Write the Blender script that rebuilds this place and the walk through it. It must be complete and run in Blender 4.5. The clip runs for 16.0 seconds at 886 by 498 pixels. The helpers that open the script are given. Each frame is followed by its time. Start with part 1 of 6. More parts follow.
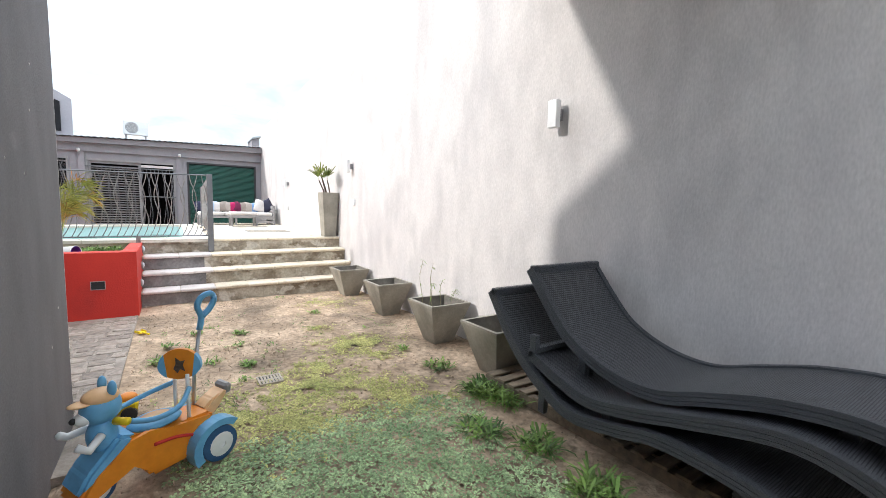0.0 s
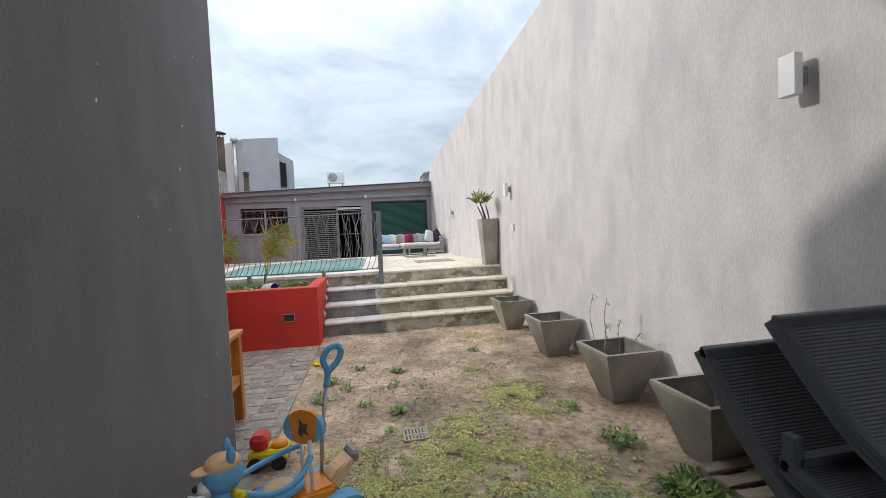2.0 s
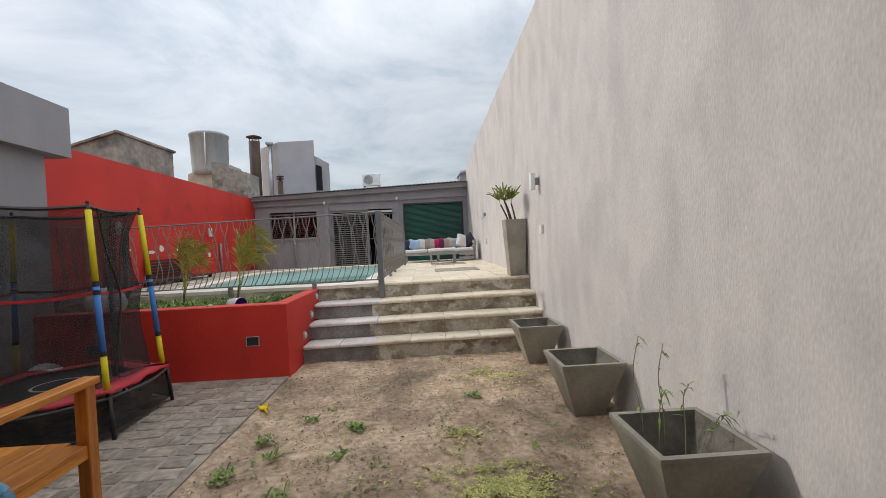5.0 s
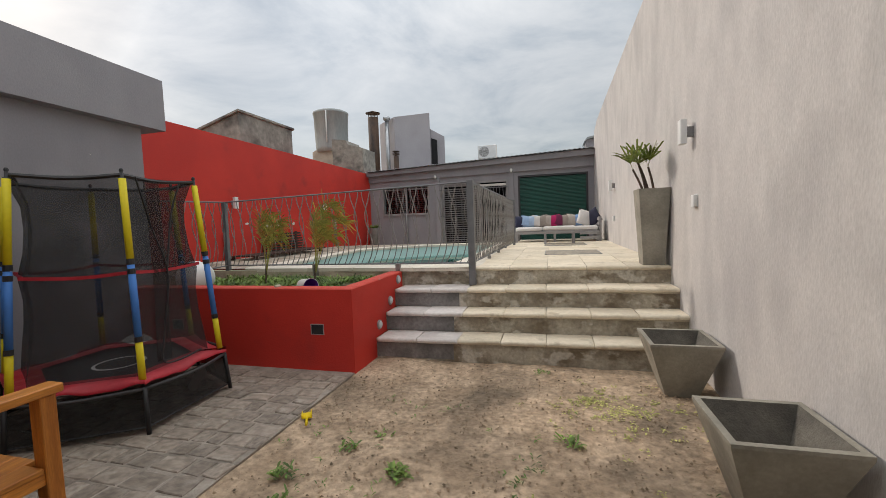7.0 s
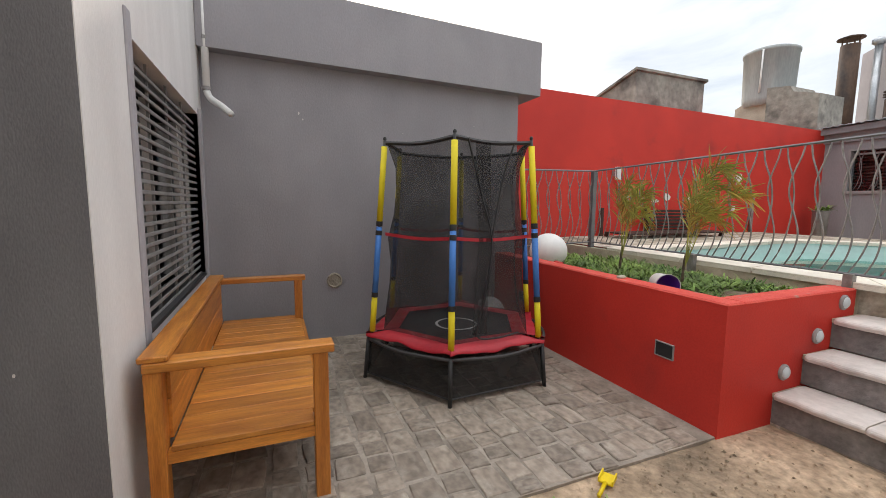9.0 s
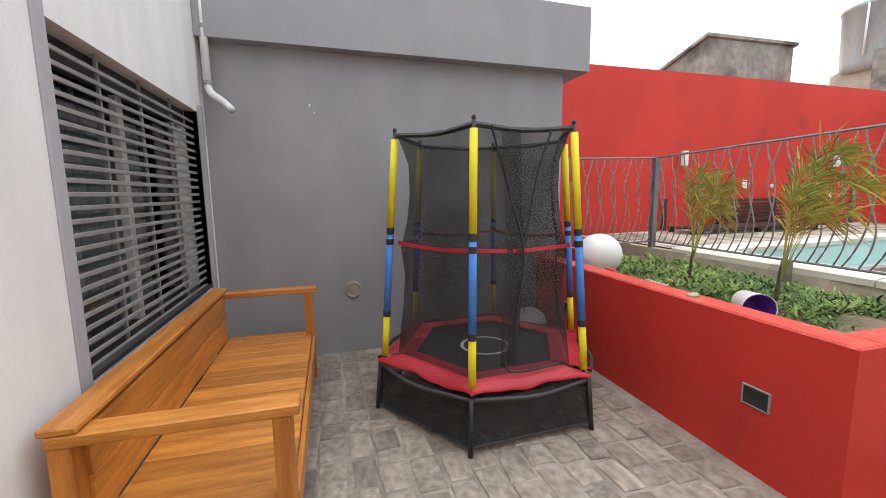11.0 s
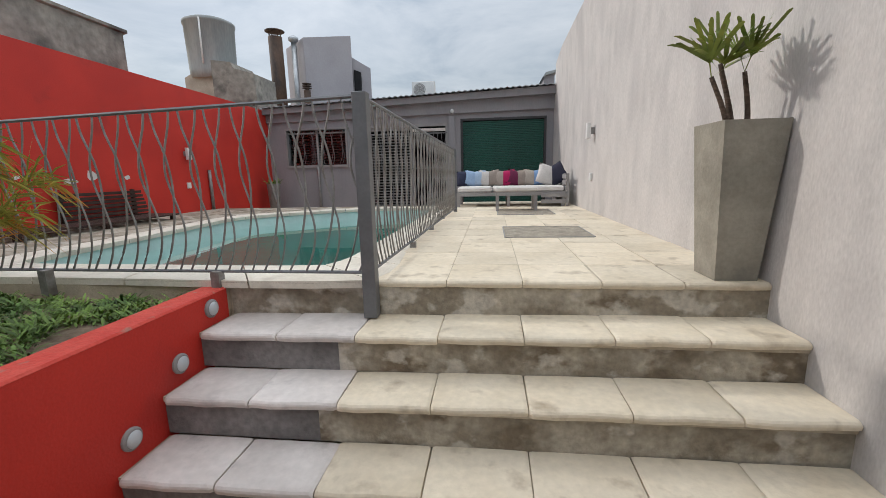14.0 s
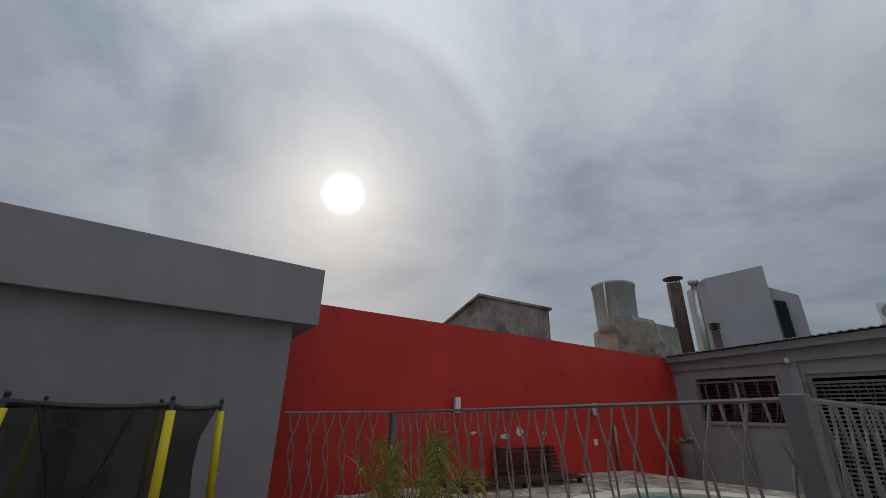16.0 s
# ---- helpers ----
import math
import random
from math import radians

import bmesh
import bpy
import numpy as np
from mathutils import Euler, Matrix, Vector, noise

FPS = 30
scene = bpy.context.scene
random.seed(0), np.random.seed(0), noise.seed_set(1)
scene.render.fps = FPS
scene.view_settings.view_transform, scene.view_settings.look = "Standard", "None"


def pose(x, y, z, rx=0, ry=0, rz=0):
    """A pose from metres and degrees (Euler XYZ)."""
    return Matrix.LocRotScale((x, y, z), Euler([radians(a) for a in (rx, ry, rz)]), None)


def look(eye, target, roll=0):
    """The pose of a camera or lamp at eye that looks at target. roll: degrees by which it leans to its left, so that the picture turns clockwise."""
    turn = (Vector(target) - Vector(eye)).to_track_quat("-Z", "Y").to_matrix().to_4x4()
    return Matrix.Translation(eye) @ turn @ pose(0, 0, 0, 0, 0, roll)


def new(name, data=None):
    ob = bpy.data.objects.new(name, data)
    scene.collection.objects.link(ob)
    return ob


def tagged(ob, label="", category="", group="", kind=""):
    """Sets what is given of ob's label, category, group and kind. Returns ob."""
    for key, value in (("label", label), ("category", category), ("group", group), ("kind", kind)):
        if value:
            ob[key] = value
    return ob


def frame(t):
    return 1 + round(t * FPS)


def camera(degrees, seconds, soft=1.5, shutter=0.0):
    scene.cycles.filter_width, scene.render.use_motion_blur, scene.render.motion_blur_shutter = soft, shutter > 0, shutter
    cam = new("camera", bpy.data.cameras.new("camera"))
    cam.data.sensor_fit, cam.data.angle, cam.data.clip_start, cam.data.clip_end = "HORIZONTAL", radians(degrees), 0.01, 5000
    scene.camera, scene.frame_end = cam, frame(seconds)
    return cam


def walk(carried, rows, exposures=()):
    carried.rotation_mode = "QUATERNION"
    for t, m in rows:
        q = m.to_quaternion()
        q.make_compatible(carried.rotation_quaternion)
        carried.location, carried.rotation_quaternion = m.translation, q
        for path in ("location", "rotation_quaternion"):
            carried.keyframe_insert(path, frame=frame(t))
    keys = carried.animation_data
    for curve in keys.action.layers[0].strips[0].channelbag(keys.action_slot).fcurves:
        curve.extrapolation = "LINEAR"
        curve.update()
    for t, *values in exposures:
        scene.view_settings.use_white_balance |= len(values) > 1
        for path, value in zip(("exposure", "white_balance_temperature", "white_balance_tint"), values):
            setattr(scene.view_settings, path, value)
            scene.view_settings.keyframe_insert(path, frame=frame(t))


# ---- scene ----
cam = camera(94.5, 16.0, 0.8, 0.0)
PATH = [
    (0, (0.399, -6.896, 1.557), (1.504, -5.24, 1.367), 1.4),
    (0.5, (0.548, -6.644, 1.531), (1.267, -4.786, 1.347), 1.3),
    (1, (0.654, -6.446, 1.572), (1.26, -4.541, 1.511), 0.1),
    (1.5, (0.702, -6.368, 1.6), (1.13, -4.415, 1.537), -1.8),
    (2, (0.813, -6.332, 1.603), (1.164, -4.365, 1.528), -2.6),
    (2.5, (0.925, -6.276, 1.624), (1.193, -4.296, 1.532), -3.6),
    (3, (1.014, -6.055, 1.597), (1.3, -4.08, 1.477), -3.2),
    (3.5, (1.167, -5.857, 1.579), (1.442, -3.879, 1.462), -2.4),
    (5.8, (1.988, -4.548, 1.559), (1.798, -2.557, 1.553), -2.9),
    (6, (2.028, -4.452, 1.588), (1.746, -2.472, 1.56), -2.8),
    (6.5, (2.002, -4.122, 1.555), (1.567, -2.171, 1.482), -2.5),
    (7, (2.019, -3.784, 1.545), (1.505, -1.855, 1.416), -2.1),
    (7.5, (2.129, -3.365, 1.528), (1.577, -1.451, 1.343), -1.5),
    (8, (2.146, -3.044, 1.533), (1.339, -1.226, 1.33), -0.2),
    (8.5, (1.892, -2.741, 1.52), (0.432, -1.384, 1.358), 1.4),
    (9, (1.651, -2.586, 1.506), (-0.187, -1.829, 1.287), 0.6),
    (9.2, (1.57, -2.503, 1.503), (-0.333, -1.941, 1.247), 0.4),
    (11.4, (1.167, -2.121, 1.646), (-0.744, -1.597, 1.375), -0.8),
    (11.5, (1.225, -2.102, 1.66), (-0.682, -1.562, 1.39), -0.9),
    (12, (1.299, -1.998, 1.699), (-0.566, -1.287, 1.577), -1.3),
    (12.5, (1.478, -1.702, 1.641), (-0.04, -0.409, 1.485), 0.3),
    (13, (1.669, -1.488, 1.632), (0.766, 0.276, 1.365), -1.7),
    (13.5, (1.734, -1.218, 1.637), (1.31, 0.706, 1.297), -0.6),
    (14, (1.763, -0.931, 1.605), (1.529, 1.022, 1.243), -1.3),
    (14.5, (1.688, -0.695, 1.631), (0.718, 1.022, 1.296), -1.4),
    (15, (1.665, -0.598, 1.686), (0.058, 0.574, 1.471), -1.0),
    (15.2, (1.641, -0.634, 1.728), (-0.064, 0.411, 1.712), -0.2),
    (15.5, (1.704, -0.659, 1.918), (0.015, 0.332, 2.324), 0.7),
    (16, (1.749, -0.689, 1.985), (0.174, 0.294, 2.729), 1.1),
]
EXPOSURES = [(0.0, 1.1, 6270, 10), (0.5, 0.85, 6270, 10), (1.0, 0.5, 6270, 10), (1.5, 0.4, 6270, 10), (2.0, 0.35, 6270, 10), (3.7, 0.35, 6300, 10), (5.8, -0.13, 6850, 11), (7.5, -0.1, 6950, 11), (8.3, 0.02, 6950, 11),
             (9.0, 0.45, 6950, 12), (9.2, 0.45, 6900, 12), (11.3, 0.97, 6700, 11), (12.0, 1.0, 6650, 11), (12.5, 0.8, 6600, 10), (13.0, 0.22, 6550, 10), (13.5, 0.05, 6500, 10), (14.0, -0.08, 6500, 10), (14.5, -0.03, 6450, 10),
             (15.0, 0.3, 6300, 10), (15.2, 0.3, 6300, 10), (15.5, 0.12, 6300, 10), (15.75, -0.85, 6300, 10), (16.0, -1.25, 6300, 10)]
walk(cam, [(t, look(eye, target, roll)) for t, eye, target, roll in PATH], EXPOSURES)

# ---- world, sun ----
SUN = Vector((-0.845, 0.248, 0.474)).normalized()
world = bpy.data.worlds.new("overcast_sky")
scene.world = world
world.use_nodes = True
wt = world.node_tree
wt.nodes.clear()


def wn(kind, **inputs):
    n = wt.nodes.new(kind)
    for k, v in inputs.items():
        n.inputs[int(k[1:])].default_value = v
    return n


def wmath(op, a, b=None):
    n = wt.nodes.new("ShaderNodeMath")
    n.operation = op
    for i, v in enumerate((a, b)):
        if v is None:
            continue
        if isinstance(v, (int, float)):
            n.inputs[i].default_value = v
        else:
            wt.links.new(v, n.inputs[i])
    return n.outputs[0]


coord = wt.nodes.new("ShaderNodeTexCoord")
sep = wt.nodes.new("ShaderNodeSeparateXYZ")
wt.links.new(coord.outputs["Generated"], sep.inputs[0])
zz = wmath("ADD", wmath("MAXIMUM", sep.outputs[2], 0.0), 0.16)
comb = wt.nodes.new("ShaderNodeCombineXYZ")
wt.links.new(wmath("DIVIDE", sep.outputs[0], zz), comb.inputs[0])
wt.links.new(wmath("DIVIDE", sep.outputs[1], zz), comb.inputs[1])
cloud = wt.nodes.new("ShaderNodeTexNoise")
cloud.inputs["Scale"].default_value = 1.35
cloud.inputs["Detail"].default_value = 9
cloud.inputs["Roughness"].default_value = 0.6
cloud.inputs["Distortion"].default_value = 0.35
wt.links.new(comb.outputs[0], cloud.inputs["Vector"])
ramp = wt.nodes.new("ShaderNodeValToRGB")
ramp.color_ramp.elements[0].position, ramp.color_ramp.elements[0].color = 0.34, (0.42, 0.475, 0.525, 1)
ramp.color_ramp.elements[1].position, ramp.color_ramp.elements[1].color = 0.66, (0.83, 0.85, 0.86, 1)
mid = ramp.color_ramp.elements.new(0.5)
mid.color = (0.66, 0.695, 0.72, 1)
wt.links.new(cloud.outputs[0], ramp.inputs[0])
# sun seen through thin cloud, with its halo ring
dot = wt.nodes.new("ShaderNodeVectorMath")
dot.operation = "DOT_PRODUCT"
wt.links.new(coord.outputs["Generated"], dot.inputs[0])
dot.inputs[1].default_value = SUN
ang = wmath("DIVIDE", wmath("ARCCOSINE", wmath("MINIMUM", dot.outputs["Value"], 1.0)), radians(40))
ring = wt.nodes.new("ShaderNodeValToRGB")
els = ring.color_ramp.elements
els[0].position, els[0].color = 0.0, (1, 1, 1, 1)
els[1].position, els[1].color = 1.0, (0.16, 0.16, 0.16, 1)
for p, v in ((0.034, 1.0), (0.048, 0.38), (0.08, 0.2), (0.15, 0.155), (0.3, 0.132), (0.51, 0.126), (0.565, 0.154), (0.64, 0.15), (0.8, 0.142)):
    e = els.new(p)
    e.color = (v, v * 0.985, v * 0.95, 1) if p < 0.3 else (v, v, v, 1)
wt.links.new(ang, ring.inputs[0])
mul = wt.nodes.new("ShaderNodeVectorMath")
mul.operation = "MULTIPLY"
wt.links.new(ramp.outputs[0], mul.inputs[0])
wt.links.new(ring.outputs[0], mul.inputs[1])
# an overcast sky is brightest overhead
grad = wmath("ADD", wmath("MULTIPLY", wmath("POWER", wmath("MAXIMUM", sep.outputs[2], 0.0), 1.8), 2.45), 0.54)
lift = wt.nodes.new("ShaderNodeVectorMath")
lift.operation = "SCALE"
wt.links.new(mul.outputs[0], lift.inputs[0])
wt.links.new(grad, lift.inputs["Scale"])
sky = wt.nodes.new("ShaderNodeTexSky")
sky.sky_type, sky.sun_disc = "NISHITA", False
sky.sun_elevation, sky.sun_rotation = math.asin(SUN.z), math.atan2(SUN.x, SUN.y)
bg_sky = wt.nodes.new("ShaderNodeBackground")
bg_sky.inputs[1].default_value = 0.05
wt.links.new(sky.outputs[0], bg_sky.inputs[0])
bg_cloud = wt.nodes.new("ShaderNodeBackground")
bg_cloud.inputs[1].default_value = 5.6
wt.links.new(lift.outputs[0], bg_cloud.inputs[0])
addw = wt.nodes.new("ShaderNodeAddShader")
wt.links.new(bg_sky.outputs[0], addw.inputs[0])
wt.links.new(bg_cloud.outputs[0], addw.inputs[1])
wout = wt.nodes.new("ShaderNodeOutputWorld")
wt.links.new(addw.outputs[0], wout.inputs[0])

sun = new("sun", bpy.data.lights.new("sun", "SUN"))
sun.data.energy, sun.data.angle, sun.data.color = 1.4, radians(2.6), (1.0, 0.95, 0.88)
sun.matrix_world = look((-30, 9, 17), (0, 0, 0))
sun.rotation_mode = "QUATERNION"
sun.rotation_quaternion = (-SUN).to_track_quat("-Z", "Y")

# ---- materials ----


def mat(name, col, col2=None, rough=0.8, metal=0.0, scale=3.0, fine=40.0, fine_amt=0.12, bump=0.15, bscale=90.0,
        stretch=(1, 1, 1), spec=0.4, stain=None, stain_scale=1.2, stain_lo=0.52, stain_hi=0.72, rnd=0.0, lo=0.35, hi=0.65, stain_stretch=(1, 1, 1), island=0.0, grain=None, stain2=None):
    m = bpy.data.materials.new(name)
    m.use_nodes = True
    nt = m.node_tree
    b = nt.nodes["Principled BSDF"]
    b.inputs["Roughness"].default_value, b.inputs["Metallic"].default_value = rough, metal
    b.inputs["Specular IOR Level"].default_value = spec
    tc = nt.nodes.new("ShaderNodeTexCoord")

    def noise_at(sc, st, detail=6):
        mp = nt.nodes.new("ShaderNodeMapping")
        mp.inputs["Scale"].default_value = st
        nt.links.new(tc.outputs["Object"], mp.inputs[0])
        if rnd:
            # alike pieces take their grain from different places
            who, far = nt.nodes.new("ShaderNodeObjectInfo"), nt.nodes.new("ShaderNodeVectorMath")
            far.operation = "SCALE"
            far.inputs[0].default_value = (31.0, 17.0, 23.0)
            nt.links.new(who.outputs["Random"], far.inputs["Scale"])
            nt.links.new(far.outputs[0], mp.inputs["Location"])
        n = nt.nodes.new("ShaderNodeTexNoise")
        n.inputs["Scale"].default_value, n.inputs["Detail"].default_value = sc, detail
        nt.links.new(mp.outputs[0], n.inputs["Vector"])
        return n.outputs[0]

    def mixed(fac, a, bb, blend="MIX"):
        x = nt.nodes.new("ShaderNodeMix")
        x.data_type, x.blend_type = "RGBA", blend
        for sock, v in ((x.inputs[0], fac), (x.inputs[6], a), (x.inputs[7], bb)):
            if isinstance(v, (int, float)):
                sock.default_value = v
            elif isinstance(v, tuple):
                sock.default_value = (*v[:3], 1)
            else:
                nt.links.new(v, sock)
        return x.outputs[2]

    def spread(v, a, bb, to0=0.0, to1=1.0):
        r = nt.nodes.new("ShaderNodeMapRange")
        r.inputs[1].default_value, r.inputs[2].default_value, r.inputs[3].default_value, r.inputs[4].default_value = a, bb, to0, to1
        nt.links.new(v, r.inputs[0])
        return r.outputs[0]

    c = mixed(spread(noise_at(scale, stretch), lo, hi), tuple(col), tuple(col2 or [k * 0.82 for k in col]))
    if stain:
        c = mixed(spread(noise_at(stain_scale, stain_stretch, 8), stain_lo, stain_hi), c, tuple(stain))
    if stain2:
        tint, sc, st, a, bb, most = stain2
        c = mixed(spread(noise_at(sc, st, 10), a, bb, 0.0, most), c, tint)
    if fine_amt:
        g = spread(noise_at(fine, grain or stretch, 3), 0.25, 0.75, 1 - fine_amt, 1 + fine_amt)
        x = nt.nodes.new("ShaderNodeVectorMath")
        x.operation = "SCALE"
        nt.links.new(c, x.inputs[0])
        nt.links.new(g, x.inputs["Scale"])
        c = x.outputs[0]
    for amount, node, sock in ((rnd, "ShaderNodeObjectInfo", "Random"), (island, "ShaderNodeNewGeometry", "Random Per Island")):
        if amount:
            oi = nt.nodes.new(node)
            x = nt.nodes.new("ShaderNodeVectorMath")
            x.operation = "SCALE"
            nt.links.new(c, x.inputs[0])
            nt.links.new(spread(oi.outputs[sock], 0, 1, 1 - amount, 1 + amount), x.inputs["Scale"])
            c = x.outputs[0]
    nt.links.new(c, b.inputs["Base Color"])
    if bump:
        bp = nt.nodes.new("ShaderNodeBump")
        bp.inputs["Strength"].default_value, bp.inputs["Distance"].default_value = bump, 0.02
        nt.links.new(noise_at(bscale, grain or stretch, 4), bp.inputs["Height"])
        nt.links.new(bp.outputs[0], b.inputs["Normal"])
    return m


M_WALL = mat("combed_plaster", (0.6, 0.565, 0.545), (0.545, 0.515, 0.5), 0.9, scale=3.2, stretch=(1.6, 1.6, 0.8), fine=40, fine_amt=0.1, bump=0.17, bscale=44, grain=(2.0, 2.0, 0.7),
             stain=(0.45, 0.425, 0.42), stain_scale=0.9, stain_stretch=(1, 1.6, 0.6), stain_lo=0.5, stain_hi=0.72, stain2=((0.4, 0.38, 0.37), 2.2, (1, 1.6, 0.8), 0.5, 0.68, 0.36))
M_DARK = mat("dark_grey_plaster", (0.185, 0.18, 0.188), (0.155, 0.15, 0.158), 0.85, scale=2, stretch=(2.2, 2.2, 0.8), fine=75, fine_amt=0.12, bump=0.25, bscale=70,
             stain=(0.24, 0.235, 0.24), stain_scale=2.1, stain_lo=0.7, stain_hi=0.8)
M_GREY = mat("grey_plaster", (0.315, 0.303, 0.322), (0.275, 0.265, 0.283), 0.85, scale=1.6, stretch=(1.3, 1.3, 0.7), fine=60, fine_amt=0.05, bump=0.14, bscale=70, stain=(0.34, 0.33, 0.345), stain_scale=0.8, stain_lo=0.5, stain_hi=0.7)
M_PALE = mat("pale_plaster", (0.8, 0.78, 0.77), (0.72, 0.7, 0.69), 0.9, scale=1.5, stretch=(3, 3, 0.6), fine=45, fine_amt=0.05, bump=0.16, bscale=60)
M_RED = mat("red_paint", (0.62, 0.04, 0.026), (0.53, 0.032, 0.022), 0.62, scale=1.2, fine=70, fine_amt=0.06, bump=0.14, bscale=60,
            stain=(0.36, 0.03, 0.025), stain_scale=1.6, stain_lo=0.6, stain_hi=0.8)
M_REDCAP = mat("faded_red_coping", (0.62, 0.085, 0.062), (0.56, 0.055, 0.04), 0.8, scale=6, fine=50, fine_amt=0.1, bump=0.4, bscale=50,
               stain=(0.4, 0.2, 0.16), stain_scale=9, stain_lo=0.63, stain_hi=0.72)
M_HOUSE = mat("house_grey_paint", (0.3, 0.285, 0.3), (0.26, 0.25, 0.265), 0.85, scale=1.5, stretch=(2, 2, 0.5), fine=30, fine_amt=0.06, bump=0.2)
M_CEMENT = mat("bare_cement", (0.43, 0.385, 0.31), (0.27, 0.23, 0.175), 0.92, scale=3.0, lo=0.44, hi=0.56, fine=26, fine_amt=0.24, bump=0.5, bscale=36,
               stain=(0.19, 0.15, 0.105), stain_scale=3.4, stain_stretch=(1, 1, 1.4), stain_lo=0.55, stain_hi=0.64, stain2=((0.57, 0.53, 0.46), 4.6, (1, 1, 1.3), 0.55, 0.62, 0.75))
M_CEMENTDARK = mat("dark_patched_cement", (0.23, 0.218, 0.212), (0.16, 0.15, 0.146), 0.92, scale=3.6, lo=0.42, hi=0.58, fine=28, fine_amt=0.2, bump=0.4, bscale=45)
M_SLAB = mat("cream_slab", (0.74, 0.655, 0.52), (0.65, 0.56, 0.425), 0.75, scale=2.2, fine=24, fine_amt=0.08, bump=0.25, bscale=30, rnd=0.1,
             stain=(0.4, 0.32, 0.23), stain_scale=5.5, stain_lo=0.59, stain_hi=0.76)
M_SLABPINK = mat("pale_pinkish_slab", (0.7, 0.65, 0.62), (0.57, 0.52, 0.49), 0.75, scale=2.4, fine=22, fine_amt=0.08, bump=0.25, bscale=30, rnd=0.1,
                 stain=(0.36, 0.33, 0.32), stain_scale=5, stain_lo=0.6, stain_hi=0.8)
M_COPING = mat("cream_white_coping", (0.74, 0.69, 0.6), (0.64, 0.59, 0.5), 0.75, scale=3, fine=45, fine_amt=0.07, bump=0.2, bscale=70, rnd=0.06,
               stain=(0.48, 0.43, 0.36), stain_scale=3.3, stain_lo=0.6, stain_hi=0.8)
M_GROUT = mat("grout", (0.55, 0.475, 0.365), (0.4, 0.34, 0.26), 0.95, scale=5, bump=0.3)
M_HATCH = mat("grey_cement_hatch", (0.4, 0.355, 0.285), (0.26, 0.23, 0.19), 0.9, scale=8, fine=60, fine_amt=0.2, bump=0.5, bscale=50)
M_BEDSOIL = mat("dark_planter_soil", (0.27, 0.2, 0.138), (0.15, 0.112, 0.078), 0.97, scale=4, fine=22, fine_amt=0.25, bump=0.7, bscale=32)
M_SOIL = mat("dry_trodden_soil", (0.54, 0.402, 0.282), (0.35, 0.254, 0.172), 0.97, scale=2.6, lo=0.38, hi=0.62, fine=20, fine_amt=0.36, bump=0.9, bscale=34,
             stain=(0.2, 0.15, 0.105), stain_scale=1.0, stain_lo=0.5, stain_hi=0.68, stain2=((0.16, 0.12, 0.085), 9.0, (1, 1, 1), 0.58, 0.7, 0.6))
M_STONE = mat("paving_stone", (0.33, 0.272, 0.222), (0.19, 0.156, 0.128), 0.52, scale=3.5, fine=14, fine_amt=0.12, bump=0.16, bscale=16, rnd=0.26, stain=(0.38, 0.33, 0.28), stain_scale=1.6, stain_lo=0.52, stain_hi=0.7)
M_MORTAR = mat("paving_mortar", (0.4, 0.345, 0.295), (0.22, 0.19, 0.16), 0.95, scale=4, fine=30, fine_amt=0.15, bump=0.4)
M_IRON = mat("grey_painted_iron", (0.2, 0.205, 0.215), (0.16, 0.165, 0.175), 0.5, 0.3, scale=8, fine=60, fine_amt=0.06, bump=0.05)
M_RUST = mat("weathered_iron", (0.3, 0.295, 0.29), (0.2, 0.185, 0.17), 0.6, 0.4, scale=14, fine=60, fine_amt=0.1, bump=0.1)
M_CONC = mat("concrete_pot", (0.34, 0.312, 0.258), (0.225, 0.208, 0.172), 0.85, scale=3.5, fine=40, fine_amt=0.1, bump=0.2, bscale=60,
             stain=(0.2, 0.185, 0.16), stain_scale=3, stain_lo=0.55, stain_hi=0.75)
M_POTIN = mat("dark_pot_inside", (0.19, 0.172, 0.145), (0.09, 0.082, 0.07), 0.95, scale=4, fine=30, fine_amt=0.15, bump=0.3)
M_BLOCK = mat("weathered_block_wall", (0.34, 0.315, 0.275), (0.22, 0.205, 0.185), 0.95, scale=2, fine=9, fine_amt=0.25, bump=0.6, bscale=14,
              stain=(0.1, 0.095, 0.09), stain_scale=1.6, stain_lo=0.55, stain_hi=0.7)
M_BEIGE = mat("beige_render", (0.5, 0.44, 0.36), (0.38, 0.33, 0.27), 0.95, scale=3, bump=0.4, bscale=20)
M_TANK = mat("grey_fibre_cement", (0.4, 0.42, 0.42), (0.31, 0.335, 0.34), 0.8, scale=1.5, stretch=(2, 2, 0.4), fine=14, fine_amt=0.1, bump=0.2)
M_TOWER = mat("lilac_grey_render", (0.4, 0.385, 0.41), (0.36, 0.345, 0.37), 0.9, scale=1.2, fine=20, fine_amt=0.05)
M_ZINC = mat("galvanised_sheet", (0.5, 0.52, 0.54), (0.4, 0.42, 0.44), 0.4, 0.8, scale=6, fine=40, fine_amt=0.1, bump=0.05)
M_RUSTPIPE = mat("rusted_flue", (0.15, 0.09, 0.06), (0.07, 0.055, 0.05), 0.8, 0.3, scale=2, fine=20, fine_amt=0.2, bump=0.2, stretch=(1, 1, 0.5))
M_WHITE = mat("white_plastic", (0.78, 0.78, 0.77), (0.7, 0.7, 0.69), 0.45, scale=4, fine_amt=0.03, bump=0.02)
M_BLACK = mat("black_plastic", (0.02, 0.02, 0.022), (0.03, 0.03, 0.032), 0.5, scale=8, fine_amt=0.1, bump=0.05)
# near-black colour stands in for the shade inside rooms and openings
M_VOID = mat("near_black_shade", (0.012, 0.012, 0.014), (0.018, 0.018, 0.02), 0.9, bump=0)
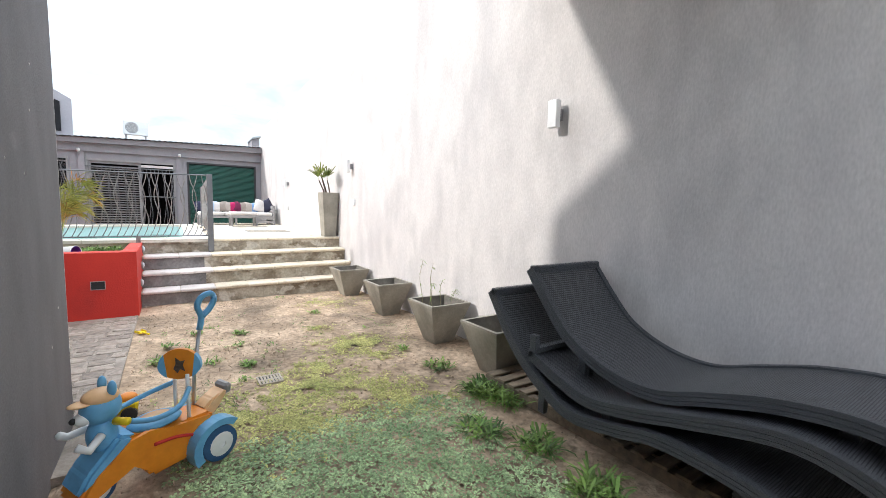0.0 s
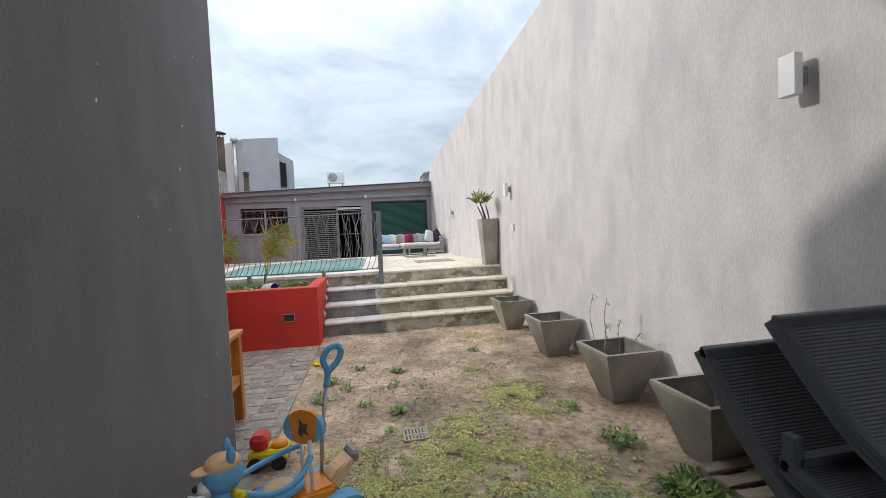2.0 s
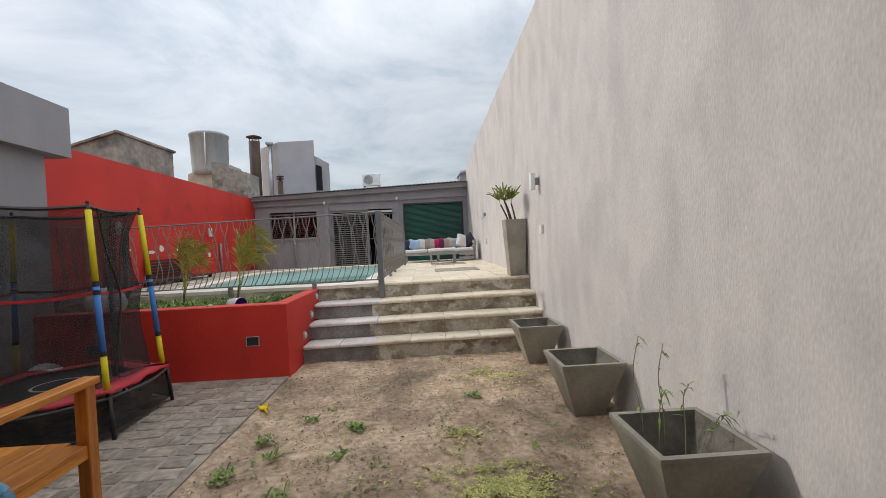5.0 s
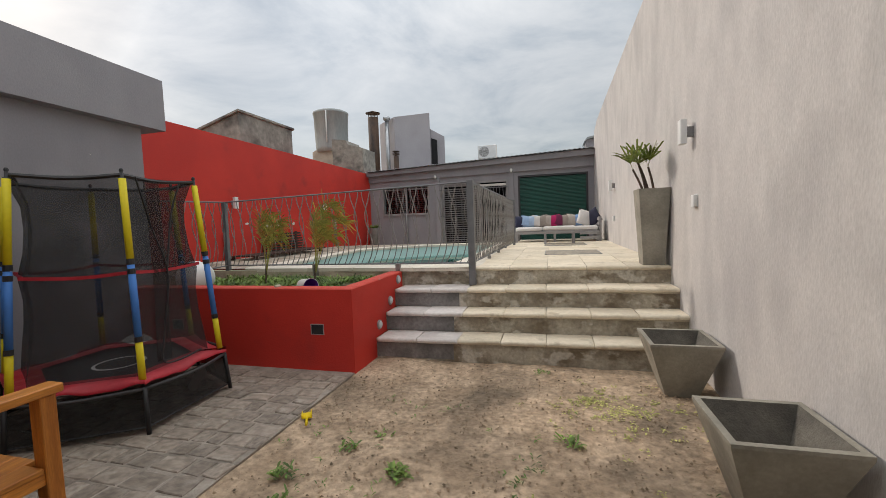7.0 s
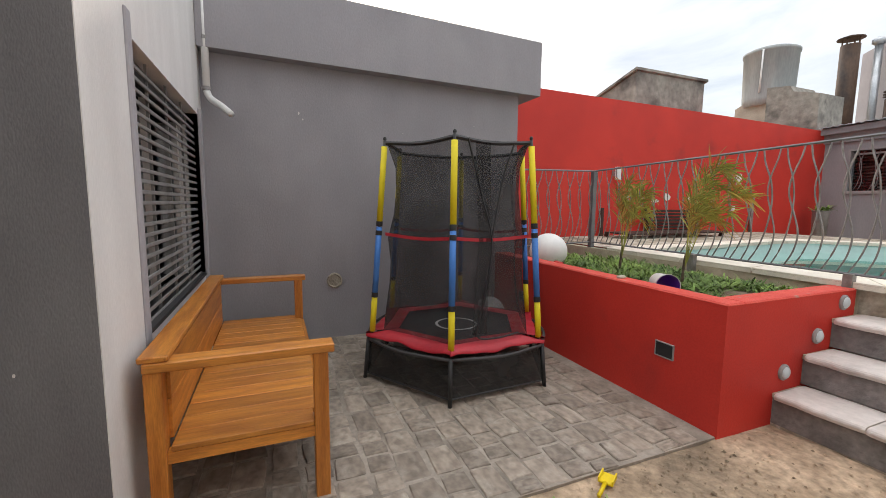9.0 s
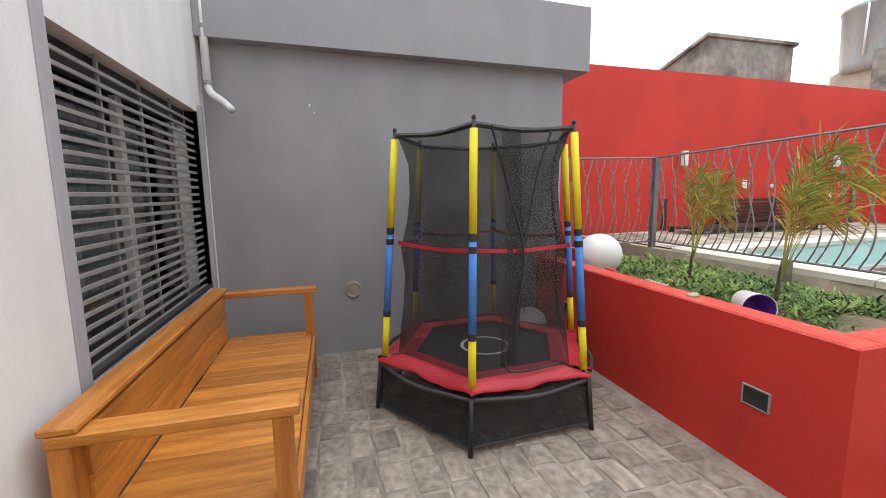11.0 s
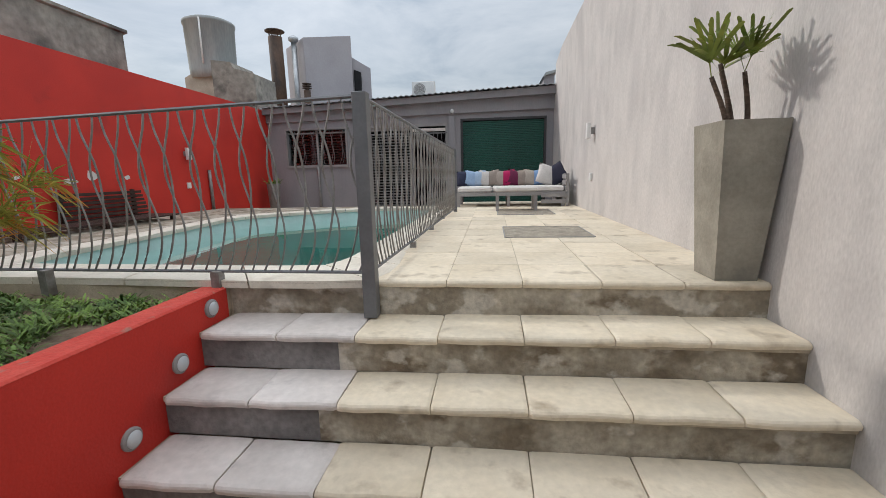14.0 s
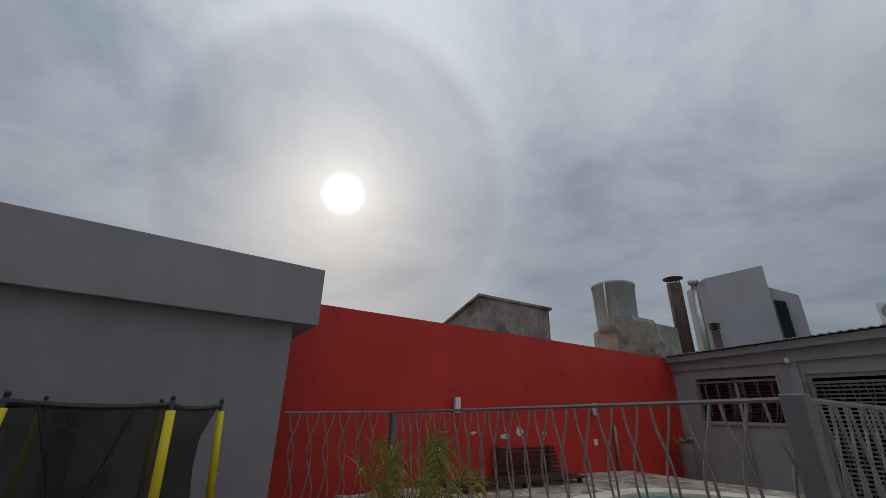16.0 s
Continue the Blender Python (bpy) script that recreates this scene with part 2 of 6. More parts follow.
M_GREEN = mat("green_roller_shutter", (0.012, 0.08, 0.058), (0.01, 0.06, 0.046), 0.4, scale=1.5, fine=30, fine_amt=0.08, bump=0.05, island=0.12)
M_DARKSLAT = mat("dark_slat", (0.05, 0.048, 0.05), (0.035, 0.034, 0.036), 0.55, scale=3, fine_amt=0.1, bump=0.05)
M_GREYSLAT = mat("grey_metal_slat", (0.31, 0.3, 0.295), (0.22, 0.215, 0.21), 0.5, 0.2, scale=6, fine_amt=0.1, bump=0.05)
M_WOOD = mat("orange_varnished_wood", (0.6, 0.235, 0.042), (0.4, 0.135, 0.024), 0.38, scale=3, stretch=(1.0, 9, 9), fine=22, fine_amt=0.18, bump=0.08, bscale=30, rnd=0.15, spec=0.5)
M_WOODV = mat("orange_varnished_upright", (0.54, 0.2, 0.036), (0.36, 0.115, 0.02), 0.38, scale=3, stretch=(9, 9, 1.0), fine=22, fine_amt=0.18, bump=0.08, bscale=30, rnd=0.12, spec=0.5)
M_WOODY = mat("orange_varnished_arm", (0.62, 0.25, 0.046), (0.42, 0.145, 0.027), 0.38, scale=3, stretch=(9, 1.0, 9), fine=22, fine_amt=0.18, bump=0.08, bscale=30, rnd=0.25, spec=0.5)
M_PALLET = mat("grey_pallet_wood", (0.3, 0.235, 0.165), (0.18, 0.14, 0.1), 0.9, scale=3, stretch=(1, 8, 8), fine=25, fine_amt=0.2, bump=0.3, rnd=0.2)
M_BROWNSLAT = mat("dark_brown_slat", (0.065, 0.035, 0.026), (0.04, 0.024, 0.02), 0.6, scale=4, stretch=(8, 1, 8), fine_amt=0.2, bump=0.1, rnd=0.2)
M_YELLOW = mat("yellow_foam_sleeve", (0.75, 0.62, 0.02), (0.68, 0.56, 0.015), 0.6, scale=5, fine_amt=0.05, bump=0.1)
M_BLUE = mat("blue_foam_sleeve", (0.06, 0.22, 0.62), (0.05, 0.19, 0.55), 0.6, scale=5, fine_amt=0.05, bump=0.1)
M_REDPAD = mat("red_vinyl_pad", (0.5, 0.03, 0.045), (0.4, 0.022, 0.035), 0.45, scale=6, fine_amt=0.08, bump=0.3, bscale=14)
M_TOYBLUE = mat("sky_blue_plastic", (0.16, 0.42, 0.66), (0.12, 0.34, 0.56), 0.35, scale=8, fine_amt=0.05, bump=0.02)
M_TOYORANGE = mat("orange_plastic", (0.78, 0.27, 0.02), (0.68, 0.21, 0.015), 0.35, scale=8, fine_amt=0.05, bump=0.02)
M_PEACH = mat("pale_orange_plastic", (0.8, 0.5, 0.26), (0.72, 0.42, 0.2), 0.4, scale=8, fine_amt=0.05, bump=0.02)
M_TOYRED = mat("red_plastic", (0.6, 0.03, 0.025), (0.5, 0.025, 0.02), 0.35, scale=8, fine_amt=0.05, bump=0.02)
M_PURPLE = mat("purple_plastic", (0.15, 0.045, 0.44), (0.12, 0.035, 0.36), 0.4, scale=8, fine_amt=0.05, bump=0.02)
M_TOYYELLOW = mat("yellow_plastic", (0.8, 0.6, 0.01), (0.7, 0.5, 0.01), 0.4, scale=8, fine_amt=0.05, bump=0.02)
M_RATRAIL = mat("black_wrapped_rail", (0.085, 0.09, 0.1), (0.045, 0.047, 0.053), 0.36, scale=40, stretch=(1, 6, 6), fine=120, fine_amt=0.3, bump=0.7, bscale=90)
def woven(name, c1, c2, sx, sy):
    """Flat woven strands: rows of short raised strands, each row shifted against the next."""
    m = mat(name, c1, c2, 0.38, scale=26, fine=120, fine_amt=0.2, bump=0)
    nt = m.node_tree
    tc, mp, br, bp = [nt.nodes.new("ShaderNode" + k) for k in ("TexCoord", "Mapping", "TexBrick", "Bump")]
    mp.inputs["Scale"].default_value = (sx, sy, sy)
    nt.nodes["Principled BSDF"].inputs["Specular IOR Level"].default_value = 0.65
    br.inputs["Scale"].default_value, br.inputs["Mortar Size"].default_value, br.inputs["Mortar Smooth"].default_value = 1.0, 0.07, 0.6
    br.inputs["Brick Width"].default_value, br.inputs["Row Height"].default_value = 0.5, 0.25
    for k in ("Color1", "Color2"):
        br.inputs[k].default_value = (1, 1, 1, 1)
    br.inputs["Mortar"].default_value = (0.12, 0.12, 0.12, 1)
    b = nt.nodes["Principled BSDF"]
    mx = nt.nodes.new("ShaderNodeVectorMath")
    mx.operation = "MULTIPLY"
    nt.links.new(b.inputs["Base Color"].links[0].from_socket, mx.inputs[0])
    nt.links.new(br.outputs["Color"], mx.inputs[1])
    nt.links.new(mx.outputs[0], b.inputs["Base Color"])
    nt.links.new(tc.outputs["Object"], mp.inputs[0])
    nt.links.new(mp.outputs[0], br.inputs["Vector"])
    nt.links.new(br.outputs["Color"], bp.inputs["Height"])
    bp.inputs["Strength"].default_value, bp.inputs["Distance"].default_value = 0.55, 0.006
    nt.links.new(bp.outputs[0], nt.nodes["Principled BSDF"].inputs["Normal"])
    return m


M_RATTAN = woven("black_woven_rattan", (0.075, 0.078, 0.087), (0.115, 0.119, 0.13), 24, 24)
M_CUSHION = mat("off_white_cushion", (0.7, 0.67, 0.65), (0.62, 0.59, 0.57), 0.9, scale=4, fine=80, fine_amt=0.06, bump=0.2)
M_SOFAFRAME = mat("grey_painted_wood", (0.32, 0.31, 0.31), (0.26, 0.25, 0.25), 0.7, scale=4, fine_amt=0.1, bump=0.1)
M_LEAF = mat("weed_leaf", (0.2, 0.3, 0.06), (0.07, 0.135, 0.028), 0.6, scale=3, fine=20, fine_amt=0.15, bump=0.1, island=0.55)
M_DRYLEAF = mat("yellowed_grass", (0.52, 0.48, 0.18), (0.31, 0.31, 0.1), 0.8, scale=3, fine=20, fine_amt=0.15, bump=0.1, island=0.4)
M_TURF = mat("bluish_green_groundcover", (0.38, 0.48, 0.24), (0.18, 0.265, 0.115), 0.6, scale=3, fine=20, fine_amt=0.15, bump=0.1, island=0.4)
M_FROND = mat("palm_frond", (0.46, 0.44, 0.11), (0.24, 0.3, 0.06), 0.6, scale=2.5, fine=20, fine_amt=0.15, bump=0.1, island=0.4, stain=(0.52, 0.23, 0.05), stain_scale=5, stain_lo=0.5, stain_hi=0.64)
M_FAN = mat("fan_leaf", (0.26, 0.3, 0.055), (0.13, 0.19, 0.03), 0.5, scale=4, fine=20, fine_amt=0.15, bump=0.1, island=0.35)
M_STEM = mat("fibrous_stem", (0.14, 0.1, 0.075), (0.07, 0.05, 0.038), 0.95, scale=8, stretch=(1, 1, 3), fine=30, fine_amt=0.25, bump=0.6, bscale=40)
M_TWIG = mat("dry_twig", (0.3, 0.26, 0.17), (0.2, 0.2, 0.09), 0.9, scale=8, bump=0.2)
M_POOLWALL = mat("pale_aqua_pool_paint", (0.5, 0.68, 0.66), (0.42, 0.6, 0.58), 0.6, scale=2, fine=20, fine_amt=0.05, bump=0.05)
M_POOLFLOOR = mat("murky_pool_floor", (0.045, 0.27, 0.225), (0.04, 0.22, 0.185), 0.8, scale=1.2, fine=10, fine_amt=0.1, bump=0.05, stain=(0.1, 0.2, 0.165), stain_scale=0.5, stain_lo=0.5, stain_hi=0.62)


def glass_mat(name, colour, rough=0.0, ior=1.33):
    m = bpy.data.materials.new(name)
    m.use_nodes = True
    nt = m.node_tree
    b = nt.nodes["Principled BSDF"]
    b.inputs["Base Color"].default_value = (*colour, 1)
    b.inputs["Roughness"].default_value, b.inputs["IOR"].default_value = rough, ior
    b.inputs["Transmission Weight"].default_value = 1.0
    if ior < 1.4:
        n = nt.nodes.new("ShaderNodeTexNoise")
        n.inputs["Scale"].default_value = 3.5
        bp = nt.nodes.new("ShaderNodeBump")
        bp.inputs["Strength"].default_value, bp.inputs["Distance"].default_value = 0.12, 0.05
        nt.links.new(n.outputs[0], bp.inputs["Height"])
        nt.links.new(bp.outputs[0], b.inputs["Normal"])
    return m


M_LENS = mat("frosted_dome", (0.56, 0.6, 0.63), (0.5, 0.54, 0.57), 0.35, scale=8, fine_amt=0.04, bump=0.02)
M_CURTAIN = mat("grey_curtain", (0.3, 0.29, 0.28), (0.22, 0.21, 0.2), 0.9, scale=4, stretch=(3, 3, 0.5), fine=50, fine_amt=0.1, bump=0.1)
M_TYRE = mat("dark_blue_plastic", (0.04, 0.11, 0.24), (0.03, 0.085, 0.19), 0.45, scale=8, fine_amt=0.08, bump=0.03)
M_WATER = glass_mat("pool_water", (0.82, 0.95, 0.92))
M_GLASS = glass_mat("window_glass", (0.75, 0.85, 0.85), 0.02, 1.45)


def net_mat(name, cover, colour):
    """Fine netting: that share of it is thread, the rest is holes."""
    m = bpy.data.materials.new(name)
    m.use_nodes = True
    nt = m.node_tree
    b = nt.nodes["Principled BSDF"]
    b.inputs["Base Color"].default_value, b.inputs["Roughness"].default_value = (*colour, 1), 0.8
    tr, mx = nt.nodes.new("ShaderNodeBsdfTransparent"), nt.nodes.new("ShaderNodeMixShader")
    tc, n, r = nt.nodes.new("ShaderNodeTexCoord"), nt.nodes.new("ShaderNodeTexNoise"), nt.nodes.new("ShaderNodeMapRange")
    n.inputs["Scale"].default_value = 3.0
    nt.links.new(tc.outputs["Object"], n.inputs["Vector"])
    r.inputs[1].default_value, r.inputs[2].default_value, r.inputs[3].default_value, r.inputs[4].default_value = 0.3, 0.7, cover - 0.1, cover + 0.1
    nt.links.new(n.outputs[0], r.inputs[0])
    nt.links.new(r.outputs[0], mx.inputs[0])
    nt.links.new(tr.outputs[0], mx.inputs[1])
    nt.links.new(b.outputs[0], mx.inputs[2])
    nt.links.new(mx.outputs[0], nt.nodes["Material Output"].inputs[0])
    return m


M_NET = net_mat("black_safety_net", 0.62, (0.026, 0.026, 0.028))
M_SKIRT = net_mat("black_skirt_net", 0.8, (0.02, 0.019, 0.019))

# ---- mesh helpers ----
BASE = {}


def finish(name, bm, material, smooth=False, recalc=True):
    if recalc:
        bmesh.ops.recalc_face_normals(bm, faces=bm.faces)
    me = bpy.data.meshes.new(name)
    bm.to_mesh(me)
    bm.free()
    me.materials.append(material)
    if smooth:
        for p in me.polygons:
            p.use_smooth = True
    return me


def thing(name, base, label, category, group="", kind=""):
    ob = new(name)
    ob.empty_display_size = 0.1
    ob.location = base
    BASE[ob.name] = Vector(base)
    return tagged(ob, label, category, group, kind)


def part(name, bm, material, parent, label="", smooth=False, recalc=True):
    """One mesh, given in world places, under a thing or one of its parts."""
    off = BASE[parent.name]
    bmesh.ops.translate(bm, verts=bm.verts, vec=-off)
    ob = new(name, finish(name, bm, material, smooth, recalc))
    ob.parent = parent
    BASE[ob.name] = off
    return tagged(ob, label)


def solid(name, bm, material, label, category, kind="", group="", smooth=False, recalc=True):
    """A thing that is one mesh."""
    ob = new(name, finish(name, bm, material, smooth, recalc))
    BASE[ob.name] = Vector((0, 0, 0))
    return tagged(ob, label, category, group, kind)


def piece(name, me, parent, m):
    """One of many like pieces on shared mesh data, at a world pose under a parent."""
    ob = new(name, me)
    ob.parent = parent
    ob.matrix_basis = Matrix.Translation(-BASE[parent.name]) @ m
    return ob


def box(bm, x0, x1, y0, y1, z0, z1, bevel=0.0, m=None):
    g = bmesh.ops.create_cube(bm, size=1)
    bmesh.ops.scale(bm, vec=(x1 - x0, y1 - y0, z1 - z0), verts=g["verts"])
    bmesh.ops.translate(bm, vec=((x0 + x1) / 2, (y0 + y1) / 2, (z0 + z1) / 2), verts=g["verts"])
    vs = g["verts"]
    if bevel:
        es = list({e for v in vs for e in v.link_edges})
        r = bmesh.ops.bevel(bm, geom=es, offset=bevel, segments=1, affect="EDGES")
        vs = r["verts"]
    if m is not None:
        bmesh.ops.transform(bm, matrix=m, verts=list({v for v in vs}))
    return bm


def boxes(*rows, bevel=0.0):
    bm = bmesh.new()
    for r in rows:
        box(bm, *r, bevel=bevel)
    return bm


def prism(bm, pts, axis, a0, a1):
    """A polygon of (u, v) points pushed from a0 to a1 along an axis: x takes (y, z), y takes (x, z), z takes (x, y)."""
    def at(u, v, a):
        return {"x": (a, u, v), "y": (u, a, v), "z": (u, v, a)}[axis]
    lo = [bm.verts.new(at(u, v, a0)) for u, v in pts]
    hi = [bm.verts.new(at(u, v, a1)) for u, v in pts]
    bm.faces.new(lo)
    bm.faces.new(hi[::-1])
    for i in range(len(pts)):
        j = (i + 1) % len(pts)
        bm.faces.new((lo[i], hi[i], hi[j], lo[j]))
    return bm


def tube(bm, pts, r, n=6, caps=True, r1=None):
    pts = [Vector(p) for p in pts]
    rings = []
    for i, p in enumerate(pts):
        d = (pts[min(i + 1, len(pts) - 1)] - pts[max(i - 1, 0)]).normalized()
        u = d.cross(Vector((0, 0, 1)) if abs(d.z) < 0.9 else Vector((1, 0, 0))).normalized()
        w = d.cross(u)
        rr = r if r1 is None else r + (r1 - r) * i / (len(pts) - 1)
        rings.append([bm.verts.new(p + rr * (math.cos(a) * u + math.sin(a) * w)) for a in [2 * math.pi * k / n for k in range(n)]])
    for a, b in zip(rings, rings[1:]):
        for k in range(n):
            bm.faces.new((a[k], a[(k + 1) % n], b[(k + 1) % n], b[k]))
    if caps:
        bm.faces.new(rings[0][::-1])
        bm.faces.new(rings[-1])
    return bm


def ball(bm, c, r, sz=(1, 1, 1), u=16, v=10):
    g = bmesh.ops.create_uvsphere(bm, u_segments=u, v_segments=v, radius=r)
    bmesh.ops.scale(bm, vec=sz, verts=g["verts"])
    bmesh.ops.translate(bm, vec=c, verts=g["verts"])
    return bm


def lathe(bm, prof, c, n=20):
    """Rings of (radius, height) round the upright axis at c."""
    rings = [[bm.verts.new((c[0] + r * math.cos(a), c[1] + r * math.sin(a), c[2] + z)) for a in [2 * math.pi * k / n for k in range(n)]] for r, z in prof]
    for a, b in zip(rings, rings[1:]):
        for k in range(n):
            bm.faces.new((a[k], a[(k + 1) % n], b[(k + 1) % n], b[k]))
    bm.faces.new(rings[0][::-1])
    bm.faces.new(rings[-1])
    return bm


def curve_pts(ctrl, n=8):
    """A smooth line through the given points (Catmull-Rom)."""
    c = [Vector(p) for p in ctrl]
    c = [2 * c[0] - c[1]] + c + [2 * c[-1] - c[-2]]
    out = []
    for i in range(1, len(c) - 2):
        for k in range(n):
            t = k / n
            out.append(0.5 * (2 * c[i] + (c[i + 1] - c[i - 1]) * t + (2 * c[i - 1] - 5 * c[i] + 4 * c[i + 1] - c[i + 2]) * t * t + (3 * c[i] - c[i - 1] - 3 * c[i + 1] + c[i + 2]) * t ** 3))
    return out + [c[-2]]


def strips(rows):
    """Leaf strips: each row is a list of (place, half width vector)."""
    verts, faces = [], []
    for row in rows:
        s = len(verts)
        for p, w in row:
            verts += [tuple(p - w), tuple(p + w)]
        for i in range(len(row) - 1):
            faces.append((s + 2 * i, s + 2 * i + 1, s + 2 * i + 3, s + 2 * i + 2))
    return verts, faces


def leaf_mesh(name, rows, material):
    v, f = strips(rows)
    me = bpy.data.meshes.new(name)
    me.from_pydata(v, [], f)
    me.materials.append(material)
    return me

# ---- structure ----
XR, YH, ZD = 3.385, 10.42, 0.94   # right wall, house wall, deck height
R = 0.235                          # riser
NOSE = (0.57, 0.885, 1.21, 1.56)   # front edges of the treads and the deck

# one sheet of ground: trodden soil in the yard, reaching the horizon
gx = np.concatenate(([-400, -60, -12, -3.2], np.arange(-0.4, 3.5, 0.09), [5, 14, 60, 400]))
gy = np.concatenate(([-400, -60, -14], np.arange(-8.5, 0.75, 0.09), [2, 14, 60, 400]))
gv, gf = [], []
for y in gy:
    for x in gx:
        inside = -0.2 < x < 3.4 and -8.4 < y < 0.6
        bumpy = 0.022 * noise.noise((x * 1.3, y * 1.3, 0)) + 0.012 * noise.noise((x * 5, y * 5, 3)) if inside else -0.03
        gv.append((x, y, bumpy - 0.012 - (0.02 if x < -0.12 else 0)))
for j in range(len(gy) - 1):
    for i in range(len(gx) - 1):
        a = j * len(gx) + i
        gf.append((a, a + 1, a + len(gx) + 1, a + len(gx)))
gm = bpy.data.meshes.new("ground")
gm.from_pydata(gv, [], gf)
gm.materials.append(M_SOIL)
for p in gm.polygons:
    p.use_smooth = True
tagged(new("ground", gm), "dry trodden brown soil of the yard", "ground", kind="structure")

# tall wall along the right of the yard
bm = prism(bmesh.new(), [(-14, -0.3), (13, -0.3), (13, 3.6), (10.35, 3.6), (10.3, 4.26), (9.4, 4.44), (4.1, 4.66), (-1.1, 4.85), (-6.9, 4.96), (-6.9, 3.2), (-14, 3.2)], "x", XR, XR + 0.2)
solid("wall_east", bm, M_WALL, "tall pale grey combed plaster boundary wall", "wall", "structure")
# building along the other side: dark flank, pale wall with the window, grey wall with its parapet
XC, YC = -0.207, -3.2
bm = prism(bmesh.new(), [(-14, -0.3), (YC - 0.004, -0.3), (YC - 0.004, 3.55), (-3.93, 4.15), (-6.6, 4.15), (-6.6, 2.6), (-14, 2.6)], "x", XC - 0.25, XC)
solid("wall_flank", bm, M_DARK, "dark grey combed plaster flank wall with pale scuffs", "wall", "structure")
WX0, WX1, WZ0, WZ1 = -2.72, -0.82, 0.83, 2.29
bm = boxes((XC - 0.25, XC, YC - 0.004, YC, -0.3, 3.55))
rings_ = [[bm.verts.new((x, y, z)) for x, z in ((x0, z0), (x1, z0), (x1, z1), (x0, z1))]
          for y, x0, x1, z0, z1 in ((YC - 0.25, -2.95, XC - 0.25, -0.3, 3.55), (YC, -2.95, XC - 0.25, -0.3, 3.55), (YC, WX0, WX1, WZ0, WZ1), (YC - 0.25, WX0, WX1, WZ0, WZ1))]
for a in range(4):
    for k in range(4):
        p, q = rings_[a], rings_[(a + 1) % 4]
        bm.faces.new((p[k], p[(k + 1) % 4], q[(k + 1) % 4], q[k]))
solid("wall_pale", bm, M_PALE, "pale grey plaster wall round the barred window", "wall", "structure")
bm = prism(bmesh.new(), [(YC - 0.25, -0.3), (0.32, -0.3), (0.32, 2.87), (YC - 0.25, 2.93)], "x", -3.2, -2.95)
solid("wall_grey", bm, M_GREY, "plain mid grey plastered wall of the lower building", "wall", "structure")
bm = prism(bmesh.new(), [(YC + 0.004, 2.915), (0.55, 2.86), (0.55, 3.5), (YC + 0.004, 3.58)], "x", -6.5, -2.81)
solid("parapet", bm, M_GREY, "grey plastered roof parapet jutting over the wall", "parapet", "structure")
bm = boxes((-4.45, -3.2, 0.12, 0.32, -0.3, 2.86))
solid("wall_grey_return", bm, M_GREY, "grey plastered return wall beside the pool", "wall", "structure")
# room faces behind the window carry their shade as near-black colour
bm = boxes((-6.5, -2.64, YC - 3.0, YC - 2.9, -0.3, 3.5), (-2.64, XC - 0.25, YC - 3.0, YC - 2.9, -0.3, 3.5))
solid("wall_room_back", bm, M_VOID, "back wall of the room behind the window, coloured near black as shade", "wall", "structure")
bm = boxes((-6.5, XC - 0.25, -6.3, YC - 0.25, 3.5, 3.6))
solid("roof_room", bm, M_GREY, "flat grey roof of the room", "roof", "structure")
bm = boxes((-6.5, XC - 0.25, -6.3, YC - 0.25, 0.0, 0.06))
solid("floor_room", bm, M_VOID, "floor of the room behind the window, coloured near black as shade", "floor", "structure")
# roof over the start of the walk, inferred from its shadow edge
bm = boxes((XC - 0.25, XR, -7.1, -3.93, 4.15, 4.3))
solid("ceiling_passage", bm, M_GREY, "grey plastered concrete slab roof over the passage", "ceiling", "structure")
# unseen wall closing the passage, added and kept pale to bounce light
bm = boxes((XC, XR, -14.2, -14, -0.3, 2.4))
solid("wall_south", bm, M_PALE, "unseen pale wall added to close the passage and bounce light", "wall", "structure")

# red boundary wall
bm = prism(bmesh.new(), [(0.0, -0.3), (11, -0.3), (11, 3.42), (5.5, 3.48), (0.0, 3.52)], "x", -4.7, -4.5)
solid("wall_west", bm, M_RED, "tall red painted boundary wall beside the pool", "wall", "structure")

# house across the back
ZF = 0.62
DX0, DX1, DZ1 = -1.8, 0.6, 2.94
HX0, HX1, HZ0, HZ1 = -3.96, -2.25, 1.92, 2.88
SX0, SX1, SZ1 = 0.95, 3.2, 3.03
bm = boxes((-4.5, HX0, YH, YH + 0.2, ZF, 3.3), (HX0, HX1, YH, YH + 0.2, ZF, HZ0), (HX0, HX1, YH, YH + 0.2, HZ1, 3.3), (HX1, DX0, YH, YH + 0.2, ZF, 3.3),
           (DX0, DX1, YH, YH + 0.2, DZ1, 3.3), (DX1, SX0, YH, YH + 0.2, ZF, 3.3), (SX0, SX1, YH, YH + 0.2, SZ1, 3.3), (SX1, XR, YH, YH + 0.2, ZF, 3.3),
           (DX0 - 0.16, DX0, YH - 0.06, YH - 0.002, ZF, 3.2), (DX1 + 0.04, DX1 + 0.2, YH - 0.06, YH - 0.002, ZF, 3.25))
solid("wall_north", bm, M_HOUSE, "grey painted house wall behind the pool", "wall", "structure")
# house room blackened by colour, in place of indoor shade
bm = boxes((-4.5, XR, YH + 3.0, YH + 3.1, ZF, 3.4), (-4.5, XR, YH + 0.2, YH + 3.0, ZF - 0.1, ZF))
solid("room_back", bm, M_VOID, "back wall and floor of the house room, coloured near black as shade", "wall", "structure")


def roof_z(x):
    return 3.475 + (x + 4.5) * 0.036


